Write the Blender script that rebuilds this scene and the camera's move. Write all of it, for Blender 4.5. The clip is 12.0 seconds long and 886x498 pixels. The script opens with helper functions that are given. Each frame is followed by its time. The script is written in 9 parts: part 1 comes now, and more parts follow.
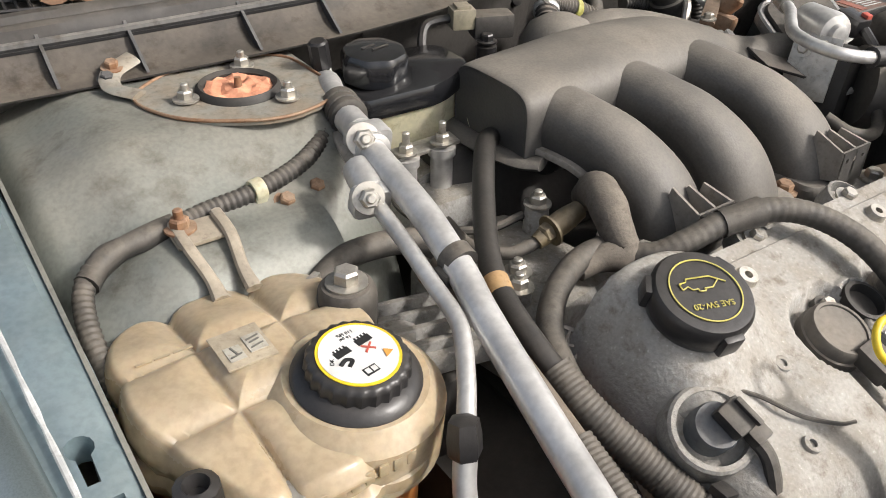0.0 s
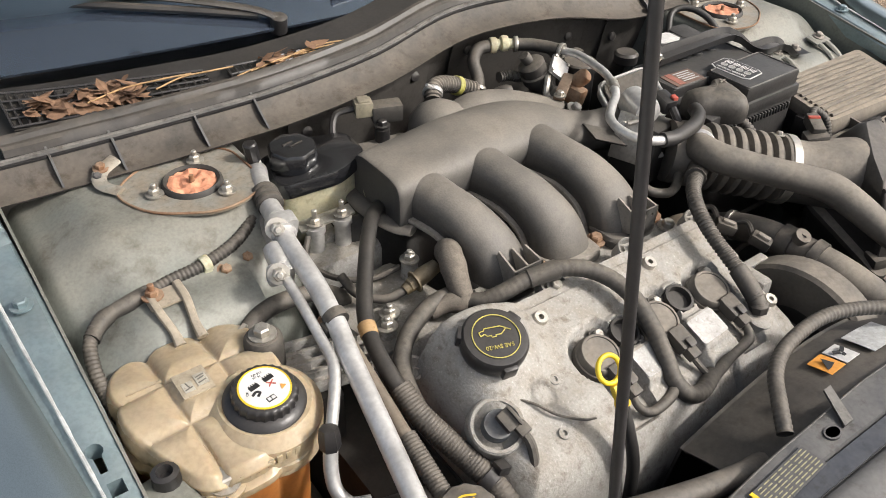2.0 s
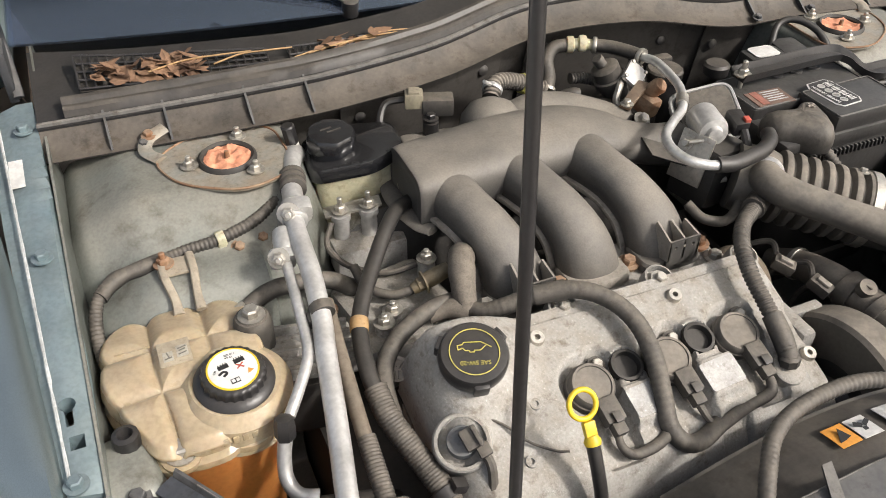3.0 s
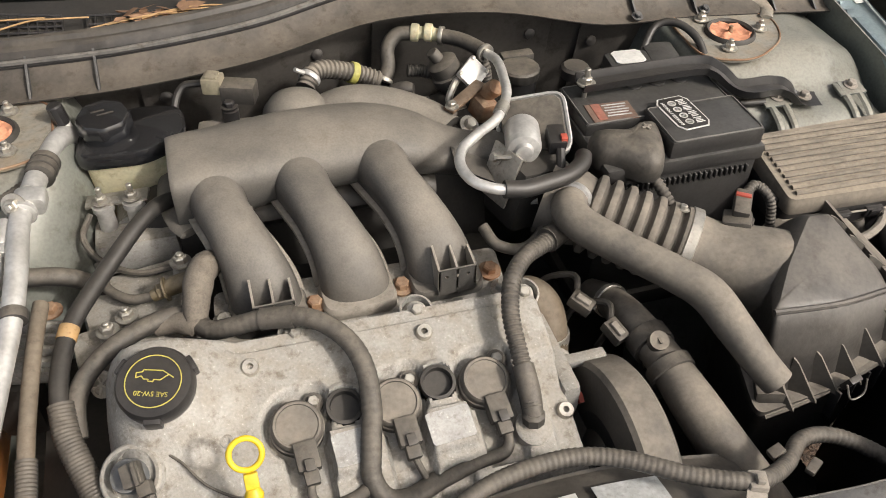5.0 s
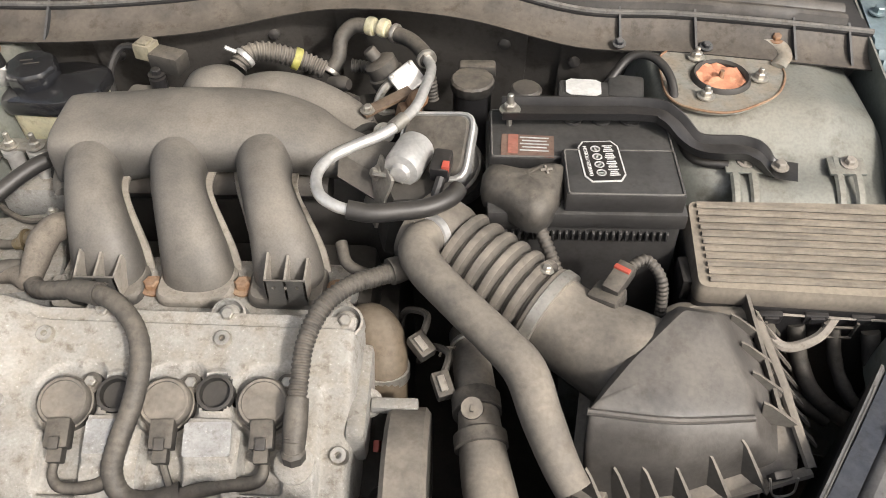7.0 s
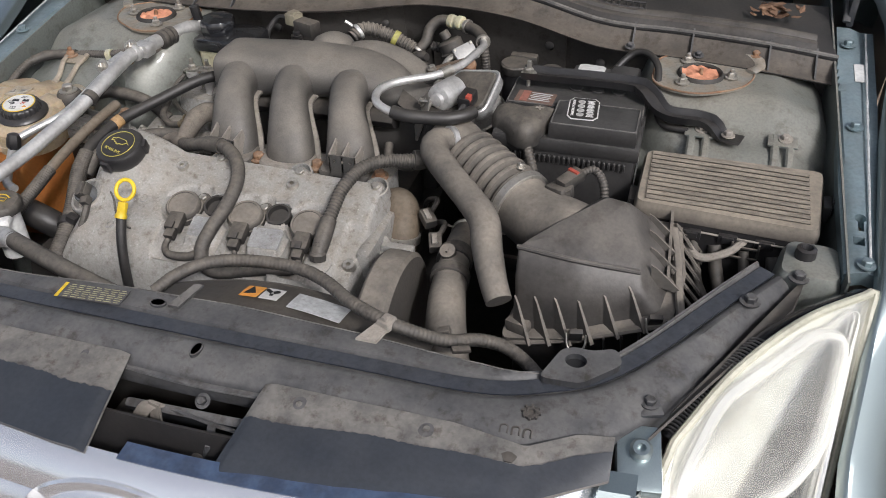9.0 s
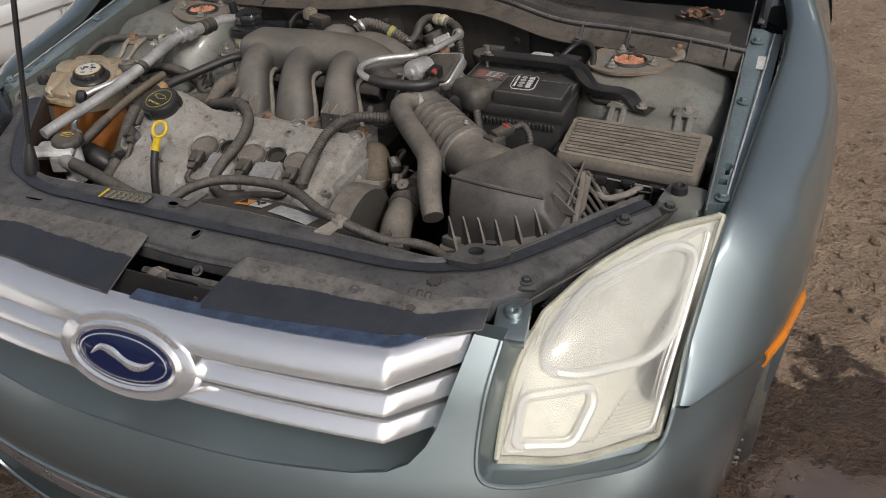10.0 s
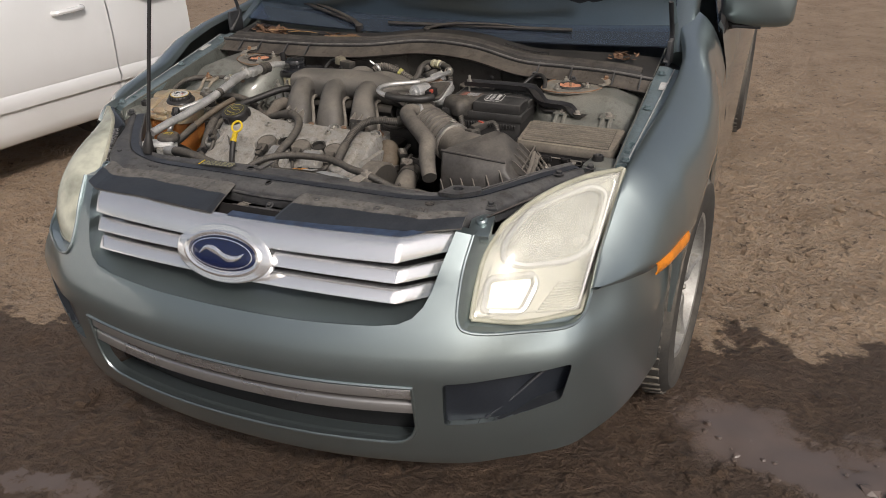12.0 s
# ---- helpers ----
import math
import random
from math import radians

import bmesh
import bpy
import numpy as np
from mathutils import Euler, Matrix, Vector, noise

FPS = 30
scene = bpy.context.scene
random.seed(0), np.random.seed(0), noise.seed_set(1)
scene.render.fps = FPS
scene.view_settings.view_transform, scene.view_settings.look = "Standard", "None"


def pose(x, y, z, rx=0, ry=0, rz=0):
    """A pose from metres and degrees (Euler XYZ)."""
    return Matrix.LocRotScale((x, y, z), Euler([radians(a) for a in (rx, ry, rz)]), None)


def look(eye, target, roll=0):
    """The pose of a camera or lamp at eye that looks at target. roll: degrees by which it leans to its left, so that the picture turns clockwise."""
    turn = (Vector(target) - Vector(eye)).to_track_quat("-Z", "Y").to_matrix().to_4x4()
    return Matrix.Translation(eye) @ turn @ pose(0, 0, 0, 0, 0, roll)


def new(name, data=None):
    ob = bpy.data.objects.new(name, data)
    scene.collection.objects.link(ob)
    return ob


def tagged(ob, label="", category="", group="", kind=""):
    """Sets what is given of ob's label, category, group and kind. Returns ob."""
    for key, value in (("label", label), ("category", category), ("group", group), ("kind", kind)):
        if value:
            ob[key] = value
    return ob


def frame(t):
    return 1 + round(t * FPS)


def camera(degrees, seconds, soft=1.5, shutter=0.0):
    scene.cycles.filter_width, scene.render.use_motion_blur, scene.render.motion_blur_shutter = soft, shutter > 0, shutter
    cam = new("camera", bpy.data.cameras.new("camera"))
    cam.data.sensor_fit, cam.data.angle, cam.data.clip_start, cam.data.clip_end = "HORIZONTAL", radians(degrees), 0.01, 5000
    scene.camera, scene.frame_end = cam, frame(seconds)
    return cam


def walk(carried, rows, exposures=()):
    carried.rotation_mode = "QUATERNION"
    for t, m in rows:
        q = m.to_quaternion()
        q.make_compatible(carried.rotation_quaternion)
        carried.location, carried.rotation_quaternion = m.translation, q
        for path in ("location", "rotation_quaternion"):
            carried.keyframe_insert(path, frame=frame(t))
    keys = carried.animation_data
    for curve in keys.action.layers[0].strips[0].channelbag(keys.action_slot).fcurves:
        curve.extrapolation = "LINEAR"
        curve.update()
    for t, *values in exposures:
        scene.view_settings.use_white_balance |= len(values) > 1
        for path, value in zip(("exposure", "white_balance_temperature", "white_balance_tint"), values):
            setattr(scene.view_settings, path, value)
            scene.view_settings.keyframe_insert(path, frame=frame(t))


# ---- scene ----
cam = camera(56.0, 12.0, soft=0.95)
EXPOSURES = [(0, 0.5, 6500, 10), (2.7, 0.48, 6600, 10), (5.5, 0.38, 6850, 10), (6.7, 0.50, 6700, 10), (8.3, 0.7, 6150, 10), (8.5, 0.6, 6100, 11), (9.0, -0.12, 6100, 12), (9.5, -0.68, 6300, 12), (10.5, -0.72, 6400, 12), (12, -0.6, 6600, 12)]
PATH = [
    (0, (-0.763, 0.176, 1.179), (0.22, 1.519, 0.072), 1.6),
    (0.5, (-0.791, 0.112, 1.241), (0.273, 1.448, 0.202), 0.9),
    (1, (-0.803, 0.057, 1.311), (0.258, 1.364, 0.231), 0.6),
    (1.5, (-0.792, 0.009, 1.393), (0.227, 1.249, 0.201), 1.0),
    (2, (-0.783, -0.035, 1.449), (0.185, 1.229, 0.238), 1.6),
    (2.5, (-0.719, -0.066, 1.47), (0.06, 1.302, 0.236), 1.2),
    (2.7, (-0.674, -0.085, 1.47), (0.031, 1.311, 0.223), 0.8),
    (4.3, (-0.387, -0.104, 1.472), (0.085, 1.303, 0.131), 0.5),
    (4.5, (-0.343, -0.094, 1.481), (0.129, 1.304, 0.13), 1.4),
    (5, (-0.237, -0.104, 1.483), (0.221, 1.283, 0.117), 2.0),
    (5.5, (-0.122, -0.149, 1.49), (0.186, 1.26, 0.104), 0.8),
    (6, (-0.035, -0.149, 1.484), (0.093, 1.255, 0.064), -0.2),
    (6.5, (0.088, -0.083, 1.481), (0.201, 1.313, 0.054), 3.2),
    (6.7, (0.126, -0.068, 1.489), (0.19, 1.33, 0.06), 2.1),
    (8.3, (0.399, -0.278, 1.451), (-0.026, 1.19, 0.161), -1.3),
    (8.5, (0.418, -0.349, 1.453), (-0.023, 1.127, 0.178), -0.9),
    (9, (0.463, -0.501, 1.47), (0.001, 1.042, 0.285), -0.6),
    (9.5, (0.608, -0.655, 1.481), (0.06, 0.912, 0.366), -0.4),
    (10, (0.756, -0.781, 1.484), (0.126, 0.772, 0.393), -0.9),
    (10.5, (0.812, -0.936, 1.491), (0.156, 0.68, 0.512), -0.3),
    (11, (0.813, -1.15, 1.481), (0.164, 0.469, 0.503), -0.3),
    (11.5, (0.896, -1.302, 1.489), (0.244, 0.334, 0.541), -0.5),
    (12, (1.026, -1.429, 1.484), (0.355, 0.247, 0.621), -0.5),
]
walk(cam, [(t, look(eye, target, roll)) for t, eye, target, roll in PATH], EXPOSURES)

# ---- world and sun ----
SUN_EL, SUN_AZ = 40.0, 138.0  # degrees; azimuth clockwise from +y
world = bpy.data.worlds.new("sky")
scene.world = world
world.use_nodes = True
wn = world.node_tree.nodes
sky = wn.new("ShaderNodeTexSky")
sky.sky_type, sky.sun_disc = "NISHITA", False
sky.sun_elevation, sky.sun_rotation = radians(SUN_EL), radians(SUN_AZ)
sky.dust_density, sky.air_density = 5.0, 1.0
wn["Background"].inputs["Strength"].default_value = 0.15
haze = wn.new("ShaderNodeHueSaturation")  # thin high cloud pales the sky
haze.inputs["Saturation"].default_value = 0.55
world.node_tree.links.new(sky.outputs[0], haze.inputs["Color"])
world.node_tree.links.new(haze.outputs[0], wn["Background"].inputs["Color"])
sun = new("sun", bpy.data.lights.new("sun", "SUN"))
sun.data.energy, sun.data.angle, sun.data.color = 2.3, radians(5.0), (1.0, 0.965, 0.925)
sd = Vector((math.sin(radians(SUN_AZ)) * math.cos(radians(SUN_EL)), math.cos(radians(SUN_AZ)) * math.cos(radians(SUN_EL)), math.sin(radians(SUN_EL))))
sun.matrix_world = look(sd * 20, (0, 0, 0))

# ---- materials ----
DUST = (0.275, 0.236, 0.188)


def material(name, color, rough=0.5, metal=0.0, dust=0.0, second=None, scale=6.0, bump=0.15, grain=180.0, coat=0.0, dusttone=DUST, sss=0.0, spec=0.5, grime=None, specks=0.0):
    """A surface with broad blotches, fine grain and settled dust that lies thicker on what faces up, with shade worked
    into its fall-off.
    """
    m = bpy.data.materials.new(name)
    m.use_nodes = True
    t, n = m.node_tree, m.node_tree.nodes
    p = n["Principled BSDF"]
    lk = t.links.new
    co = n.new("ShaderNodeNewGeometry")
    obj = n.new("ShaderNodeObjectInfo")
    add = n.new("ShaderNodeVectorMath")
    add.operation = "ADD"
    big = n.new("ShaderNodeTexNoise")
    big.inputs["Scale"].default_value, big.inputs["Detail"].default_value = scale, 6.0
    fine = n.new("ShaderNodeTexNoise")
    fine.inputs["Scale"].default_value, fine.inputs["Detail"].default_value = grain, 4.0
    lk(co.outputs["Position"], add.inputs[0])
    lk(obj.outputs["Random"], add.inputs[1])
    for tex in (big, fine):
        lk(add.outputs[0], tex.inputs["Vector"])
    mix = n.new("ShaderNodeMix")
    mix.data_type = "RGBA"
    second = second or tuple(c * 0.72 for c in color)
    mix.inputs["A"].default_value, mix.inputs["B"].default_value = (*color, 1), (*second, 1)
    ramp = n.new("ShaderNodeMapRange")
    ramp.inputs["From Min"].default_value, ramp.inputs["From Max"].default_value = 0.38, 0.66
    lk(big.outputs["Fac"], ramp.inputs["Value"])
    lk(ramp.outputs[0], mix.inputs["Factor"])
    out = mix.outputs["Result"]
    rough_out = None
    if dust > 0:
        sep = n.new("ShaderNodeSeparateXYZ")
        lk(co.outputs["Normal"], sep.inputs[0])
        # the steep range also paints flanks and undersides darker, as shade would
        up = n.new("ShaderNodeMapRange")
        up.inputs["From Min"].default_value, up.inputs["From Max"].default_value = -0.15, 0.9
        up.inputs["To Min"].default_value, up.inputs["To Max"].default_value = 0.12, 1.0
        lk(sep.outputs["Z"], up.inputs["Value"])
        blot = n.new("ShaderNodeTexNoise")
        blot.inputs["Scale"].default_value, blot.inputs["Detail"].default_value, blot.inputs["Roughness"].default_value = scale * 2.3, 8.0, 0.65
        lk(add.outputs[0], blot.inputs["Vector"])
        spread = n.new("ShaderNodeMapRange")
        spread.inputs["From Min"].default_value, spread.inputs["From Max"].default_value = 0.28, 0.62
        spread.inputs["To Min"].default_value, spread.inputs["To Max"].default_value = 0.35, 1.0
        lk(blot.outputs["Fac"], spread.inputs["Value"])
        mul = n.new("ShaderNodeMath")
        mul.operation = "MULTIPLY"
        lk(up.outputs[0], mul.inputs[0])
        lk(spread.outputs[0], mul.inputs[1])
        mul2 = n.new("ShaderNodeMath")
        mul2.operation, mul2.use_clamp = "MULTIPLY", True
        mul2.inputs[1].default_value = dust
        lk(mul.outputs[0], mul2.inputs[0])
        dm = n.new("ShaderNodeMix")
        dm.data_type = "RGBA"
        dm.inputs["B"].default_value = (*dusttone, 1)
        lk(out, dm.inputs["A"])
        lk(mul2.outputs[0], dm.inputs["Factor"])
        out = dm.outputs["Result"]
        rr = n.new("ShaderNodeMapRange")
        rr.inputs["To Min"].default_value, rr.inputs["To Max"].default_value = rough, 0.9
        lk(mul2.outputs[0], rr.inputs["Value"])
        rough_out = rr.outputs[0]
        if metal:
            mm = n.new("ShaderNodeMapRange")
            mm.inputs["To Min"].default_value, mm.inputs["To Max"].default_value = metal, 0.0
            lk(mul2.outputs[0], mm.inputs["Value"])
            lk(mm.outputs[0], p.inputs["Metallic"])
    else:
        rr = n.new("ShaderNodeMapRange")
        rr.inputs["From Min"].default_value, rr.inputs["From Max"].default_value = 0.3, 0.7
        rr.inputs["To Min"].default_value, rr.inputs["To Max"].default_value = max(0.02, rough - 0.07), min(1.0, rough + 0.08)
        lk(big.outputs["Fac"], rr.inputs["Value"])
        rough_out = rr.outputs[0]
        p.inputs["Metallic"].default_value = metal
    grainmix = n.new("ShaderNodeMix")
    grainmix.data_type, grainmix.blend_type = "RGBA", "MULTIPLY"
    grainmix.inputs["Factor"].default_value = 0.3
    gr = n.new("ShaderNodeMapRange")
    gr.inputs["From Min"].default_value, gr.inputs["From Max"].default_value = 0.35, 0.6
    gr.inputs["To Min"].default_value = 0.55
    lk(fine.outputs["Fac"], gr.inputs["Value"])
    lk(out, grainmix.inputs["A"])
    lk(gr.outputs[0], grainmix.inputs["B"])
    if dust > 0 or bump > 0.1:
        out = grainmix.outputs["Result"]
    grime = (0.5 if dust > 0.25 else 0.0) if grime is None else grime
    if grime:
        oil = n.new("ShaderNodeTexNoise")
        oil.inputs["Scale"].default_value, oil.inputs["Detail"].default_value, oil.inputs["Roughness"].default_value = scale * 4.1 + 9.0, 10.0, 0.7
        lk(add.outputs[0], oil.inputs["Vector"])
        om = n.new("ShaderNodeMapRange")
        om.inputs["From Min"].default_value, om.inputs["From Max"].default_value = 0.52, 0.68
        om.inputs["To Max"].default_value = grime
        lk(oil.outputs["Fac"], om.inputs["Value"])
        dirty = n.new("ShaderNodeMix")
        dirty.data_type, dirty.blend_type = "RGBA", "MULTIPLY"
        dirty.inputs["B"].default_value = (0.42, 0.36, 0.30, 1)
        lk(om.outputs[0], dirty.inputs["Factor"])
        lk(out, dirty.inputs["A"])
        out = dirty.outputs["Result"]
    # pale specks put the metal's sparkle into the colour
    if specks:
        sp = n.new("ShaderNodeMapRange")
        sp.inputs["From Min"].default_value, sp.inputs["From Max"].default_value, sp.inputs["To Max"].default_value = 0.655, 0.73, specks
        lk(fine.outputs["Fac"], sp.inputs["Value"])
        glint = n.new("ShaderNodeMix")
        glint.data_type = "RGBA"
        glint.inputs["B"].default_value = (0.80, 0.77, 0.71, 1)
        lk(sp.outputs[0], glint.inputs["Factor"])
        lk(out, glint.inputs["A"])
        out = glint.outputs["Result"]
    lk(out, p.inputs["Base Color"])
    lk(rough_out, p.inputs["Roughness"])
    p.inputs["Specular IOR Level"].default_value = spec
    p.inputs["Coat Weight"].default_value = coat
    p.inputs["Coat Roughness"].default_value = 0.06
    if sss:
        p.inputs["Subsurface Weight"].default_value = sss
        p.inputs["Subsurface Radius"].default_value = (0.02, 0.012, 0.006)
        p.inputs["Subsurface Scale"].default_value = 1.0
    if bump:
        b = n.new("ShaderNodeBump")
        b.inputs["Strength"].default_value, b.inputs["Distance"].default_value = bump, 0.002
        lk(fine.outputs["Fac"], b.inputs["Height"])
        lk(b.outputs[0], p.inputs["Normal"])
    return m


PAINT = material("grey green metallic car paint", (0.335, 0.400, 0.408), 0.34, 0.86, dust=0.05, scale=1.2, bump=0.03, grain=900, coat=1.0, dusttone=(0.4, 0.36, 0.3))
RAILPAINT = material("dusty rail paint", (0.24, 0.325, 0.35), 0.33, 0.5, dust=0.22, scale=14, bump=0.08, coat=0.3, dusttone=(0.42, 0.40, 0.36))
TOWER = material("dusty grey green panel paint", (0.195, 0.222, 0.21), 0.34, 0.4, dust=0.58, scale=3.2, bump=0.04, grain=260, coat=0.3, dusttone=(0.32, 0.282, 0.222), grime=0.65)
BLACK = material("dusty black plastic", (0.020, 0.020, 0.022), 0.42, dust=0.34, scale=9)
COWL = material("weathered black cowl plastic", (0.020, 0.020, 0.022), 0.5, dust=0.13, scale=5, grime=0.3)
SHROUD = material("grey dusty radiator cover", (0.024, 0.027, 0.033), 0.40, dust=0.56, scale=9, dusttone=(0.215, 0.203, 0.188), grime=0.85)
CLEANBLACK = material("clean black plastic", (0.018, 0.018, 0.02), 0.32, dust=0.12, scale=12)
DARK = material("near-black dusted metal", (0.022, 0.021, 0.020), 0.6, dust=0.16, scale=14)
RUBBER = material("dusty rubber hose", (0.026, 0.026, 0.026), 0.5, dust=0.5, scale=22, bump=0.2)
CLEANRUBBER = material("black rubber", (0.018, 0.018, 0.019), 0.42, dust=0.16, scale=12)
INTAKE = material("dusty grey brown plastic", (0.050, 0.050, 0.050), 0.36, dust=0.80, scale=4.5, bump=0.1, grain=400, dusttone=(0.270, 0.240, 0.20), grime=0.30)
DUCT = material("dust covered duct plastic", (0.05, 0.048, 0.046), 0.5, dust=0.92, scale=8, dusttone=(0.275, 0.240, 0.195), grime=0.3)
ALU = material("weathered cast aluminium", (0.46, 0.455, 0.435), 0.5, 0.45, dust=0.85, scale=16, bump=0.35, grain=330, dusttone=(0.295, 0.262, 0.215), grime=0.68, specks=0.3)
PIPE = material("bright aluminium pipe", (0.70, 0.69, 0.67), 0.34, 0.6, dust=0.22, second=(0.52, 0.51, 0.49), scale=30, bump=0.05)
STEEL = material("zinc plated steel", (0.62, 0.59, 0.53), 0.38, 0.9, dust=0.3, scale=30, bump=0.05)
RUST = material("rusty steel", (0.26, 0.12, 0.055), 0.8, 0.2, dust=0.35, second=(0.36, 0.24, 0.15), scale=40, bump=0.3)
COPPER = material("flaking orange rust", (0.74, 0.34, 0.20), 0.75, 0.0, second=(0.55, 0.24, 0.14), scale=60, bump=0.3)
CHROME = material("chrome plastic", (0.97, 0.97, 0.97), 0.17, 0.80, second=(0.92, 0.92, 0.93), scale=9, bump=0.0)
SATIN = material("satin silver trim", (0.44, 0.425, 0.415), 0.30, 0.85, dust=0.0, second=(0.39, 0.38, 0.37), scale=3, bump=0.0)
TANK = material("aged translucent tank plastic", (0.47, 0.375, 0.25), 0.22, dust=0.20, second=(0.41, 0.31, 0.19), scale=7, bump=0.05, sss=0.3, dusttone=(0.345, 0.30, 0.235), grime=0.22)
COOLANT = material("orange coolant stained plastic", (0.42, 0.16, 0.04), 0.35, dust=0.15, scale=9, bump=0.05, sss=0.3)
RESERVOIR = material("pale reservoir plastic", (0.62, 0.58, 0.40), 0.45, dust=0.3, scale=16, bump=0.05, sss=0.2)
YELLOW = material("yellow plastic", (0.86, 0.60, 0.02), 0.4, dust=0.1, scale=20, bump=0.05)
WHITE = material("white label paper", (0.78, 0.77, 0.74), 0.55, dust=0.15, scale=25, bump=0.03)
INK = material("black ink", (0.02, 0.02, 0.02), 0.5, bump=0.0)
REDINK = material("red print", (0.46, 0.09, 0.06), 0.5, bump=0.0)
ORANGEINK = material("orange label", (0.85, 0.36, 0.05), 0.5, dust=0.15, bump=0.0)
AMBER = material("amber marker lens", (0.95, 0.30, 0.02), 0.18, coat=0.6, scale=30, bump=0.0)
BLUE = material("deep blue enamel", (0.008, 0.015, 0.062), 0.15, coat=0.8, bump=0.0)
TAPE = material("brown cloth tape", (0.50, 0.30, 0.12), 0.7, dust=0.3, scale=40)
LEAF = material("dry brown leaves", (0.29, 0.17, 0.10), 0.8, second=(0.14, 0.08, 0.05), scale=30, bump=0.3)
WHITEPAINT = material("white car paint", (0.84, 0.84, 0.83), 0.22, coat=0.6, second=(0.74, 0.74, 0.72), scale=1.0, bump=0.0)
TYRE = material("muddy tyre rubber", (0.03, 0.03, 0.03), 0.75, dust=0.7, scale=9, bump=0.3, dusttone=(0.33, 0.29, 0.23))
RIM = material("dirty alloy wheel", (0.5, 0.5, 0.48), 0.4, 0.7, dust=0.5, scale=6, dusttone=(0.38, 0.34, 0.28))
BATTERY = material("grey black battery case", (0.026, 0.025, 0.025), 0.40, dust=0.30, scale=14, dusttone=(0.20, 0.19, 0.175), grime=0.5)
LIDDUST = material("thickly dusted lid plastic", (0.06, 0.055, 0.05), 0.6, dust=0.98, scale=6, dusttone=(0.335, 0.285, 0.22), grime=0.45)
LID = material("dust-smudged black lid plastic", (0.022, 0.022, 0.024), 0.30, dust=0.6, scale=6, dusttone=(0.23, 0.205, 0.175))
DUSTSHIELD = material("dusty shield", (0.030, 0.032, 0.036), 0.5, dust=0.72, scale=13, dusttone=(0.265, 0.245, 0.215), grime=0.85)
CLEANSHIELD = material("clean blue black plastic", (0.022, 0.027, 0.036), 0.38, dust=0.14, scale=9, dusttone=(0.2, 0.2, 0.2))
GLOSSBLACK = material("glossy black plastic", (0.014, 0.015, 0.018), 0.18, dust=0.05, scale=12, coat=0.4, bump=0.05)
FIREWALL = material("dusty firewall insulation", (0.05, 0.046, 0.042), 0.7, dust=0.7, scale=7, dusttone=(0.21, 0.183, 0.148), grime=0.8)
RUSTPLATE = material("rust-stained plate", (0.27, 0.275, 0.25), 0.45, 0.3, dust=0.5, second=(0.28, 0.225, 0.165), scale=34, bump=0.12, dusttone=(0.36, 0.32, 0.26))
BAREALU = material("bare scuffed aluminium", (0.52, 0.52, 0.51), 0.42, 0.6, dust=0.35, scale=40, bump=0.25, grain=330, grime=0.5, specks=0.6)
RUBBED = material("rubbed blue black band", (0.020, 0.025, 0.037), 0.34, dust=0.26, scale=22, dusttone=(0.20, 0.20, 0.20), grime=0.6)
WORN = material("worn pale paint edge", (0.62, 0.64, 0.64), 0.4, dust=0.3, scale=60, grime=0.4)
FLANGE = material("beige dusted cowl flange", (0.03, 0.029, 0.028), 0.5, dust=0.52, scale=9, dusttone=(0.225, 0.186, 0.145), grime=0.8)
SEAM = material("pale seam edge", (0.34, 0.31, 0.27), 0.6, dust=0.5, scale=30)


def tinted(name, tint, skin):
    """A tinted pane: what lies behind shows through darkened, under a clear glossy skin."""
    m = bpy.data.materials.new(name)
    m.use_nodes = True
    t, n = m.node_tree, m.node_tree.nodes
    n.remove(n["Principled BSDF"])
    clear, shine, fres, mix = n.new("ShaderNodeBsdfTransparent"), n.new("ShaderNodeBsdfGlossy"), n.new("ShaderNodeFresnel"), n.new("ShaderNodeMixShader")
    clear.inputs["Color"].default_value = (*tint, 1)
    shine.inputs["Color"].default_value = (*skin, 1)
    shine.inputs["Roughness"].default_value = 0.04
    fres.inputs["IOR"].default_value = 2.1
    t.links.new(fres.outputs[0], mix.inputs[0])
    film, under = n.new("ShaderNodeBsdfDiffuse"), n.new("ShaderNodeMixShader")
    film.inputs["Color"].default_value = (0.20, 0.25, 0.34, 1)  # sky reflection painted as a pale blue diffuse layer
    under.inputs[0].default_value = 0.20
    t.links.new(clear.outputs[0], under.inputs[1])
    t.links.new(film.outputs[0], under.inputs[2])
    t.links.new(under.outputs[0], mix.inputs[1])
    t.links.new(shine.outputs[0], mix.inputs[2])
    t.links.new(mix.outputs[0], n["Material Output"].inputs["Surface"])
    return m


WINDSHIELD = tinted("tinted windshield glass", (0.30, 0.36, 0.42), (0.75, 0.86, 1.0))


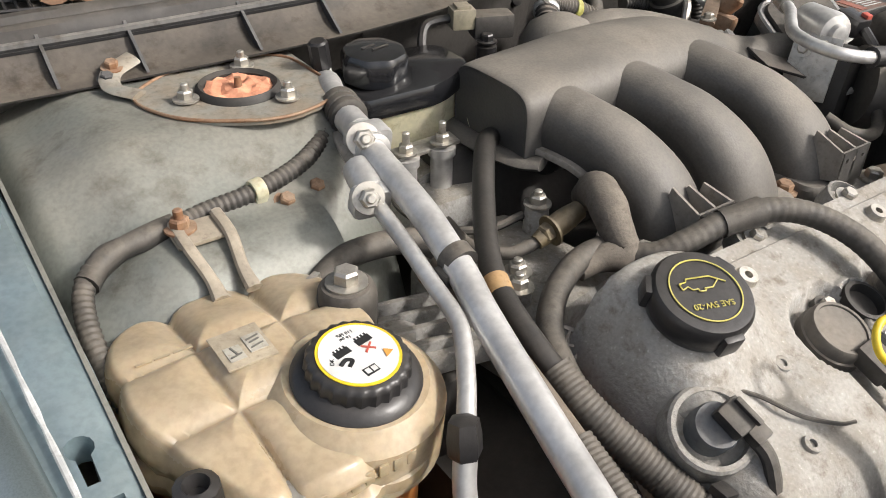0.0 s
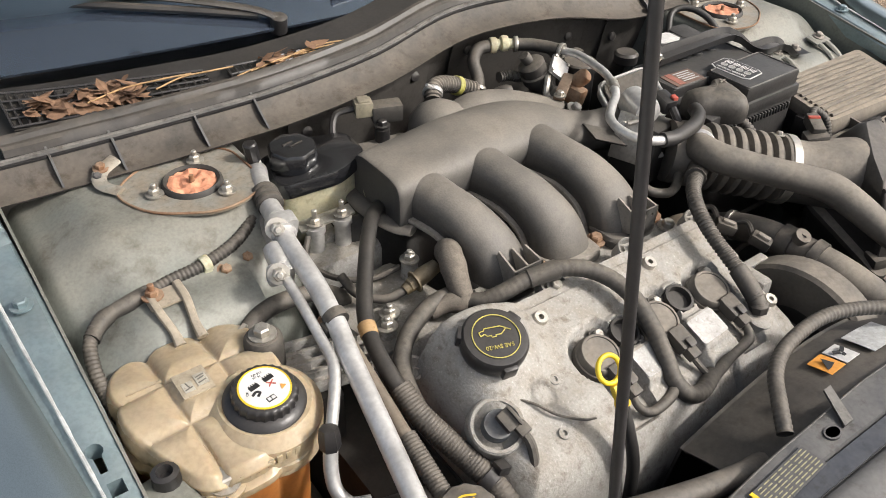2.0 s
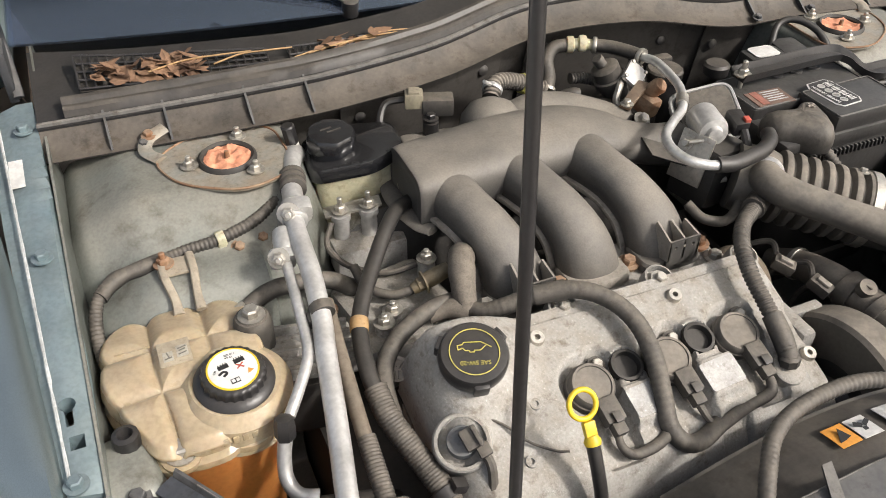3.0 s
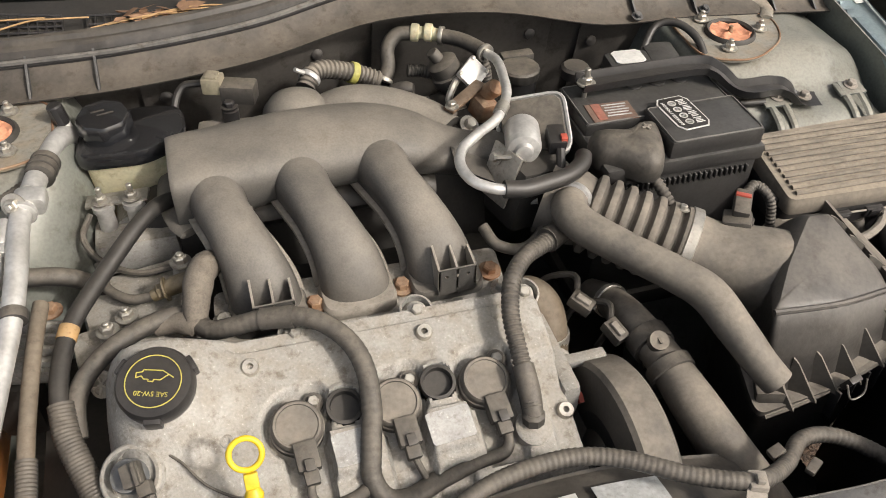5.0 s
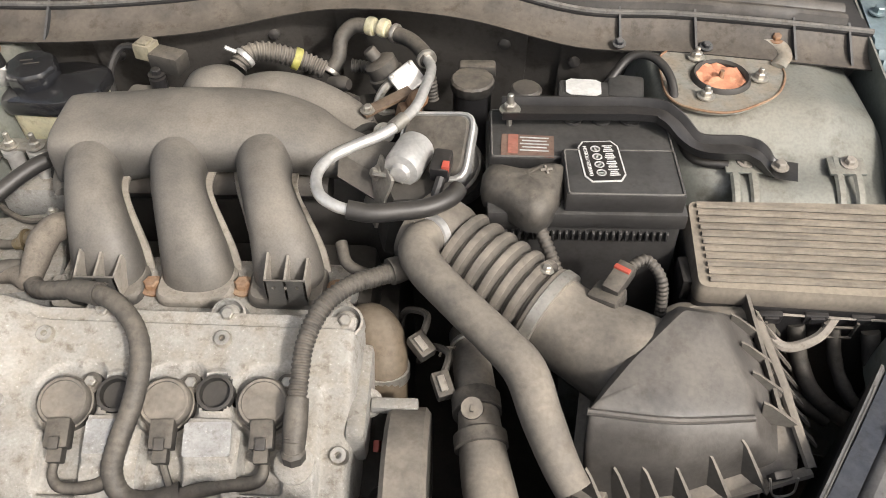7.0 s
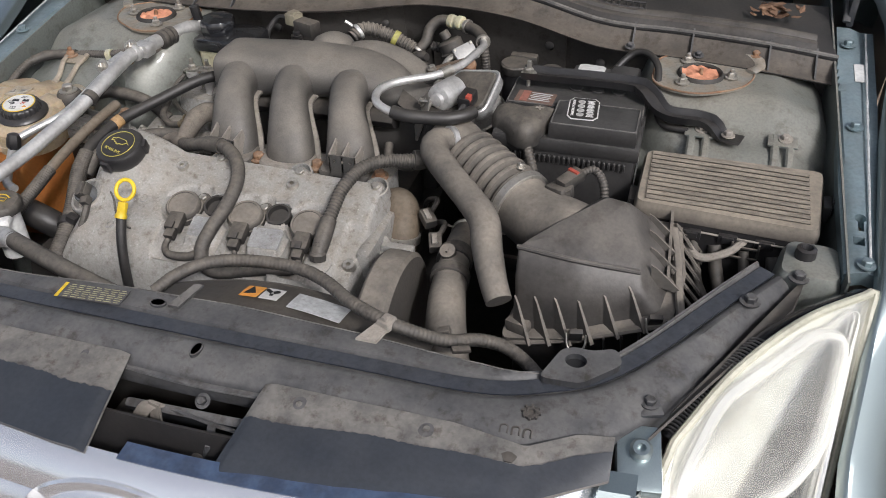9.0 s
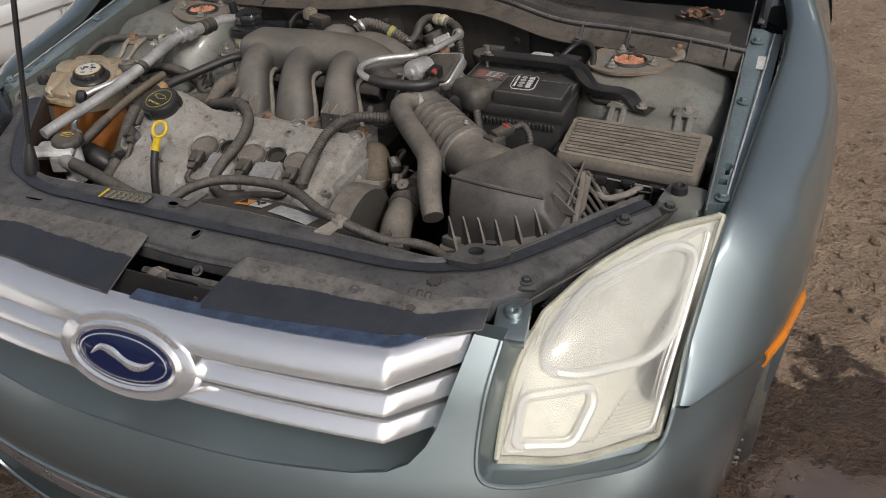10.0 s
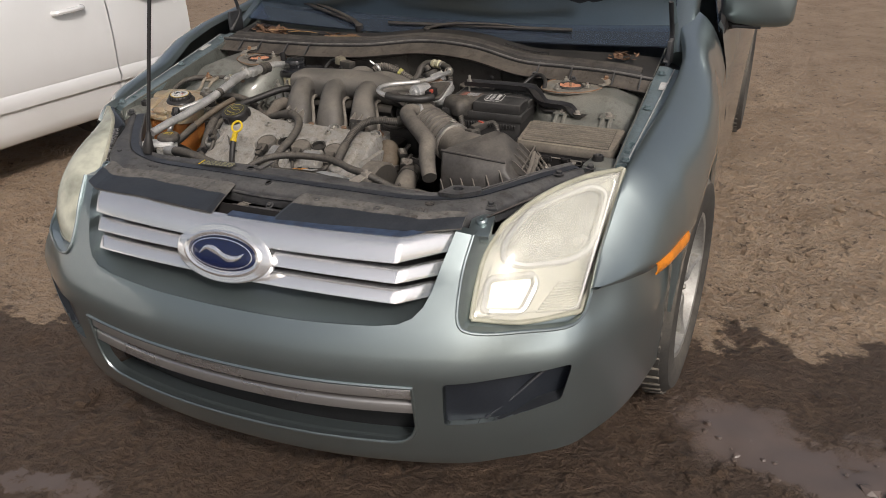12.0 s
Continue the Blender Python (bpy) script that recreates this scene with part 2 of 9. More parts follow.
def hazed(name, clear_tone, haze_tone, haze):
    """A weathered clear cover: mostly see-through, partly milky, with a glossy skin."""
    m = bpy.data.materials.new(name)
    m.use_nodes = True
    t, n = m.node_tree, m.node_tree.nodes
    lk = t.links.new
    n.remove(n["Principled BSDF"])
    clear, milk, shine = n.new("ShaderNodeBsdfTransparent"), n.new("ShaderNodeBsdfDiffuse"), n.new("ShaderNodeBsdfGlossy")
    clear.inputs["Color"].default_value, milk.inputs["Color"].default_value = (*clear_tone, 1), (*haze_tone, 1)
    shine.inputs["Roughness"].default_value = 0.12
    geo, cloud, amount = n.new("ShaderNodeNewGeometry"), n.new("ShaderNodeTexNoise"), n.new("ShaderNodeMapRange")
    cloud.inputs["Scale"].default_value, cloud.inputs["Detail"].default_value = 14.0, 6.0
    lk(geo.outputs["Position"], cloud.inputs["Vector"])
    amount.inputs["From Min"].default_value, amount.inputs["From Max"].default_value = 0.3, 0.7
    amount.inputs["To Min"].default_value, amount.inputs["To Max"].default_value = haze * 0.6, haze * 1.4
    lk(cloud.outputs["Fac"], amount.inputs["Value"])
    body, skin, fres = n.new("ShaderNodeMixShader"), n.new("ShaderNodeMixShader"), n.new("ShaderNodeFresnel")
    lk(amount.outputs[0], body.inputs[0])
    lk(clear.outputs[0], body.inputs[1])
    lk(milk.outputs[0], body.inputs[2])
    fres.inputs["IOR"].default_value = 1.45
    lk(fres.outputs[0], skin.inputs[0])
    lk(body.outputs[0], skin.inputs[1])
    lk(shine.outputs[0], skin.inputs[2])
    lk(skin.outputs[0], n["Material Output"].inputs["Surface"])
    return m


LENS = hazed("yellowed headlight lens", (0.97, 0.965, 0.925), (0.90, 0.895, 0.83), 0.20)
# left lens: the whiteness of a grazing view is put into its haze
GRAZING_LENS = hazed("headlight lens with grazing haze painted in", (0.9, 0.89, 0.80), (0.63, 0.63, 0.51), 0.82)

# ---- mesh helpers ----


def thing(name, loc, label, category, group="", kind=""):
    ob = new(name)
    ob.empty_display_size = 0.05
    ob.location = loc
    return tagged(ob, label, category, group, kind)


def root_offset(ob):
    v = Vector((0, 0, 0))
    while ob is not None:
        v += ob.location
        ob = ob.parent
    return v


def part(name, bm, mat, parent=None, label="", sharp=38):
    """Links a bmesh, given in world metres, as one mesh object under a thing or a part."""
    me = bpy.data.meshes.new(name)
    if parent is not None:
        bmesh.ops.translate(bm, verts=bm.verts, vec=-root_offset(parent))
    bm.normal_update()
    bm.to_mesh(me)
    bm.free()
    me.materials.append(mat)
    me.polygons.foreach_set("use_smooth", [True] * len(me.polygons))
    me.set_sharp_from_angle(angle=radians(sharp))
    ob = new(name, me)
    ob.parent = parent
    if label:
        ob["label"] = label
    return ob


def join(*bms):
    out = bmesh.new()
    for b in bms:
        me = bpy.data.meshes.new("tmp")
        b.to_mesh(me)
        out.from_mesh(me)
        bpy.data.meshes.remove(me)
        b.free()
    return out


def moved(bm, m):
    bmesh.ops.transform(bm, matrix=m, verts=bm.verts)
    return bm


def aim(a, axis):
    """A matrix that puts +z along axis at a."""
    return Matrix.Translation(a) @ Vector(axis).to_track_quat("Z", "Y").to_matrix().to_4x4()


def box(c, size, rot=(0, 0, 0), bev=0.003, seg=2):
    bm = bmesh.new()
    bmesh.ops.create_cube(bm, size=1.0)
    bmesh.ops.scale(bm, vec=size, verts=bm.verts)
    if bev:
        bmesh.ops.bevel(bm, geom=bm.edges[:], offset=min(bev, min(size) * 0.45), segments=seg, affect="EDGES", profile=0.6)
    return moved(bm, pose(*c, *rot))


def rings(loops, close=True, caps=True):
    bm = bmesh.new()
    vs = [[bm.verts.new(p) for p in ring] for ring in loops]
    n = len(vs[0])
    for a, b in zip(vs, vs[1:]):
        for i in range(n if close else n - 1):
            j = (i + 1) % n
            bm.faces.new((a[i], a[j], b[j], b[i]))
    if caps and close:
        bm.faces.new(vs[0][::-1])
        bm.faces.new(vs[-1])
    bmesh.ops.recalc_face_normals(bm, faces=bm.faces)
    return bm


def lathe(profile, a=(0, 0, 0), axis=(0, 0, 1), seg=28, lobes=0, depth=0.0):
    """Turns (radius, height) pairs round an axis; lobes give a gripped edge."""
    loops = []
    for r, h in profile:
        ring = []
        for i in range(seg):
            w = 2 * math.pi * i / seg
            k = r * (1 + (depth * (0.5 + 0.5 * math.cos(lobes * w)) if lobes else 0))
            ring.append((k * math.cos(w), k * math.sin(w), h))
        loops.append(ring)
    return moved(rings(loops), aim(a, axis))


def cyl(a, b, r0, r1=None, seg=20, bev=0.0):
    a, b = Vector(a), Vector(b)
    h = (b - a).length
    r1 = r0 if r1 is None else r1
    prof = [(r0, 0), (r1, h)] if not bev else [(r0 - bev, 0), (r0, bev), (r1, h - bev), (r1 - bev, h)]
    return lathe(prof, a, b - a, seg)


def spline(pts, per=6):
    pts = [Vector(p) for p in pts]
    if len(pts) < 3:
        return [pts[0].lerp(pts[-1], i / per) for i in range(per + 1)]
    ext = [pts[0] * 2 - pts[1], *pts, pts[-1] * 2 - pts[-2]]
    out = []
    for i in range(1, len(ext) - 2):
        p0, p1, p2, p3 = ext[i - 1 : i + 3]
        for k in range(per):
            t = k / per
            out.append(0.5 * (2 * p1 + (p2 - p0) * t + (2 * p0 - 5 * p1 + 4 * p2 - p3) * t * t + (3 * p1 - p0 - 3 * p2 + p3) * t**3))
    return out + [pts[-1]]


def resample(path, step):
    out, carry = [path[0]], 0.0
    for a, b in zip(path, path[1:]):
        d = (b - a).length
        s = step - carry
        while s <= d:
            out.append(a.lerp(b, s / d))
            s += step
        carry = (carry + d) % step
    return out


def tube(pts, r, seg=12, per=6, pitch=0.0, rib=0.0, flat=1.0, smooth=True, lump=0.0):
    """A hose along points; r is one radius or one a point; pitch and rib give corrugation; lump gives uneven tape."""
    path = spline(pts, per) if smooth else [Vector(p) for p in pts]
    rad = [r] * len(path) if not isinstance(r, (list, tuple)) else [v.x for v in spline([(q, 0, 0) for q in r], per)]
    if pitch or lump:
        total = [0.0]
        for a, b in zip(path, path[1:]):
            total.append(total[-1] + (b - a).length)
        fine = resample(path, pitch / 4 if pitch else 0.006)
        rr = np.interp(np.linspace(0, total[-1], len(fine)), total, rad)
        path = fine
        rad = [float(v) - (rib if pitch and i % 4 in (2, 3) else 0.0) + lump * noise.noise(Vector((i * 0.37, pts[0][0] * 50, 0))) for i, v in enumerate(rr)]
    loops, up = [], Vector((0, 0, 1))
    for i, p in enumerate(path):
        d = (path[min(i + 1, len(path) - 1)] - path[max(i - 1, 0)]).normalized()
        if abs(d.dot(up)) > 0.98:
            up = Vector((0, 1, 0)) if abs(d.y) < 0.9 else Vector((1, 0, 0))
        s = d.cross(up).normalized()
        u = s.cross(d).normalized()
        up = u
        loops.append([p + (s * math.cos(w) + u * math.sin(w) * flat) * rad[i] for w in (2 * math.pi * k / seg for k in range(seg))])
    return rings(loops)


def grid(fun, nu, nv, thick=0.0):
    """A sheet fun(u, v) for u, v in 0..1, with thickness against its normal if asked."""
    bm = bmesh.new()
    vs = [[bm.verts.new(fun(i / nu, j / nv)) for i in range(nu + 1)] for j in range(nv + 1)]
    for j in range(nv):
        for i in range(nu):
            bm.faces.new((vs[j][i], vs[j][i + 1], vs[j + 1][i + 1], vs[j + 1][i]))
    bm.normal_update()
    if thick:
        bmesh.ops.solidify(bm, geom=bm.faces[:], thickness=thick)
    return bm


def inside(p, poly):
    hit, (x, y) = False, p
    for (x0, y0), (x1, y1) in zip(poly, poly[1:] + poly[:1]):
        if (y0 > y) != (y1 > y) and x < (x1 - x0) * (y - y0) / (y1 - y0) + x0:
            hit = not hit
    return hit


def dense(poly, step):
    out = []
    for a, b in zip(poly, poly[1:] + poly[:1]):
        n = max(1, int(math.dist(a, b) / step))
        out += [(a[0] + (b[0] - a[0]) * i / n, a[1] + (b[1] - a[1]) * i / n) for i in range(n)]
    return out


def oval(cx, cy, rx, ry, n=20):
    return [(cx + rx * math.cos(2 * math.pi * i / n), cy + ry * math.sin(2 * math.pi * i / n)) for i in range(n)]


def rounded(poly, r, n=4):
    """A polygon with its corners rounded."""
    out, m = [], len(poly)
    for i in range(m):
        a, b, c = (Vector((*poly[(i + k) % m], 0)) for k in (-1, 0, 1))
        k = min(r, (a - b).length * 0.45, (c - b).length * 0.45)
        p, q = b + (a - b).normalized() * k, b + (c - b).normalized() * k
        for j in range(n + 1):
            t = j / n
            v = p * (1 - t) ** 2 + b * 2 * t * (1 - t) + q * t * t
            out.append((v.x, v.y))
    return out


def panel(outline, fun, holes=(), step=0.03, depth=None):
    """A sheet cut to an outline with holes, in flat coordinates that fun maps to space; depth(v, n) gives the vector of its turned-in edges."""
    from mathutils.geometry import delaunay_2d_cdt

    outline = dense(outline, step)
    holes = [dense(h, step) for h in holes]
    pts, edges = [], []
    for loop in (outline, *holes):
        k = len(pts)
        pts += loop
        edges += [(k + i, k + (i + 1) % len(loop)) for i in range(len(loop))]
    xs, ys = [p[0] for p in outline], [p[1] for p in outline]
    x = min(xs) + step / 2
    while x < max(xs):
        y = min(ys) + step / 2
        while y < max(ys):
            q = (x + random.uniform(-1, 1) * step * 0.02, y)
            if inside(q, outline) and not any(inside(q, h) for h in holes):
                pts.append(q)
            y += step
        x += step
    vs, es, fs, *_ = delaunay_2d_cdt([Vector(p) for p in pts], edges, [], 0, 1e-6)
    bm = bmesh.new()
    bv = [bm.verts.new(fun(v.x, v.y)) for v in vs]
    for f in fs:
        c = sum((vs[i] for i in f), Vector((0, 0))) / len(f)
        if inside(c, outline) and not any(inside(c, h) for h in holes):
            bm.faces.new([bv[i] for i in f])
    bmesh.ops.delete(bm, geom=[v for v in bm.verts if not v.link_faces], context="VERTS")
    bmesh.ops.recalc_face_normals(bm, faces=bm.faces)
    if depth:
        rim = [e for e in bm.edges if e.is_boundary]
        got = bmesh.ops.extrude_edge_only(bm, edges=rim)
        bmesh.ops.translate(bm, verts=[g for g in got["geom"] if isinstance(g, bmesh.types.BMVert)], vec=depth)
    return bm


def hexbolt(a, axis=(0, 0, 1), r=0.007, stud=0.0):
    """A hex nut on a washer, with its stud if it has one."""
    parts = [lathe([(r * 1.6, 0), (r * 1.6, r * 0.25), (r * 1.1, r * 0.3)], a, axis, 18), lathe([(r, r * 0.2), (r, r * 1.1), (r * 0.8, r * 1.3)], a, axis, 6)]
    if stud:
        parts.append(lathe([(r * 0.5, r), (r * 0.5, stud), (r * 0.35, stud + 0.001)], a, axis, 12))
    return join(*parts)


def spline_flat(poly, per=4):
    """A closed flat outline, smoothed."""
    path = spline([(x, y, 0) for x, y in poly[-2:] + poly + poly[:2]], per)
    return [(p.x, p.y) for p in path[2 * per : -2 * per - 1 + per]][: per * len(poly)]


def mirror(bm, about=0.0):
    bmesh.ops.transform(bm, matrix=Matrix.Translation((about, 0, 0)) @ Matrix.Diagonal((-1, 1, 1, 1)) @ Matrix.Translation((-about, 0, 0)), verts=bm.verts)
    bmesh.ops.reverse_faces(bm, faces=bm.faces)
    return bm


def smooth01(a, b, x):
    t = min(1.0, max(0.0, (x - a) / (b - a)))
    return t * t * (3 - 2 * t)


def curve1(table, x):
    return float(np.interp(x, [p[0] for p in table], [p[1] for p in table]))

import itertools

# ---- ground ----


def build_ground():
    def axis(lo, hi, near_lo, near_hi, step, n):
        near = list(np.arange(near_lo, near_hi, step))
        far_a = [near_lo - (near_lo - lo) * (k / n) ** 3 for k in range(n, 0, -1)]
        far_b = [near_hi + (hi - near_hi) * (k / n) ** 3 for k in range(0, n + 1)]
        return far_a + near + far_b

    xs, ys = axis(-400, 400, -5.0, 3.0, 0.032, 16), axis(-400, 400, -1.3, 5.0, 0.032, 16)
    pts = []
    for y in ys:
        for x in xs:
            v = Vector((x, y, 0))
            h = 0.030 * noise.noise(v * 0.9) + 0.016 * noise.noise(v * 3.1) - 0.026 * abs(noise.noise(v * 5.3)) + 0.013 * noise.noise(v * 10.0) * (0.5 + noise.noise(v * 1.7)) + 0.009 * noise.noise(v * 22.0)
            ruts = 0.012 * math.sin(y * 9 + 1.5 * noise.noise(v * 0.8)) * smooth01(1.2, 1.7, x) * smooth01(1.0, 2.0, y)
            pts.append((x, y, h + ruts - 0.015))
    n = len(xs)
    faces = [(j * n + i, j * n + i + 1, (j + 1) * n + i + 1, (j + 1) * n + i) for j in range(len(ys) - 1) for i in range(n - 1)]
    me = bpy.data.meshes.new("ground")
    me.from_pydata(pts, [], faces)
    me.polygons.foreach_set("use_smooth", [True] * len(me.polygons))
    m = bpy.data.materials.new("wet and dry mud")
    m.use_nodes = True
    t, nd = m.node_tree, m.node_tree.nodes
    lk, p = t.links.new, nd["Principled BSDF"]
    geo = nd.new("ShaderNodeNewGeometry")

    def tex(scale, detail=8.0, rough=0.6):
        q = nd.new("ShaderNodeTexNoise")
        q.inputs["Scale"].default_value, q.inputs["Detail"].default_value, q.inputs["Roughness"].default_value = scale, detail, rough
        lk(geo.outputs["Position"], q.inputs["Vector"])
        return q

    def rng(src, a, b, c=0.0, d=1.0):
        q = nd.new("ShaderNodeMapRange")
        q.inputs["From Min"].default_value, q.inputs["From Max"].default_value = a, b
        q.inputs["To Min"].default_value, q.inputs["To Max"].default_value = c, d
        lk(src, q.inputs["Value"])
        return q.outputs[0]

    def mixc(fac, a, b):
        q = nd.new("ShaderNodeMix")
        q.data_type = "RGBA"
        for key, v in (("A", a), ("B", b)):
            if isinstance(v, tuple):
                q.inputs[key].default_value = (*v, 1)
            else:
                lk(v, q.inputs[key])
        lk(fac, q.inputs["Factor"])
        return q.outputs["Result"]

    wide, mid, fine, grit = tex(0.8), tex(3.2, 10.0, 0.66), tex(34.0), tex(160.0, 4.0)
    sep = nd.new("ShaderNodeSeparateXYZ")
    lk(geo.outputs["Position"], sep.inputs[0])

    def madd(src, k, add):
        q = nd.new("ShaderNodeMath")
        q.operation = "MULTIPLY_ADD"
        lk(src, q.inputs[0])
        q.inputs[1].default_value = k
        if isinstance(add, float):
            q.inputs[2].default_value = add
        else:
            lk(add, q.inputs[2])
        return q.outputs[0]

    # mud lies round the car's nose; the yard behind it has dried out
    edge = madd(sep.outputs["Y"], -1.0, madd(sep.outputs["X"], 0.27, 0.86))
    edge = madd(rng(sep.outputs["X"], -1.2, -1.9), -0.5, edge)
    edge = madd(rng(sep.outputs["Y"], -0.9, -3.2), -2.6, edge)
    edge = madd(wide.outputs["Fac"], 1.1, madd(mid.outputs["Fac"], 1.5, edge))
    wet = rng(edge, 1.27, 1.34)
    pits = tex(17.0, 6.0, 0.75)
    dry = mixc(rng(mid.outputs["Fac"], 0.35, 0.65), (0.47, 0.342, 0.232), (0.34, 0.236, 0.154))
    dry = mixc(rng(fine.outputs["Fac"], 0.45, 0.7), dry, (0.45, 0.350, 0.262))
    dry = mixc(rng(pits.outputs["Fac"], 0.57, 0.66), dry, (0.12, 0.083, 0.055))
    mud = mixc(rng(fine.outputs["Fac"], 0.35, 0.65), (0.066, 0.041, 0.026), (0.150, 0.097, 0.062))
    mud = mixc(rng(pits.outputs["Fac"], 0.54, 0.66), mud, (0.034, 0.021, 0.014))
    mud = mixc(rng(mid.outputs["Fac"], 0.50, 0.66), mud, (0.100, 0.066, 0.045))
    col = mixc(wet, dry, mud)
    # one standing puddle beside the wheel and one before the bumper
    shift = nd.new("ShaderNodeVectorMath")
    shift.operation = "MULTIPLY_ADD"
    lk(mid.outputs["Color"], shift.inputs[0])
    shift.inputs[1].default_value = (0.9, 0.7, 0.0)
    lk(geo.outputs["Position"], shift.inputs[2])
    pools = []
    for cx, cy, sx, sy in ((1.36, 0.62, 0.36, 0.15), (-0.60, -0.22, 0.10, 0.05)):
        off = nd.new("ShaderNodeVectorMath")
        off.operation = "MULTIPLY_ADD"
        lk(shift.outputs[0], off.inputs[0])
        off.inputs[1].default_value = (1 / sx, 1 / sy, 0.0)
        off.inputs[2].default_value = (-(cx + 0.45) / sx, -(cy + 0.35) / sy, 0.0)
        ln = nd.new("ShaderNodeVectorMath")
        ln.operation = "LENGTH"
        lk(off.outputs[0], ln.inputs[0])
        pools.append(rng(ln.outputs["Value"], 1.25, 0.85))
    both = nd.new("ShaderNodeMath")
    both.operation = "MAXIMUM"
    lk(pools[0], both.inputs[0])
    lk(pools[1], both.inputs[1])
    pud = both.outputs[0]
    col = mixc(pud, col, (0.135, 0.104, 0.09))
    lk(col, p.inputs["Base Color"])
    rough = nd.new("ShaderNodeMath")
    rough.operation, rough.use_clamp = "SUBTRACT", True
    lk(rng(wet, 0, 1, 0.95, 0.58), rough.inputs[0])
    lk(rng(pud, 0, 1, 0.0, 0.30), rough.inputs[1])
    lk(rough.outputs[0], p.inputs["Roughness"])
    hsum = nd.new("ShaderNodeMath")
    hsum.operation = "MULTIPLY_ADD"
    lk(grit.outputs["Fac"], hsum.inputs[0])
    hsum.inputs[1].default_value = 0.3
    lk(madd(pits.outputs["Fac"], 1.3, fine.outputs["Fac"]), hsum.inputs[2])
    b = nd.new("ShaderNodeBump")
    b.inputs["Distance"].default_value = 0.034
    lk(rng(pud, 0, 1, 0.9, 0.03), b.inputs["Strength"])
    lk(hsum.outputs[0], b.inputs["Height"])
    lk(b.outputs[0], p.inputs["Normal"])
    me.materials.append(m)
    # loose clods and grit
    rnd = random.Random(8)
    t5 = (1 + 5 ** 0.5) / 2
    ico = [Vector(p).normalized() for p in ((-1, t5, 0), (1, t5, 0), (-1, -t5, 0), (1, -t5, 0), (0, -1, t5), (0, 1, t5), (0, -1, -t5), (0, 1, -t5), (t5, 0, -1), (t5, 0, 1), (-t5, 0, -1), (-t5, 0, 1))]
    tri = [(a, b, c) for a, b, c in itertools.combinations(range(12), 3) if all((ico[p] - ico[q]).length < 1.1 for p, q in ((a, b), (b, c), (a, c)))]
    cv, cf = [], []
    for _ in range(12000):
        x, y = rnd.uniform(-2.2, 2.6), rnd.uniform(-1.25, 2.6)
        if noise.noise(Vector((x, y, 7)) * 1.6) < rnd.uniform(-0.25, 0.35):
            continue
        v = Vector((x, y, 0))
        h = 0.030 * noise.noise(v * 0.9) + 0.016 * noise.noise(v * 3.1) - 0.026 * abs(noise.noise(v * 5.3)) - 0.013
        r = min(0.028, 0.0035 * rnd.paretovariate(1.6))
        k = len(cv)
        cv += [(x + p.x * r * rnd.uniform(0.7, 1.3), y + p.y * r * rnd.uniform(0.7, 1.3), h + p.z * r * rnd.uniform(0.4, 0.9)) for p in ico]
        cf += [(k + a, k + b, k + c) for a, b, c in tri]
    cm = bpy.data.meshes.new("mud_clods")
    cm.from_pydata(cv, [], cf)
    cm.materials.append(m)
    tagged(new("mud_clods", cm), "small loose clods of mud and grit on the yard", "clods", kind="stuff")
    tagged(new("ground", me), "brown yard of dried and wet mud with tyre tracks", "ground", kind="structure")


build_ground()

# ---- the car's body ----
NX = -0.022  # the nose's middle
car = thing("car", (0, 0.5, 0), "grey green metallic saloon car with its hood propped open", "car")
def left_shift(y):
    """The nose sits a little to the left of the tub's middle."""
    return 2 * NX * (1 - smooth01(0.15, 0.45, y))


NOSE = [(0, -0.155), (0.25, -0.137), (0.5, -0.075), (0.62, -0.008), (0.715, 0.060), (0.752, 0.098), (0.776, 0.138), (0.828, 0.245), (0.862, 0.36), (0.888, 0.5)]
_nose = spline([(-x, y, 0) for x, y in NOSE[:0:-1]] + [(x, y, 0) for x, y in NOSE], 10)
_nlen = [0.0]
for _a, _b in zip(_nose, _nose[1:]):
    _nlen.append(_nlen[-1] + (_b - _a).length)
_half = _nlen[-1] / 2
OFF = [(0.18, 0.09), (0.22, 0.055), (0.3, 0.030), (0.4, 0.012), (0.485, 0.0), (0.50, 0.0015), (0.52, 0.008), (0.56, 0.024), (0.6, 0.047), (0.65, 0.075), (0.7, 0.1), (0.77, 0.15)]


def nose_s(x):
    return float(np.interp(x, [p.x for p in _nose], _nlen)) - _half


def nose_point(s, z, inset=0.0):
    x = float(np.interp(s + _half, _nlen, [p.x for p in _nose]))
    y = float(np.interp(s + _half, _nlen, [p.y for p in _nose]))
    k = curve1(OFF, z) + inset + 0.045 * smooth01(0.60, 0.74, abs(x)) * smooth01(0.50, 0.60, z) * smooth01(0.86, 0.78, abs(x))
    side = smooth01(0.6, 0.85, abs(x))
    return Vector((NX + x - math.copysign(k * side * 0.18, x), y + k * (1 - 0.45 * side), z))


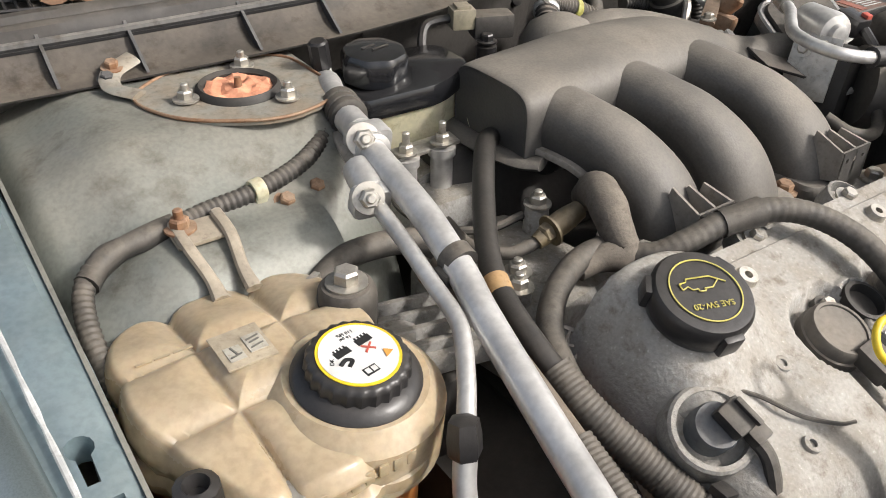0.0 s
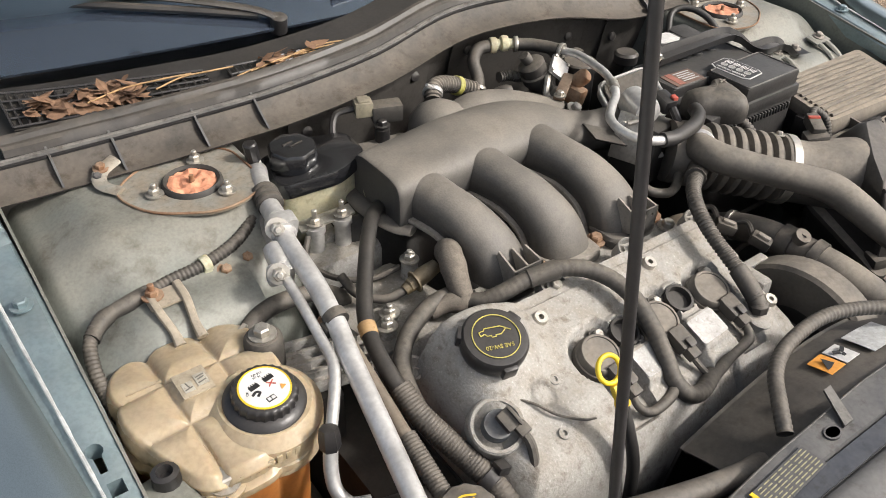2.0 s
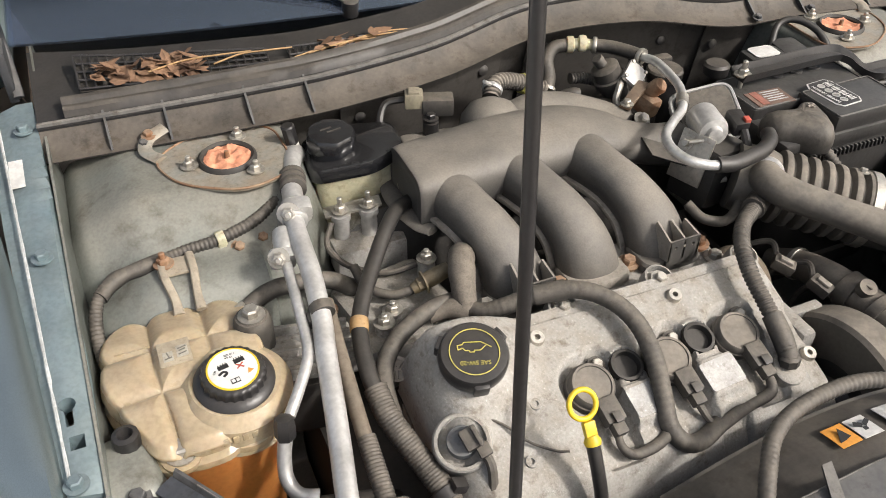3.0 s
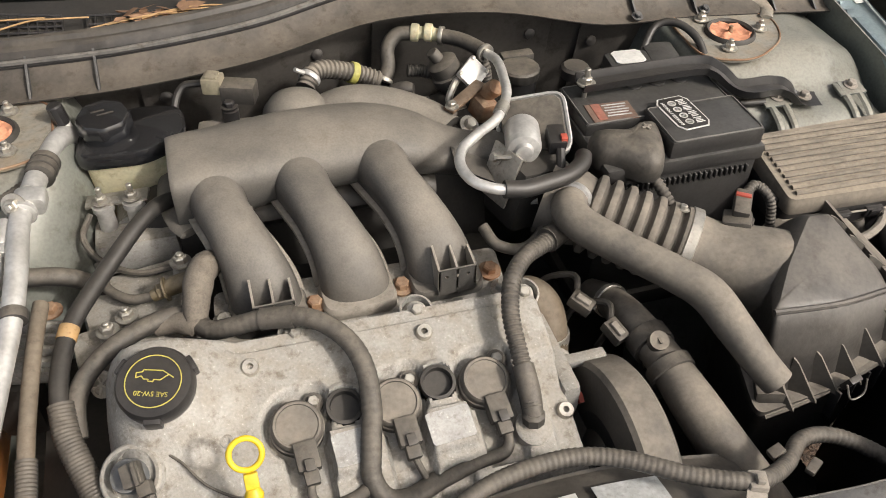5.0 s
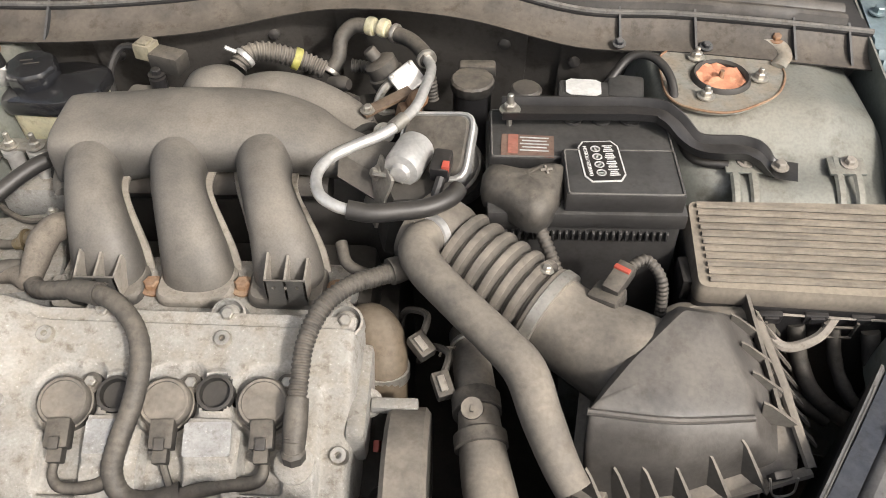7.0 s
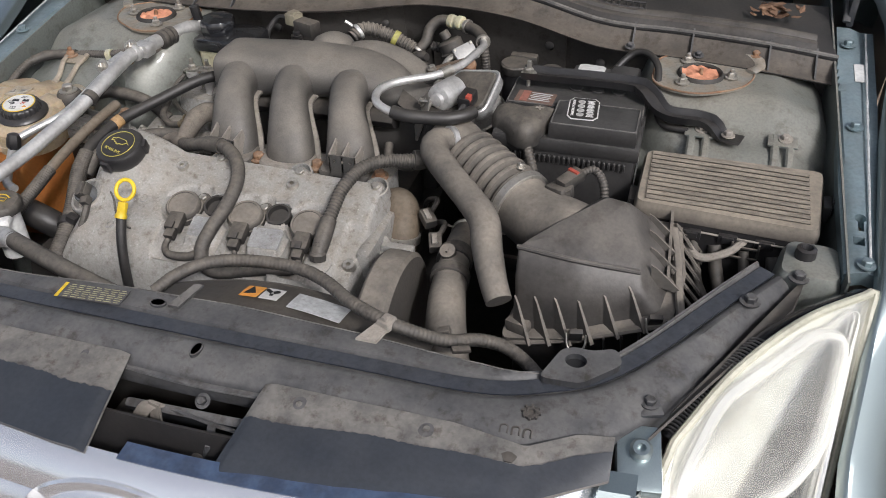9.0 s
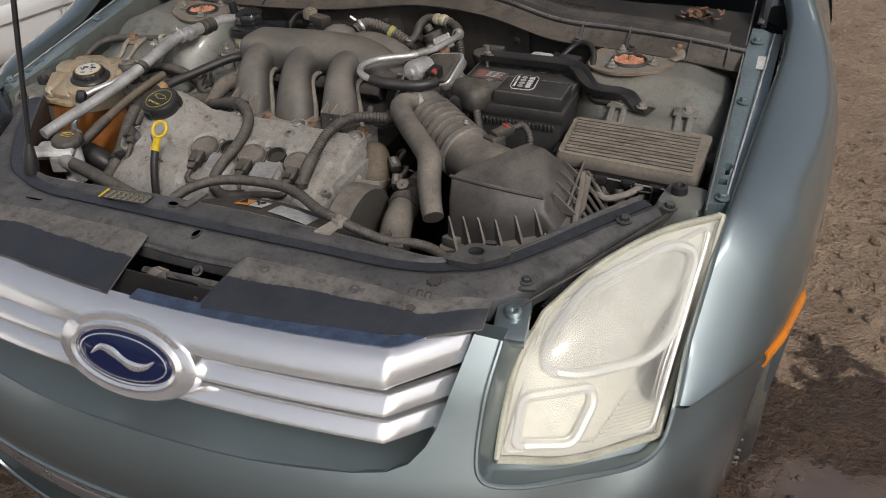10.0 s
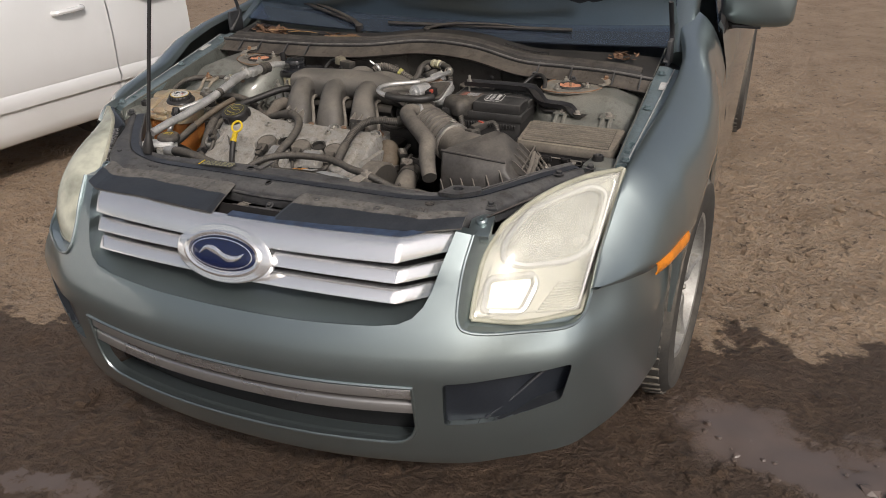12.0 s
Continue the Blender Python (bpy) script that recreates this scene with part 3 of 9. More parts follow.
def build_bumper():
    side = [(0.885, 0.60), (0.845, 0.598), (0.768, 0.628), (0.764, 0.598), (0.752, 0.568), (0.72, 0.556), (0.62, 0.565), (0.53, 0.578), (0.515, 0.60), (0.512, 0.66), (0.518, 0.755), (0.480, 0.762), (0.466, 0.70), (0.455, 0.650), (0.443, 0.622), (0.424, 0.600), (0.396, 0.588), (0.35, 0.583), (0.2, 0.580)]
    low = [(0.15, 0.205), (0.45, 0.205), (0.7, 0.225), (0.885, 0.26)]
    right = [(nose_s(x), z) for x, z in side] + []
    outline = [(nose_s(x), z) for x, z in low] + right
    outline += [(-s, z) for s, z in right[::-1]] + [(-nose_s(x), z) for x, z in low[::-1]]
    corner = [(0.437, 0.454), (0.4385, 0.34)] + [(0.376 + 0.060 * math.cos(w), 0.340 - 0.057 * math.sin(w)) for w in np.linspace(0.15, math.pi / 2, 7)]
    lowgap = [(-nose_s(x), z) for x, z in corner] + [(nose_s(x), z) for x, z in corner[::-1]]
    fog = rounded([(nose_s(0.500), 0.466), (nose_s(0.496), 0.348), (nose_s(0.60), 0.350), (nose_s(0.724), 0.386), (nose_s(0.742), 0.480), (nose_s(0.62), 0.472)], 0.012)
    holes = [lowgap, fog, [(-s, z) for s, z in fog]]
    part("bumper", panel(outline, nose_point, holes, 0.028, Vector((0, 0.028, 0))), PAINT, car)
    for sgn, name in ((1, "fog_recess"), (-1, "fog_recess")):
        ring = [(sgn * s, z) for s, z in fog]
        deep = lambda s, z: nose_point(s, z, 0.018 + 0.040 * smooth01(nose_s(0.60), nose_s(0.66), abs(s) + 0.35 * (z - 0.42)))
        blank = part(name, panel(ring, deep, (), 0.012), CLEANSHIELD, car, "black plastic fog lamp blank")
        rim = dense(ring, 0.012)
        part("recess_wall", rings([[nose_point(s, z, 0.002) for s, z in rim], [nose_point(s, z, 0.010) for s, z in rim], [deep(s, z) + Vector((0, 0.001, 0)) for s, z in rim]], caps=False), CLEANSHIELD, blank)
        part("blank_rib", tube([deep(sgn * nose_s(x), z) + Vector((0, -0.002, 0)) for x, z in ((0.575, 0.352), (0.63, 0.40), (0.69, 0.452), (0.735, 0.462))], 0.004, 8), CLEANSHIELD, blank)
    # lower opening: dark liner and two satin bars
    part("lower_liner", grid(lambda u, v: nose_point((u - 0.5) * 2 * nose_s(0.46), 0.26 + 0.21 * v, 0.07), 40, 4, 0.004), CLEANBLACK, car)
    for z in (0.4325, 0.3915):
        section = [(0.030, -0.0150), (0.004, -0.0150), (0.001, -0.0135), (0.003, 0.0060), (0.005, 0.0092), (0.013, 0.0140), (0.036, 0.0150)]
        loops = []
        for u in np.linspace(-1, 1, 61):
            c = nose_point(u * nose_s(0.437), z, 0.004)
            loops.append([c + Vector((0, a, b)) for a, b in section])
        part("lower_bar", rings(loops), SATIN, car, "satin silver trim bar")
    # painted scoop that rises inwards from the lower lip
    def scoop(u, v):
        w = math.sin(v * math.pi / 2)
        return nose_point((u - 0.5) * 2 * nose_s(0.425), 0.286 - 0.014 * v, 0.003 + 0.068 * v)
    part("lower_scoop", grid(scoop, 60, 8), PAINT, car)
    lip = [nose_point(s, z, -0.001) for s, z in dense(lowgap, 0.03)]
    part("opening_edge", tube(lip + lip[:1], 0.0042, 6, per=1), PAINT, car)
    # dark shelf between the bumper's upper edge and the grille
    arc = [(-s, z) for s, z in right[11:]] + [(s, z) for s, z in right[11:][::-1]]
    arc = [(p.x, p.z) for p in spline([(s, 0, z) for s, z in arc], 5)]
    loops = []
    for s, z in arc:
        up = smooth01(0.70, 0.58, z)
        loops.append([nose_point(s * (1 - 0.012 * w * (1 - up)), z + (0.034 * w - 0.004 * math.sin(math.pi * w)) * up, 0.002 + 0.085 * w) for w in (0, 0.12, 0.3, 0.5, 0.75, 1.0)])
    part("grille_shelf", rings(loops, close=False), PAINT, car, sharp=60)


def build_lamp_seat(sgn):
    """The painted valley between the bumper's edge and the headlight."""
    edge = [nose_point(sgn * nose_s(x), z) for x, z in ((0.518, 0.755), (0.512, 0.70), (0.511, 0.65), (0.514, 0.61), (0.522, 0.588), (0.54, 0.577), (0.58, 0.570), (0.64, 0.565), (0.72, 0.556), (0.752, 0.568), (0.764, 0.598), (0.768, 0.628))]
    lamp = [(0.533, 0.160, 0.738), (0.514, 0.105, 0.70), (0.508, 0.06, 0.645), (0.510, 0.03, 0.605), (0.514, 0.016, 0.588), (0.535, 0.022, 0.582), (0.58, 0.045, 0.574), (0.64, 0.085, 0.569), (0.69, 0.132, 0.568), (0.720, 0.165, 0.566), (0.730, 0.20, 0.596), (0.734, 0.25, 0.63)]
    lamp = [Vector((x if sgn > 0 else left_shift(y) - x, y + 0.006, z - 0.004)) for x, y, z in lamp]
    a, b = spline(edge, 4), spline(lamp, 4)
    part("lamp_seat", rings([[p, p.lerp(q, 0.3) + Vector((0, 0, -0.004)), p.lerp(q, 0.75) + Vector((0, 0, -0.007)), q] for p, q in zip(a, b)], close=False), PAINT, car, sharp=60)
    part("seat_lip", tube([p + Vector((0, -0.0015, 0.001)) for p in a], 0.0042, 8, per=1), PAINT, car)


def grille_y(x):
    a = abs(x)
    return -0.068 + 0.22 * a * a if a < 0.39 else -0.0346 + (a - 0.39) * 1.15


def build_grille():
    grille = part("grille", grid(lambda u, v: Vector((NX + (u - 0.5) * 0.93, grille_y((u - 0.5) * 0.93) + 0.045 + 0.04 * v, 0.60 + 0.165 * v)), 60, 4, 0.004), CLEANBLACK, car)
    xs = sorted({*np.linspace(-1, 1, 61), 0.39 / 0.475 - 0.006, 0.39 / 0.475 + 0.006, -0.39 / 0.475 - 0.006, -0.39 / 0.475 + 0.006})
    prof = [(0.012, -0.0205), (-0.010, -0.0200), (-0.0125, -0.0175), (-0.0122, -0.014), (-0.0105, -0.006), (-0.0080, 0.002), (-0.0048, 0.010), (-0.0010, 0.0165), (0.0014, 0.0195), (0.0045, 0.0205), (0.02, 0.018), (0.02, -0.018)]
    brow = [(0.012, -0.0205), (-0.010, -0.0200), (-0.0125, -0.0175), (-0.0105, -0.010), (-0.0065, 0.001), (0.001, 0.012), (0.011, 0.0195), (0.024, 0.0225), (0.02, -0.018)]
    for k, (z, half) in enumerate(((0.741, 0.478), (0.694, 0.468), (0.649, 0.45))):
        loops = []
        for f in xs:
            x = f * half
            zz = z - 0.012 * (abs(x) / 0.48) ** 2 * (1 if k else 0.2)
            y = grille_y(x) + 0.008 + (0.741 - z) * -0.12
            fat = 1.08 if k == 0 and abs(x) < 0.39 else 1.0
            loops.append([(NX + x, y - 0.004 + a + 0.14 * (b + 0.02), zz + b * (fat if k == 0 else 0.64)) for a, b in (brow if k == 0 else prof)])
        part("grille_bar", rings(loops), CHROME, grille, "scuffed chrome bar")
    # dark blue strip painted as the top bar's reflection of hood and sky
    part("film", grid(lambda u, v: Vector((NX - 0.02 + 0.49 * u, grille_y(-0.02 + 0.49 * u) + 0.028 + 0.022 * v, 0.766 + 0.002 * v)), 40, 2, 0.002), material("dark blue painted reflection", (0.020, 0.035, 0.075), 0.3, dust=0.2, second=(0.05, 0.085, 0.16), scale=40, dusttone=(0.2, 0.22, 0.25)), grille, "dark blue strip painted as the bar's reflection")
    c, nrm = Vector((NX - 0.006, -0.083, 0.694)), Vector((0, -0.93, 0.36))
    m = Matrix.Translation(c) @ Matrix(((1, 0, 0), (0, nrm.z, nrm.y), (0, -nrm.y, nrm.z))).transposed().to_4x4()
    rot = Matrix.Translation(c) @ pose(0, 0, 0, 90 - 21, 0, 0)

    def disc(rx, ry, h0, h1, bulge=0.004):
        loops = [[(rx * k * math.cos(w), ry * k * math.sin(w), z) for w in (math.tau * i / 48 for i in range(48))] for k, z in ((0.97, h0), (1.0, h0 + 0.002), (1.0, h1 - 0.003), (0.96, h1), (0.6, h1 + bulge * 0.7), (0.05, h1 + bulge))]
        return moved(rings(loops), rot)

    badge = part("badge_surround", disc(0.122, 0.064, -0.02, 0.006, 0.0), CHROME, grille, "chrome oval badge surround")
    ring = [(0.098, 0.050, 0.004), (0.100, 0.051, 0.009), (0.094, 0.046, 0.012), (0.087, 0.041, 0.010), (0.086, 0.040, 0.006)]
    part("badge_ring", moved(rings([[(a * math.cos(w), b * math.sin(w), z) for w in (math.tau * i / 48 for i in range(48))] for a, b, z in ring], caps=False), rot), CHROME, badge)
    part("badge_face", disc(0.0865, 0.0385, 0.004, 0.0085, 0.003), BLUE, badge, "blue oval badge face")
    line = [(0.078, 0.0335, 0.0098), (0.078, 0.0335, 0.0108), (0.0755, 0.0315, 0.0112), (0.0755, 0.0315, 0.0098)]
    part("badge_line", moved(rings([[(a * math.cos(w), b * math.sin(w), z) for w in (math.tau * i / 48 for i in range(48))] for a, b, z in line], caps=False), rot), CHROME, badge)
    wave = [(-0.056, -0.006, 0.0118), (-0.040, 0.008, 0.0125), (-0.018, 0.006, 0.0130), (0.0, -0.002, 0.0132), (0.020, -0.008, 0.0130), (0.042, -0.004, 0.0124), (0.056, 0.007, 0.0116)]
    part("badge_emblem", moved(tube(wave, [0.0012, 0.0045, 0.0075, 0.006, 0.0075, 0.0045, 0.0012], 8, flat=0.3), rot), CHROME, badge, "silver plain flourish")


def coons(b0, b1, l0, l1, nu=24, nv=18, bulge=0.0, axis=(0, -1, 0)):
    """A patch between four curves given as points: b0, b1 run along u; l0, l1 along v."""
    def along(pts, t):
        path = spline(pts, 8)
        f = t * (len(path) - 1)
        i = min(int(f), len(path) - 2)
        return path[i].lerp(path[i + 1], f - i)

    P00, P10, P01, P11 = Vector(b0[0]), Vector(b0[-1]), Vector(b1[0]), Vector(b1[-1])
    ax = Vector(axis)

    def f(u, v):
        s = along(b0, u) * (1 - v) + along(b1, u) * v + along(l0, v) * (1 - u) + along(l1, v) * u
        s -= P00 * (1 - u) * (1 - v) + P10 * u * (1 - v) + P01 * (1 - u) * v + P11 * u * v
        return s + ax * (bulge * 16 * u * (1 - u) * v * (1 - v))

    return f, nu, nv


def build_headlight(sgn):
    bottom = [(0.512, 0.012, 0.588), (0.61, 0.066, 0.571), (0.715, 0.16, 0.570)]
    outer = [(0.715, 0.16, 0.570), (0.722, 0.24, 0.625), (0.734, 0.325, 0.725), (0.742, 0.4, 0.822)]
    inner = [(0.512, 0.012, 0.588), (0.508, 0.055, 0.64), (0.512, 0.10, 0.70), (0.53, 0.165, 0.745)]
    top = [(0.53, 0.165, 0.745), (0.585, 0.25, 0.785), (0.66, 0.335, 0.812), (0.742, 0.4, 0.822)]
    ax = Vector((0.25, -0.75, 0.55))
    if sgn < 0:
        bottom, outer, inner, top = ([(left_shift(y) - x, y, z) for x, y, z in c] for c in (bottom, outer, inner, top))
        ax.x = -0.25
    f, nu, nv = coons(bottom, top, inner, outer, 26, 22, 0.032 if sgn > 0 else 0.066, ax if sgn > 0 else Vector((-0.7, -0.55, 0.45)))
    lamp = part("headlight", grid(f, nu, nv, 0.004), LENS if sgn > 0 else GRAZING_LENS, car, "hazed yellowed headlight" if sgn > 0 else "yellowed headlight with grazing haze painted in")
    lamp.visible_shadow = False
    # pale housing with an upper and a lower reflector well
    upper = rounded([(0.20, 0.52), (0.16, 0.70), (0.28, 0.90), (0.78, 0.92), (0.91, 0.86), (0.91, 0.50), (0.74, 0.43), (0.40, 0.45)], 0.08, 5)
    lower = rounded([(0.10, 0.09), (0.10, 0.40), (0.50, 0.38), (0.54, 0.30), (0.48, 0.09)], 0.06, 5)
    pale = material("pale lamp housing", (0.77, 0.765, 0.72), 0.25, 0.1, second=(0.69, 0.685, 0.63), scale=14, bump=0.0)
    silver = material("silvered lamp reflector", (0.86, 0.86, 0.84), 0.12, 0.9, second=(0.62, 0.62, 0.60), scale=24, bump=0.0)
    bright = material("bright lamp bezel", (0.88, 0.88, 0.86), 0.2, 0.3, bump=0.0)
    back = lambda u, v, d=0.0: f(u, v) - ax * (0.016 + d)
    part("housing", panel([(0.02, 0.02), (0.98, 0.02), (0.98, 0.98), (0.02, 0.98)], back, [upper, lower], 0.06), pale, lamp, "pale lamp housing")
    for well, deep in ((upper, 0.07), (lower, 0.055)):
        mu, mv = sum(p[0] for p in well) / len(well), sum(p[1] for p in well) / len(well)
        loops = [[back(mu + (u - mu) * k, mv + (v - mv) * k, d * deep) for u, v in well] for k, d in ((1.0, 0.0), (0.97, 0.15), (0.88, 0.5), (0.66, 0.85), (0.36, 1.0), (0.05, 1.05))]
        w = part("reflector_well", rings(loops), silver, lamp, "silvered reflector well")
        part("well_rim", tube([back(u, v, -0.005) for u, v in well + well[:1]], 0.0085, 8, per=1), bright, w)
        c = back(mu, mv, deep * 0.9)
        part("bulb", lathe([(0.004, 0.0), (0.010, 0.006), (0.010, 0.030), (0.004, 0.038)], c, ax + Vector((0, -0.5, -0.2)), 14), STEEL, w)
        for q in range(3):
            part("facet", grid(lambda a, b: back(mu + (0.16 * q - 0.16 + 0.10 * a), mv - 0.06 + 0.12 * b + 0.05 * (q % 2), deep * (0.55 - 0.2 * math.sin(math.pi * a))), 6, 4), CHROME, w)
    frame_uv = rounded([(0.045, 0.045), (0.955, 0.045), (0.955, 0.955), (0.045, 0.955)], 0.05)
    part("inner_frame", tube([back(u, v, -0.008) for u, v in frame_uv + frame_uv[:1]], 0.0038, 8, per=1), bright, lamp)
    for k in range(11):
        v = 0.075 + 0.022 * k
        part("lamp_rib", tube([back(0.60 + 0.012 * k, v, -0.006), back(0.93, v, -0.006)], 0.0024, 6), pale, lamp)
    edge = [f(u, 0) for u in np.linspace(0, 1, 14)] + [f(1, v) for v in np.linspace(0.06, 1, 14)] + [f(u, 1) for u in np.linspace(0.95, 0, 14)] + [f(0, v) for v in np.linspace(0.94, 0.0, 14)]
    part("lens_rim", tube(edge, 0.0055, 8, per=2), material("cloudy lens rim", (0.55, 0.54, 0.42), 0.35, dust=0.2, scale=20, bump=0.0), lamp)
    # dark shell behind the upper edge, with its ribbed side wall
    shell = lambda u, d, h: f(u, 1.0) + Vector((-sgn * 0.72 * d, 0.70 * d, h))
    part("shell", grid(lambda u, v: shell(u, 0.003 + 0.026 * v, -0.002 - 0.016 * v * v), 30, 4, 0.002), GLOSSBLACK, lamp, "glossy black lamp shell")
    for k in range(34):
        u = 0.02 + 0.0145 * k
        part("shell_rib", tube([shell(u, 0.004, 0.0005), shell(u + 0.004, 0.015, -0.004), shell(u + 0.008, 0.024, -0.012)], 0.0014, 5, per=1), SATIN, lamp)


def fender_section(y):
    zi = curve1([(0.17, 0.628), (0.25, 0.688), (0.33, 0.762), (0.40, 0.826), (0.55, 0.857), (0.735, 0.886), (0.86, 0.935), (1.0, 0.966), (1.1, 0.984), (1.2, 1.002), (1.36, 1.034)], y)
    xi = curve1([(0.17, 0.731), (0.25, 0.730), (0.33, 0.739), (0.40, 0.747), (0.735, 0.775), (0.86, 0.790), (1.0, 0.79), (1.1, 0.772), (1.2, 0.750), (1.36, 0.735)], y)
    xo = curve1([(0.17, 0.752), (0.25, 0.80), (0.33, 0.842), (0.40, 0.868), (0.5, 0.892), (0.65, 0.91), (0.85, 0.918), (1.1, 0.91), (1.36, 0.905)], y)
    lo = curve1([(0.17, 0.622), (0.25, 0.612), (0.36, 0.604), (0.49, 0.62)], y)
    d = y - 0.855
    arch = 0.35 + math.sqrt(max(0.0, 0.372**2 - d * d)) if abs(d) < 0.372 else None
    if y > 0.485:
        lo = arch if arch else 0.21
    return xi, xo, zi, lo


def build_fender(sgn):
    ys = [0.17, 0.21, 0.25, 0.29, 0.33, 0.365, 0.40, 0.44, 0.47, 0.4835, 0.49, 0.50, 0.52, 0.55, 0.6, 0.66, 0.72, 0.79, 0.855, 0.92, 0.98, 1.04, 1.1, 1.15, 1.19, 1.21, 1.22, 1.226, 1.26, 1.31, 1.356]
    loops = []
    for y in ys if sgn > 0 else ys[5:]:
        xi, xo, zi, lo = fender_section(y)
        if sgn < 0:
            xo = xi + (xo - xi) * (0.45 + 0.55 * smooth01(0.30, 0.55, y))
        zs = max(lo + 0.01, min(zi - 0.02, 0.63))
        ring = [(xi - 0.004, zi - 0.018), (xi, zi - 0.004), (xi + 0.006, zi)]
        for k in range(1, 13):
            w = k / 12 * math.pi / 2
            flat = 0.75 * smooth01(0.55, 0.25, y)
            ex, ez = math.sin(w) ** 0.95, math.cos(w) ** 0.85
            ring.append((xi + 0.006 + (xo - xi - 0.006) * (ex + (k / 12 - ex) * flat), zs + (zi - zs) * (ez + (1 - k / 12 - ez) * flat)))
        for k in range(1, 7):
            ring.append((xo - 0.012 * (k / 6) ** 2, zs + (lo - zs) * k / 6))
        ring.append((xo - 0.02, lo + 0.002))
        loops.append([(sgn * x + (left_shift(y) if sgn < 0 else 0), y, z) for x, z in ring])
    part("fender", rings(loops, close=False), PAINT, car, sharp=50)
    # bolted rail along the inside, with a slot and a square hole
    def rail(a, b):
        y = b
        z = 0.826 + (y - 0.496) * 0.172 - 0.0
        xi, _, zi, _ = fender_section(y)
        return Vector((sgn * a, y, z + (0.004 if abs(a - 0.737) < 0.018 else -0.003)))
    slot = [(0.735 + 0.008 * math.cos(w), 0.54 + 0.008 * math.sin(w)) for w in (math.tau * i / 12 for i in range(-2, 9))] + [(0.7315, 0.515), (0.7385, 0.515)]
    sq = [(0.724, 0.488), (0.738, 0.488), (0.738, 0.503), (0.724, 0.503)]
    outline = [(0.712, 0.44), (0.760, 0.44), (0.764, 0.6), (0.775, 0.8), (0.782, 1.02), (0.722, 1.02), (0.716, 0.8), (0.711, 0.6)]
    r = part("fender_rail", panel(outline, rail, [slot, sq], 0.02, Vector((0, 0, -0.02))), RAILPAINT, car, "dusty painted fender rail")
    for y in (0.45, 0.735, 0.96):
        part("rail_bolt", hexbolt((sgn * 0.737, y, 0.832 + (y - 0.496) * 0.172), (0, 0, 1), 0.0075), RAILPAINT, r)
    part("sticker", moved(box((0, 0, 0), (0.016, 0.05, 0.001), bev=0), Matrix.Translation((sgn * 0.752, 0.885, 0.897)) @ pose(0, 0, 0, 9.7, 0, 0)), WHITE, r, "small white sticker")
    # pale line paints the bend's highlight as well as its scratches
    part("worn_edge", tube([(sgn * (0.7415 + 0.045 * (y - 0.44)), y, 0.8325 + (y - 0.496) * 0.172 + 0.0012 * noise.noise(Vector((y * 60, sgn, 0)))) for y in np.linspace(0.445, 1.0, 40)], [0.0018 + 0.0012 * noise.noise(Vector((k * 0.7, 2, sgn))) for k in range(40)], 6, per=1, flat=0.5), WORN, r, "worn paint with a painted highlight along the bend")
    # inner apron below the rail
    part("apron", grid(lambda u, v: Vector((sgn * (0.715 - 0.03 * v), 0.42 + 0.75 * u, 0.815 + 0.75 * u * 0.172 - 0.5 * v)), 10, 8, 0.003), TOWER, car)
    # amber side marker
    def mk(u, v):
        y = 0.338 + 0.170 * u
        xi, xo, zi, lo = fender_section(y)
        return Vector((sgn * (xo + 0.005 * math.sin(math.pi * v) + 0.003) + (left_shift(y) if sgn < 0 else 0), y, 0.597 + 0.010 * u + (0.030 + 0.008 * u) * v))
    part("side_marker", grid(mk, 14, 4, 0.004), AMBER, car, "amber side marker lamp")


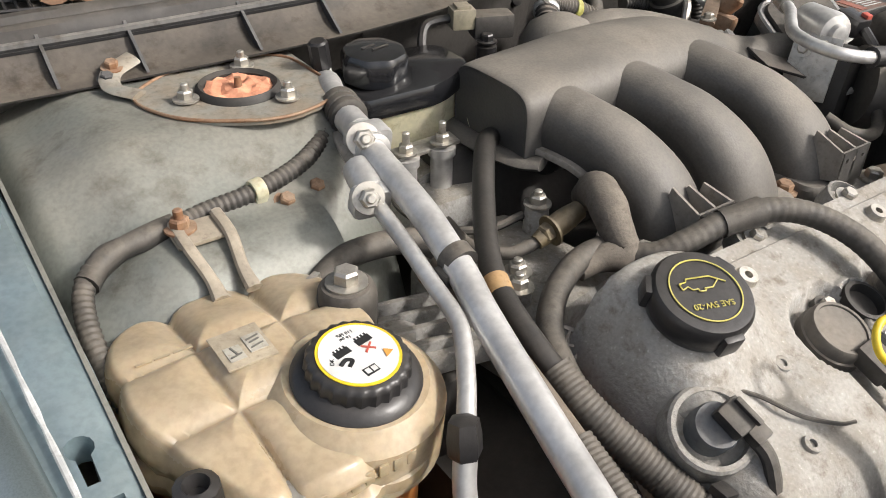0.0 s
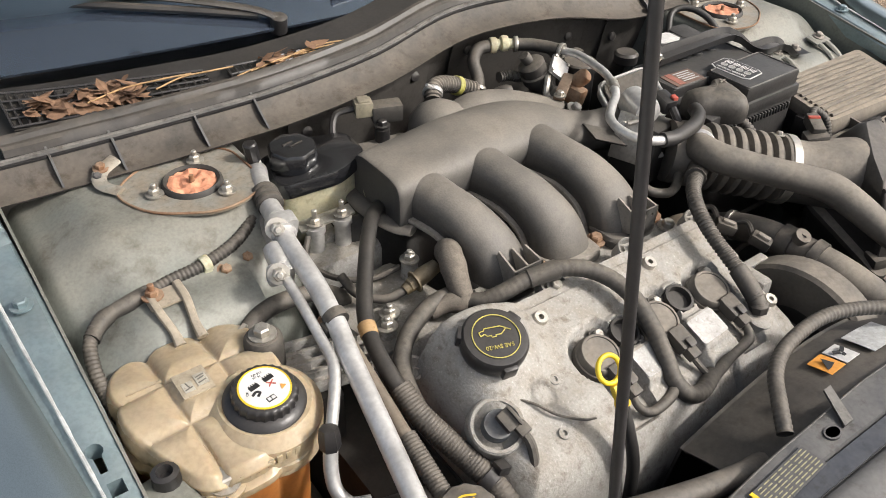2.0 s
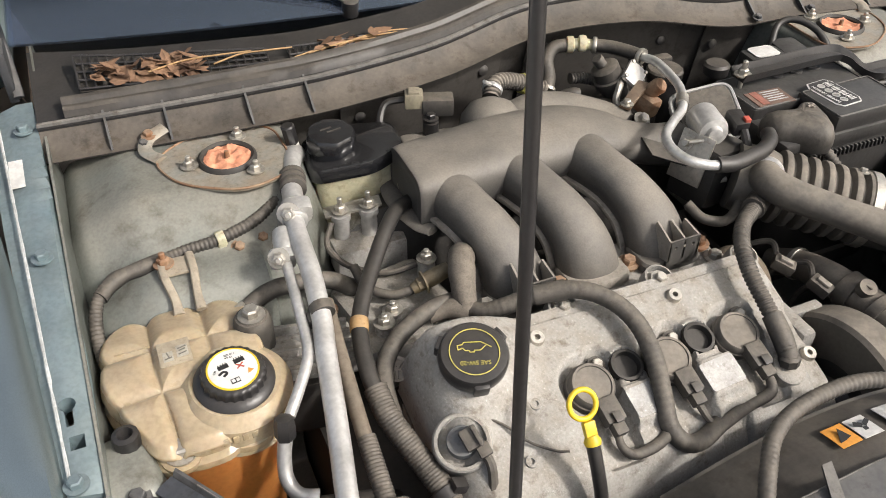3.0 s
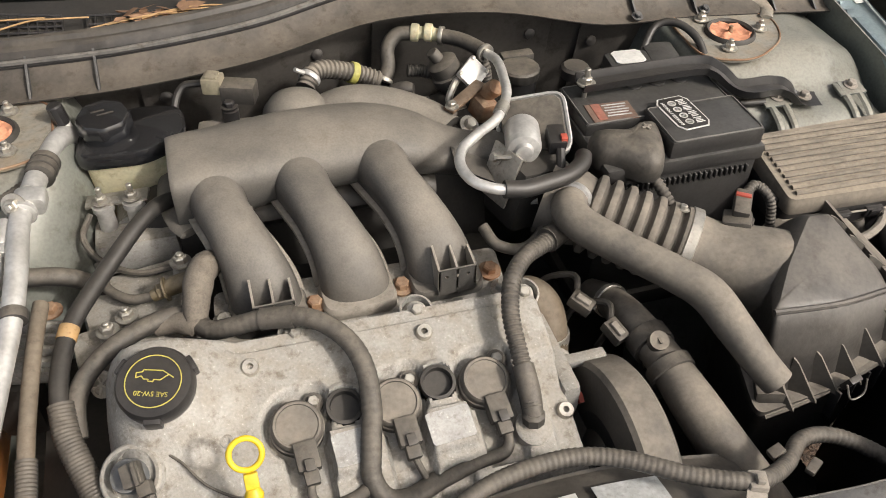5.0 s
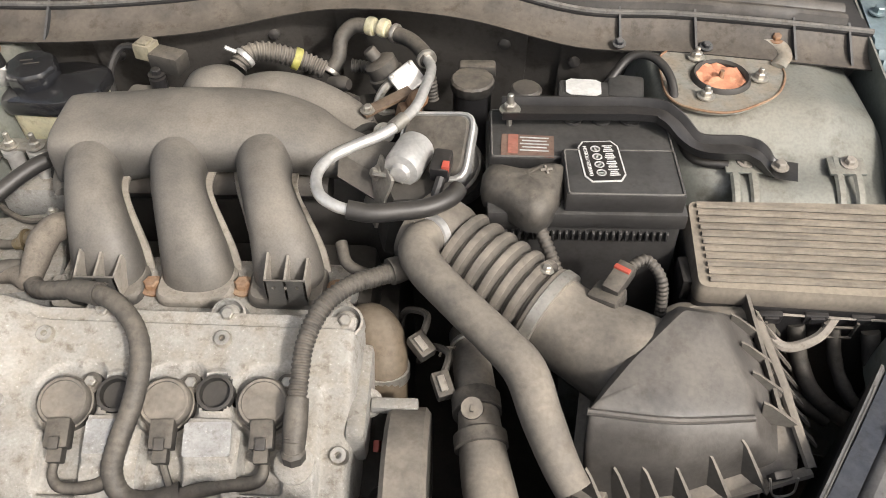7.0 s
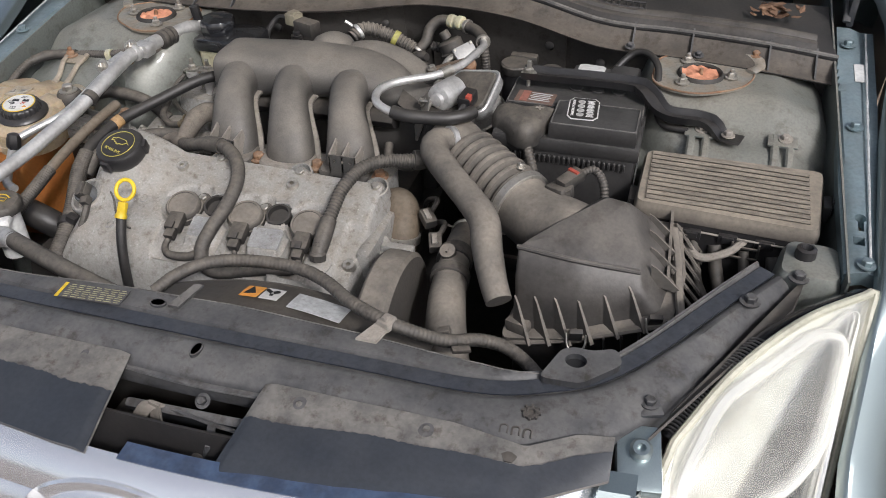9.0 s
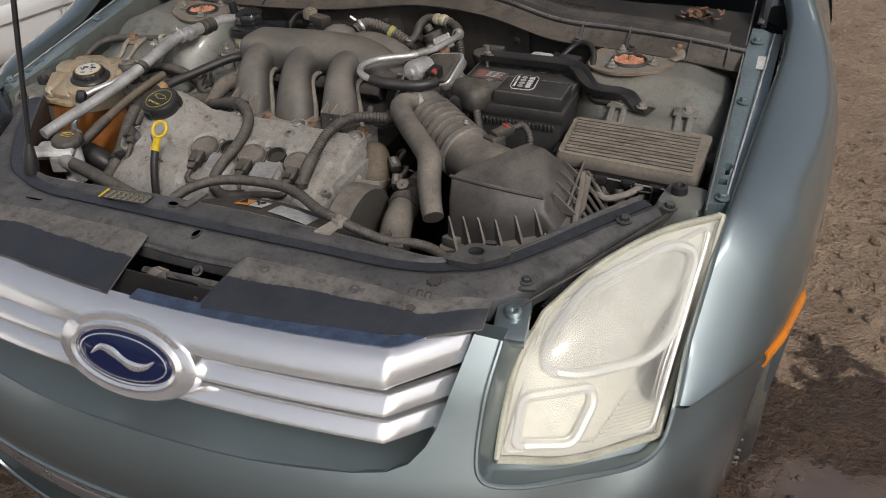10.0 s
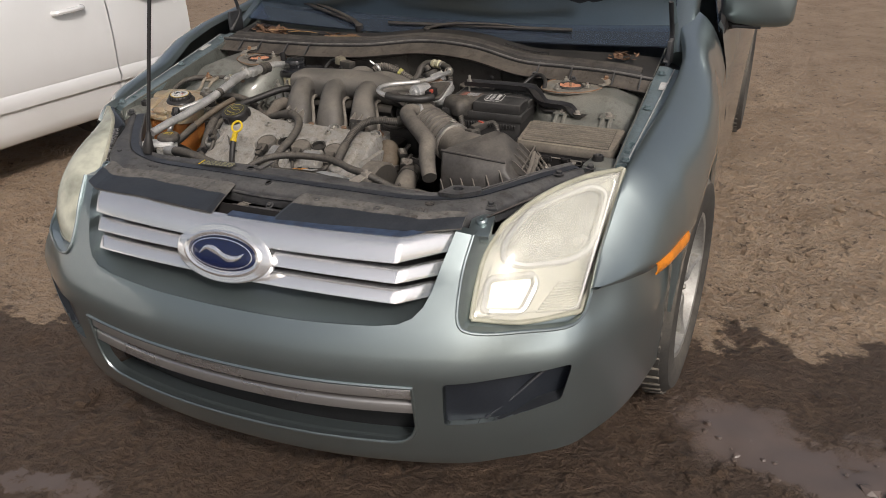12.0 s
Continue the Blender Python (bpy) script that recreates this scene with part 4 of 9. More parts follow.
def build_wheel(y, sgn, steer=0.0):
    c = Vector((sgn * 0.80, y, 0.325))
    a = (sgn, 0, 0)
    tyre = [(0.19, -0.095), (0.215, -0.09), (0.25, -0.108), (0.305, -0.104), (0.322, -0.085), (0.327, -0.03), (0.327, 0.03), (0.322, 0.085), (0.305, 0.104), (0.25, 0.108), (0.215, 0.09), (0.20, 0.02), (0.19, -0.09)]
    wheel = part("wheel", lathe(tyre, c, a, 56), TYRE, car, "mud-caked tyre on an alloy wheel")
    part("rim", lathe([(0.02, 0.06), (0.06, 0.065), (0.07, 0.05), (0.19, 0.04), (0.205, 0.092), (0.217, 0.095), (0.217, 0.05), (0.19, 0.0)], c, a, 48), RIM, wheel)
    for k in range(5):
        w = math.tau * k / 5
        d = Vector((0, math.cos(w), math.sin(w)))
        part("spoke", tube([c + Vector((sgn * 0.055, 0, 0)) + d * 0.04, c + Vector((sgn * 0.065, 0, 0)) + d * 0.13, c + Vector((sgn * 0.07, 0, 0)) + d * 0.205], [0.03, 0.02, 0.026], 8, flat=0.5), RIM, wheel)
    for k in range(48):
        w = math.tau * k / 48
        part("tread_block", box(c + Vector((sgn * 0.058, 0.327 * math.cos(w), 0.327 * math.sin(w))), (0.052, 0.026, 0.010), (math.degrees(w) - 90, 0, 12), 0.002, 1), TYRE, wheel)
        part("tread_block", box(c + Vector((sgn * -0.02, 0.328 * math.cos(w + 0.06), 0.328 * math.sin(w + 0.06))), (0.06, 0.024, 0.010), (math.degrees(w + 0.06) - 90, 0, -12), 0.002, 1), TYRE, wheel)
    for k in range(5):
        w = math.tau * (k + 0.5) / 5
        part("wheel_nut", lathe([(0.009, 0), (0.009, 0.014), (0.005, 0.018)], c + Vector((sgn * 0.062, 0.045 * math.cos(w), 0.045 * math.sin(w))), a, 6), STEEL, wheel)
    if steer:
        turn = Matrix.Translation(c) @ pose(0, 0, 0, 0, 0, steer) @ Matrix.Translation(-c)
        off = Matrix.Translation(root_offset(wheel))
        for ob in (wheel, *wheel.children):
            ob.data.transform(off.inverted() @ turn @ off)


def build_cabin():
    W = lambda y: curve1([(1.36, 0.905), (2.4, 0.915), (3.4, 0.91), (4.3, 0.88), (4.7, 0.80)], y)
    belt = lambda y: curve1([(1.36, 0.985), (2.4, 1.0), (3.4, 1.02), (4.7, 1.03)], y)

    def side(sgn, y0, y1, name, mat=PAINT):
        ys = np.linspace(y0, y1, 16)
        loops = []
        for y in ys:
            zb, w = belt(y), W(y)
            lo = 0.22
            d = y - 3.58
            if abs(d) < 0.36:
                lo = 0.34 + math.sqrt(0.36**2 - d * d)
            join_up = smooth01(2.0, 1.364, y)
            ring = [(w - 0.06, zb), (w - 0.045, zb - 0.006 - 0.012 * join_up), (w - 0.02, zb - 0.08 - 0.042 * join_up), (w, max(lo + 0.03, 0.70)), (w - 0.004, max(lo + 0.02, 0.62)), (w - 0.012, max(lo + 0.01, 0.45)), (w - 0.02, max(lo, 0.30)), (w - 0.05, lo)]
            loops.append([(sgn * x, y, z) for x, z in ring])
        return part(name, rings(loops, close=False), mat, car, sharp=30)

    for sgn in (1, -1):
        for y0, y1, name in ((1.364, 2.40), (2.406, 3.36)) and ((1.364, 2.40, "front_door"), (2.406, 3.36, "rear_door")):
            d = side(sgn, y0, y1, name)
            part("door_handle", tube([(sgn * (W(y1) + 0.002), y1 - 0.20, 0.87), (sgn * (W(y1) + 0.03), y1 - 0.16, 0.872), (sgn * (W(y1) + 0.03), y1 - 0.08, 0.874), (sgn * (W(y1) + 0.002), y1 - 0.04, 0.876)], 0.011, 8), PAINT, d)
        side(sgn, 3.366, 4.70, "rear_quarter")
        win = lambda u, v, sgn=sgn: Vector((sgn * (0.85 - 0.18 * v), 1.42 + 2.4 * u + (0.75 - 0.2 * u - 0.75 * u) * v, belt(1.42 + 2.4 * u) - 0.035 + 0.435 * v))
        part("side_window", grid(win, 12, 4, 0.004), WINDSHIELD, car, "dark tinted side glass")
        loops = []
        for v in np.linspace(-0.04, 1.0, 12):
            q = Vector((sgn * (0.748 - 0.11 * v), 1.135 - 0.054 * v + 1.05 * v, 0.960 + 0.47 * v + 0.03 * math.sin(math.pi * v)))
            loops.append([q + Vector((sgn * a, b, c)) for a, b, c in ((-0.012, 0.0, -0.02), (-0.010, 0.0, 0.002), (0.002, 0.004, 0.010), (0.022, 0.018, 0.008), (0.042, 0.036, -0.006), (0.056, 0.055, -0.034), (0.05, 0.05, -0.06))])
        part("pillar", rings(loops), PAINT, car, sharp=50)
        # mirror: flat-bottomed shell with a dark base and a black sail at the window's corner
        loops = []
        for x, k in ((0.845, 0.55), (0.855, 0.74), (0.885, 0.88), (0.95, 1.0), (1.015, 0.97), (1.048, 0.86), (1.062, 0.62), (1.065, 0.2)):
            ring = []
            for w in (math.tau * i / 24 for i in range(24)):
                cy, cz = math.cos(w), math.sin(w)
                ey, ez = math.copysign(abs(cy) ** 0.6, cy), math.copysign(abs(cz) ** 0.55, cz)
                ring.append((sgn * x, 1.50 + 0.055 * k * ey + 0.03 * (x - 0.9), 1.040 + 0.078 * k * ez - 0.01 * (1 - k)))
            loops.append(ring)
        m = part("side_mirror", rings(loops), PAINT, car, "body-coloured door mirror")
        part("mirror_base", box((sgn * 0.925, 1.50, 0.963), (0.09, 0.06, 0.010), bev=0.004), CLEANBLACK, m)
        part("mirror_arm", tube([(sgn * 0.84, 1.52, 0.965), (sgn * 0.90, 1.51, 0.985)], 0.03, 10), CLEANBLACK, m)
        part("mirror_sail", rings([[(sgn * (0.862 + d), 1.385, 0.955), (sgn * (0.868 + d), 1.60, 0.965), (sgn * (0.825 + d), 1.62, 1.085)] for d in (-0.006, 0.006)]), CLEANBLACK, car, "black mirror sail at the window corner")
    part("roof", grid(lambda u, v: Vector(((u - 0.5) * 1.28, 2.1 + 1.5 * v, 1.43 + 0.03 * math.sin(math.pi * v) - 0.05 * (2 * u - 1) ** 2)), 12, 8, 0.02), PAINT, car)
    ws = lambda u, v: Vector(((u - 0.5) * (1.50 - 0.22 * v), 1.045 + 0.09 * (2 * u - 1) ** 2 * (1 - 0.6 * v) + 1.05 * v, 0.955 + 0.47 * v + 0.03 * math.sin(math.pi * v)))
    part("windshield", grid(ws, 24, 12, 0.005), WINDSHIELD, car, "dark tinted windshield with a painted blue sheen").visible_shadow = False
    part("dashboard", grid(lambda u, v: Vector(((u - 0.5) * 1.46, 1.14 + 0.2 * (2 * u - 1) ** 2 + 0.6 * v, 0.945 + 0.03 * math.sin(math.pi * v))), 12, 8, 0.02), CLEANBLACK, car)
    part("rear_screen", grid(lambda u, v: Vector(((u - 0.5) * 1.25, 3.6 + 0.6 * v, 1.43 - 0.4 * v)), 6, 6, 0.005), WINDSHIELD, car)
    part("boot_lid", grid(lambda u, v: Vector(((u - 0.5) * 1.6, 4.2 + 0.5 * v, 1.03)), 6, 4, 0.02), PAINT, car)
    part("tail", grid(lambda u, v: Vector(((u - 0.5) * 1.66, 4.70 + 0.05 * math.sin(math.pi * u), 0.25 + 0.78 * v)), 8, 6, 0.02), PAINT, car)
    part("underbody", box((0, 2.6, 0.24), (1.5, 4.0, 0.03), bev=0.01), DARK, car)
    # unseen sheet, added so that gaps in the bay stay dark
    part("undertray", box((0.0, 0.48, 0.30), (1.16, 0.74, 0.02), bev=0.008), DARK, car, "unseen dark sheet added below the engine")
    part("cabin_floor", box((0, 2.6, 0.5), (1.6, 2.4, 0.02), bev=0.005), DARK, car)


build_bumper()
build_grille()
for sgn in (1, -1):
    build_headlight(sgn)
    build_lamp_seat(sgn)
    build_fender(sgn)
    build_wheel(0.855, sgn, -4.0)
    build_wheel(3.58, sgn)
build_cabin()


def build_hood():
    ang = radians(52)
    hy, hz = 1.13, 0.985

    def f(u, v, lift=0.0):
        x = (u - 0.5) * (1.48 - 0.12 * v - 0.25 * max(0, v - 0.85) / 0.15 * 0.3)
        r = 1.2 * v
        bow = 0.035 * (1 - (2 * u - 1) ** 2) * 0.8
        return Vector((x, hy - r * math.cos(ang) + 0.10 * (2 * u - 1) ** 2 * (1 - v) - (bow + lift) * math.sin(ang), hz + r * math.sin(ang) + (bow + lift) * -math.cos(ang) * -1))

    hood = part("hood", grid(lambda u, v: f(u, v, -0.012), 24, 20, 0.003), PAINT, car, "raised hood")
    part("hood_lining", grid(lambda u, v: f(0.03 + 0.94 * u, 0.02 + 0.95 * v, -0.03 + 0.012 * (abs(math.sin(u * 9.4)) + abs(math.sin(v * 7)))), 36, 30, 0.004), CLEANBLACK, hood)
    for sgn in (1, -1):
        part("hood_hinge", join(tube([(sgn * 0.735, 1.02, 0.93), (sgn * 0.74, 1.08, 0.99), (sgn * 0.735, 1.02, 1.10)], 0.007, 8, flat=0.5), box((sgn * 0.742, 1.06, 0.955), (0.012, 0.07, 0.07), bev=0.003)), SHROUD, hood)
    rod = thing("prop_rod", (-0.4312, 0.1847, 0.80), "thin black steel hood prop rod standing in its grommet", "prop rod")
    d = Vector((0.0505, 0.1389, 0.80)) / 0.8
    b = Vector((-0.4312, 0.1847, 0.80))
    part("rod", tube([b, b + d * 0.4, b + d * 0.80, b + d * 0.86], 0.0048, 10), CLEANBLACK, rod)
    part("grommet", lathe([(0.013, -0.01), (0.014, 0.004), (0.009, 0.03), (0.006, 0.045)], b, d, 14), CLEANRUBBER, rod)


build_hood()

# ---- engine bay structure ----


def tower_z(x, y):
    """The inner wing with its strut tower, for x from the middle outwards."""
    z = 0.882 - 0.045 * smooth01(0.80, 0.70, y)
    if y < 0.705:
        q = min(1.0, (0.705 - y) / 0.062)
        z -= 0.062 * (1 - math.sqrt(max(0.0, 1 - q * q)))
    z -= 0.22 * smooth01(0.643, 0.60, y)
    z -= 0.025 * smooth01(0.62, 0.70, x) + 0.03 * smooth01(0.69, 0.72, x)
    dx = 0.505 - x
    r = math.hypot(max(0.0, dx), max(0.0, 0.84 - y) * 0.6)
    z -= 0.36 * smooth01(0.075, 0.17, r if dx > 0 else 0)
    return z


def build_tower(sgn):
    def f(u, v):
        x, y = 0.33 + 0.39 * u, 0.50 + 0.60 * v
        return Vector((sgn * x, y, tower_z(x, y)))
    t = part("strut_tower", grid(f, 64, 110, 0.003), TOWER, car, "dusty grey green strut tower", sharp=60)
    c = Vector((sgn * 0.505, 0.836, 0.884))
    tri = rounded([(0.43, 0.78), (0.50, 0.755), (0.575, 0.80), (0.598, 0.865), (0.55, 0.905), (0.48, 0.915), (0.435, 0.89)], 0.04)
    part("mount_plate", panel(tri, lambda a, b: Vector((sgn * a, b, 0.8865)), [oval(0.507, 0.836, 0.031, 0.031)], 0.02, Vector((0, 0, -0.004))), RUSTPLATE, t)
    part("mount_ring", lathe([(0.030, 0), (0.030, 0.006), (0.034, 0.009), (0.037, 0.006), (0.038, 0.0)], (sgn * 0.507, 0.836, 0.884), (0, 0, 1), 32), DARK, t)
    rng = random.Random(5)
    def flake(u, v):
        w, r = math.tau * u, 0.031 * v
        x, y = r * math.cos(w), r * math.sin(w)
        return Vector((sgn * (0.507 + x), 0.836 + y, 0.8885 + 0.006 * noise.noise(Vector((x * 90, y * 90, sgn)))))
    part("mount_cap", grid(flake, 28, 8), COPPER, t, "flaking orange corroded cap", sharp=10)
    part("cap_stud", cyl((sgn * 0.507, 0.836, 0.886), (sgn * 0.507, 0.836, 0.898), 0.004, 0.003, 10), RUST, t)
    for x, y in ((0.484, 0.880), (0.555, 0.834), (0.480, 0.793)):
        part("mount_nut", hexbolt((sgn * x, y, 0.8885), (0, 0, 1), 0.0070, 0.014), STEEL, t)
    # bolts with rusty washers on the inner flank, and the cowl bracket behind the plate
    if sgn < 0:
        for x, y, z in ((0.497, 0.7186, 0.838), (0.527, 0.712, 0.838)):
            part("rusty_bolt", join(lathe([(0.0145, -0.004), (0.0140, 0.001), (0.007, 0.002)], (sgn * x, y, z), (-0.1 * sgn, -0.45, 0.9), 18), hexbolt((sgn * x, y, z + 0.001), (-0.1 * sgn, -0.45, 0.9), 0.0065)), RUST, t, "rust-stained bolt")
    part("rear_strap", tube([(sgn * 0.585, 0.862, 0.8895), (sgn * 0.600, 0.885, 0.891), (sgn * 0.594, 0.905, 0.897), (sgn * 0.570, 0.918, 0.902)], [0.010, 0.009, 0.009, 0.009], 8, flat=0.3), RUSTPLATE, t)
    part("strap_bolt", hexbolt((sgn * 0.592, 0.910, 0.899), (0, -0.2, 1), 0.006), RUST, t)
    # rust stains round the plate edge
    part("rust_edge", tube([(sgn * a, b, 0.887) for a, b in tri] + [(sgn * tri[0][0], tri[0][1], 0.887)], 0.0016, 6, per=2), RUST, t)


for sgn in (1, -1):
    build_tower(sgn)

LIP = [(-0.72, 0.940, 0.900), (-0.6, 0.930, 0.902), (-0.45, 0.918, 0.906), (-0.33, 0.914, 0.910), (-0.17, 0.928, 0.918), (0.0, 0.962, 0.935), (0.17, 0.950, 0.932), (0.33, 0.925, 0.905), (0.46, 0.925, 0.90), (0.6, 0.905, 0.90), (0.72, 0.905, 0.888)]


def build_cowl():
    lip = spline(LIP, 8)
    def at(u):
        f = u * (len(lip) - 1)
        i = min(int(f), len(lip) - 2)
        return lip[i].lerp(lip[i + 1], f - i)
    wall = lambda u, v: at(u) + Vector((0, 0.012 + 0.05 * math.sin(min(1, v * 2) * math.pi / 2) * (0.3 + 0.7 * (1 - abs(2 * u - 1))), -0.55 * v))
    fw = part("firewall", grid(wall, 60, 14, 0.004), FIREWALL, car, "grimy dark firewall")
    cowl = part("cowl", grid(lambda u, v: at(u) + Vector((0, 0.012 + (0.10 + 0.09 * abs(2 * u - 1) ** 2) * v, 0.014 + 0.022 * v)), 60, 14, 0.003), COWL, car, "dusty black plastic windshield cowl")
    # insulation pad with pressed ribs and pins on the firewall
    for u0, u1 in ((0.30, 0.47), (0.50, 0.66), (0.69, 0.80)):
        pad = part("insulation_pad", grid(lambda u, v: wall(u0 + (u1 - u0) * u, 0.05 + 0.35 * v) + Vector((0, -0.008 - 0.006 * math.sin(math.pi * u) * math.sin(math.pi * v) - 0.003 * noise.noise(Vector((u * 6, v * 5, u0 * 9))), 0)), 20, 12, 0.003), FIREWALL, fw)
        for q in (0.12, 0.88):
            part("pad_pin", lathe([(0.009, 0.0), (0.008, 0.004), (0.003, 0.006)], wall(u0 + (u1 - u0) * q, 0.11) + Vector((0, -0.012, 0)), (0, -1, 0.2), 14), BLACK, pad)
    section = [(-0.016, -0.006), (-0.013, 0.003), (-0.008, 0.006), (-0.003, 0.003), (0.002, 0.004), (0.006, 0.0095), (0.012, 0.011), (0.017, 0.007), (0.018, -0.004)]
    part("weather_strip", rings([[at(u) + Vector((0, 0.036 + a, 0.026 + b + 0.001 * noise.noise(Vector((u * 30, a * 90, 0))))) for a, b in section] for u in np.linspace(0.03, 0.97, 90)]), BLACK, cowl, "ridged rubber hood seal")
    part("cowl_lip", tube([at(u) + Vector((0, 0.016, 0.017)) for u in np.linspace(0.0, 1, 40)], 0.0045, 8, per=2), DUSTSHIELD, cowl)
    part("lip_flange", grid(lambda u, v: at(u) + Vector((0, -0.03 * (1 - v) + 0.02 * v, -0.012 + 0.03 * v * v)), 60, 4, 0.002), FLANGE, cowl)
    for x in (-0.62, -0.54, -0.44, -0.34, 0.35, 0.46, 0.59, 0.68):
        p = at((x + 0.72) / 1.44)
        part("rib", rings([[p + Vector((dx, -0.028, -0.010)), p + Vector((dx, 0.02, -0.008)), p + Vector((dx, 0.022, 0.024))] for dx in (-0.0015, 0.0015)]), SHROUD, cowl)
    # grille openings: ribs over a dark tray, with leaves
    for x0, x1 in ((-0.645, -0.385), (-0.345, -0.195), (0.22, 0.36)):
        def tray(u, v, x0=x0, x1=x1):
            x = x0 + (x1 - x0) * u
            front = curve1([(-0.65, 0.072), (-0.40, 0.054), (-0.20, 0.052), (0.2, 0.052)], x)
            deep = curve1([(-0.65, 0.060), (-0.40, 0.036), (-0.34, 0.030), (-0.19, 0.016), (0.2, 0.03)], x)
            return at((x + 0.72) / 1.44) + Vector((0, front + deep * v, 0.010 + 0.32 * (front - 0.05) + 0.35 * deep * v))
        part("tray", grid(lambda u, v: tray(u, v) + Vector((0, 0, 0.010)), 10, 3, 0.002), DARK, cowl)
        n = int((x1 - x0) / 0.012)
        bars = [tube([tray(i / n, 0) + Vector((0, 0, 0.014)), tray(i / n, 0.5) + Vector((0, 0, 0.015)), tray(i / n, 1) + Vector((0, 0, 0.014))], 0.0018, 5, per=2) for i in range(n + 1)]
        bars += [tube([tray(k / 10, v) + Vector((0, 0, 0.015)) for k in range(11)], 0.0018, 5, per=1) for v in np.linspace(0, 1, 5 if x0 < -0.5 else 3)]
        part("cowl_grille", join(*bars), CLEANBLACK, cowl)
    for foot, arm, blade in (((-0.262, 1.062, 0.966), [(-0.262, 1.062, 0.968), (-0.30, 1.082, 0.984), (-0.40, 1.122, 1.006), (-0.46, 1.146, 1.012)], [(-0.289, 1.076, 0.974), (-0.41, 1.122, 0.994), (-0.60, 1.195, 1.022)]),
                             ((-0.02, 1.068, 0.970), [(-0.02, 1.068, 0.974), (0.06, 1.080, 0.990), (0.17, 1.090, 0.994), (0.26, 1.096, 0.992)], [(-0.16, 1.074, 0.980), (0.10, 1.088, 0.984), (0.44, 1.108, 0.988)])):
        w = thing("wiper", foot, "black windshield wiper resting at the foot of the glass", "wiper", "windshield wipers")
        part("arm", tube(arm, [0.010, 0.009, 0.007, 0.005], 8, flat=0.5), BLACK, w)
        part("blade", tube(blade, 0.006, 8), BLACK, w)
        part("pivot", lathe([(0.013, -0.02), (0.013, 0.004), (0.009, 0.007)], foot, (0, -0.2, 1), 14), BLACK, w)


def leaves(x0, x1, n, seed):
    rng = random.Random(seed)
    vs, fs = [], []
    for _ in range(n):
        c = Vector((rng.uniform(x0, x1), 0, 0))
        base = 1.0 if x0 > 0.5 else curve1([(-0.64, 1.003), (-0.40, 0.975), (-0.2, 0.972)], c.x)
        back = rng.random() ** 1.5
        c.y = base + (0.03 if x0 < -0.4 else 0.014) * back
        c.z = (0.932 if x0 > 0 else 0.931) + 0.010 * back + rng.uniform(0.002, 0.014)
        L, w = rng.uniform(0.007, 0.019), rng.uniform(0.004, 0.009)
        m = pose(*c, rng.uniform(-28, 28), rng.uniform(-28, 28), rng.uniform(0, 360))
        k = len(vs)
        curl = rng.uniform(0.1, 0.5)
        prof = [(-L, 0), (-L * 0.4, -w), (L * 0.3, -w * 0.8), (L, 0), (L * 0.3, w * 0.8), (-L * 0.4, w)]
        vs += [m @ Vector((a, b, curl * abs(b) + 0.2 * a * a / L)) for a, b in prof]
        fs += [(k, k + 1, k + 2, k + 3), (k, k + 3, k + 4, k + 5)]
    me = bpy.data.meshes.new("dry_leaves")
    me.from_pydata(vs, [], fs)
    me.materials.append(LEAF)
    return tagged(new("dry_leaves", me), "dry curled brown leaves lying on the cowl", "leaves", kind="stuff")


build_cowl()
leaves(-0.635, -0.50, 85, 1)
leaves(-0.34, -0.23, 26, 2)
rnd = random.Random(12)
for x, y, z, L in ((-0.30, 0.976, 0.944, 0.075), (-0.27, 0.974, 0.947, 0.085), (-0.25, 0.977, 0.949, 0.060), (-0.50, 0.998, 0.950, 0.070), (-0.43, 0.985, 0.951, 0.055)):
    stalk = part("straw", tube([(x - L, y - 0.004, z - 0.004), (x - L * 0.3, y + 0.003, z), (x + L * 0.4, y + rnd.uniform(-0.004, 0.004), z + 0.002), (x + L, y - 0.002, z - 0.001)], 0.0013, 5), TAPE)
    tagged(stalk, "thin dry straw stalk caught on the cowl grille", "straw", "straw stalks")
leaves(0.58, 0.66, 30, 3)


# radiator support and its covers
HALF = [(0.04, 0.145), (0.19, 0.146), (0.33, 0.148), (0.405, 0.170), (0.465, 0.205), (0.52, 0.266), (0.585, 0.355), (0.645, 0.440)]
SUP = [(NX - x, y, 0.788 + 0.012 * smooth01(0.45, 0.6, x)) for x, y in HALF[::-1]] + [(NX + x, y, 0.788 + 0.012 * smooth01(0.45, 0.6, x)) for x, y in HALF]
REAR_W = [(0, 0.055), (0.17, 0.047), (0.33, 0.034), (0.42, 0.014), (0.47, 0.014), (0.65, 0.018)]
FRONT_W = [(0, 0.058), (0.30, 0.056), (0.36, 0.070), (0.41, 0.082), (0.45, 0.070), (0.53, 0.050), (0.60, 0.034), (0.65, 0.034)]
SHIELD_REAR = [(0, 0.090), (0.32, 0.090), (0.40, 0.079), (0.45, 0.110), (0.49, 0.118)]
SHIELD_FRONT = [(0, -0.015), (0.10, -0.010), (0.22, 0.002), (0.37, 0.032), (0.42, 0.046), (0.49, 0.092)]


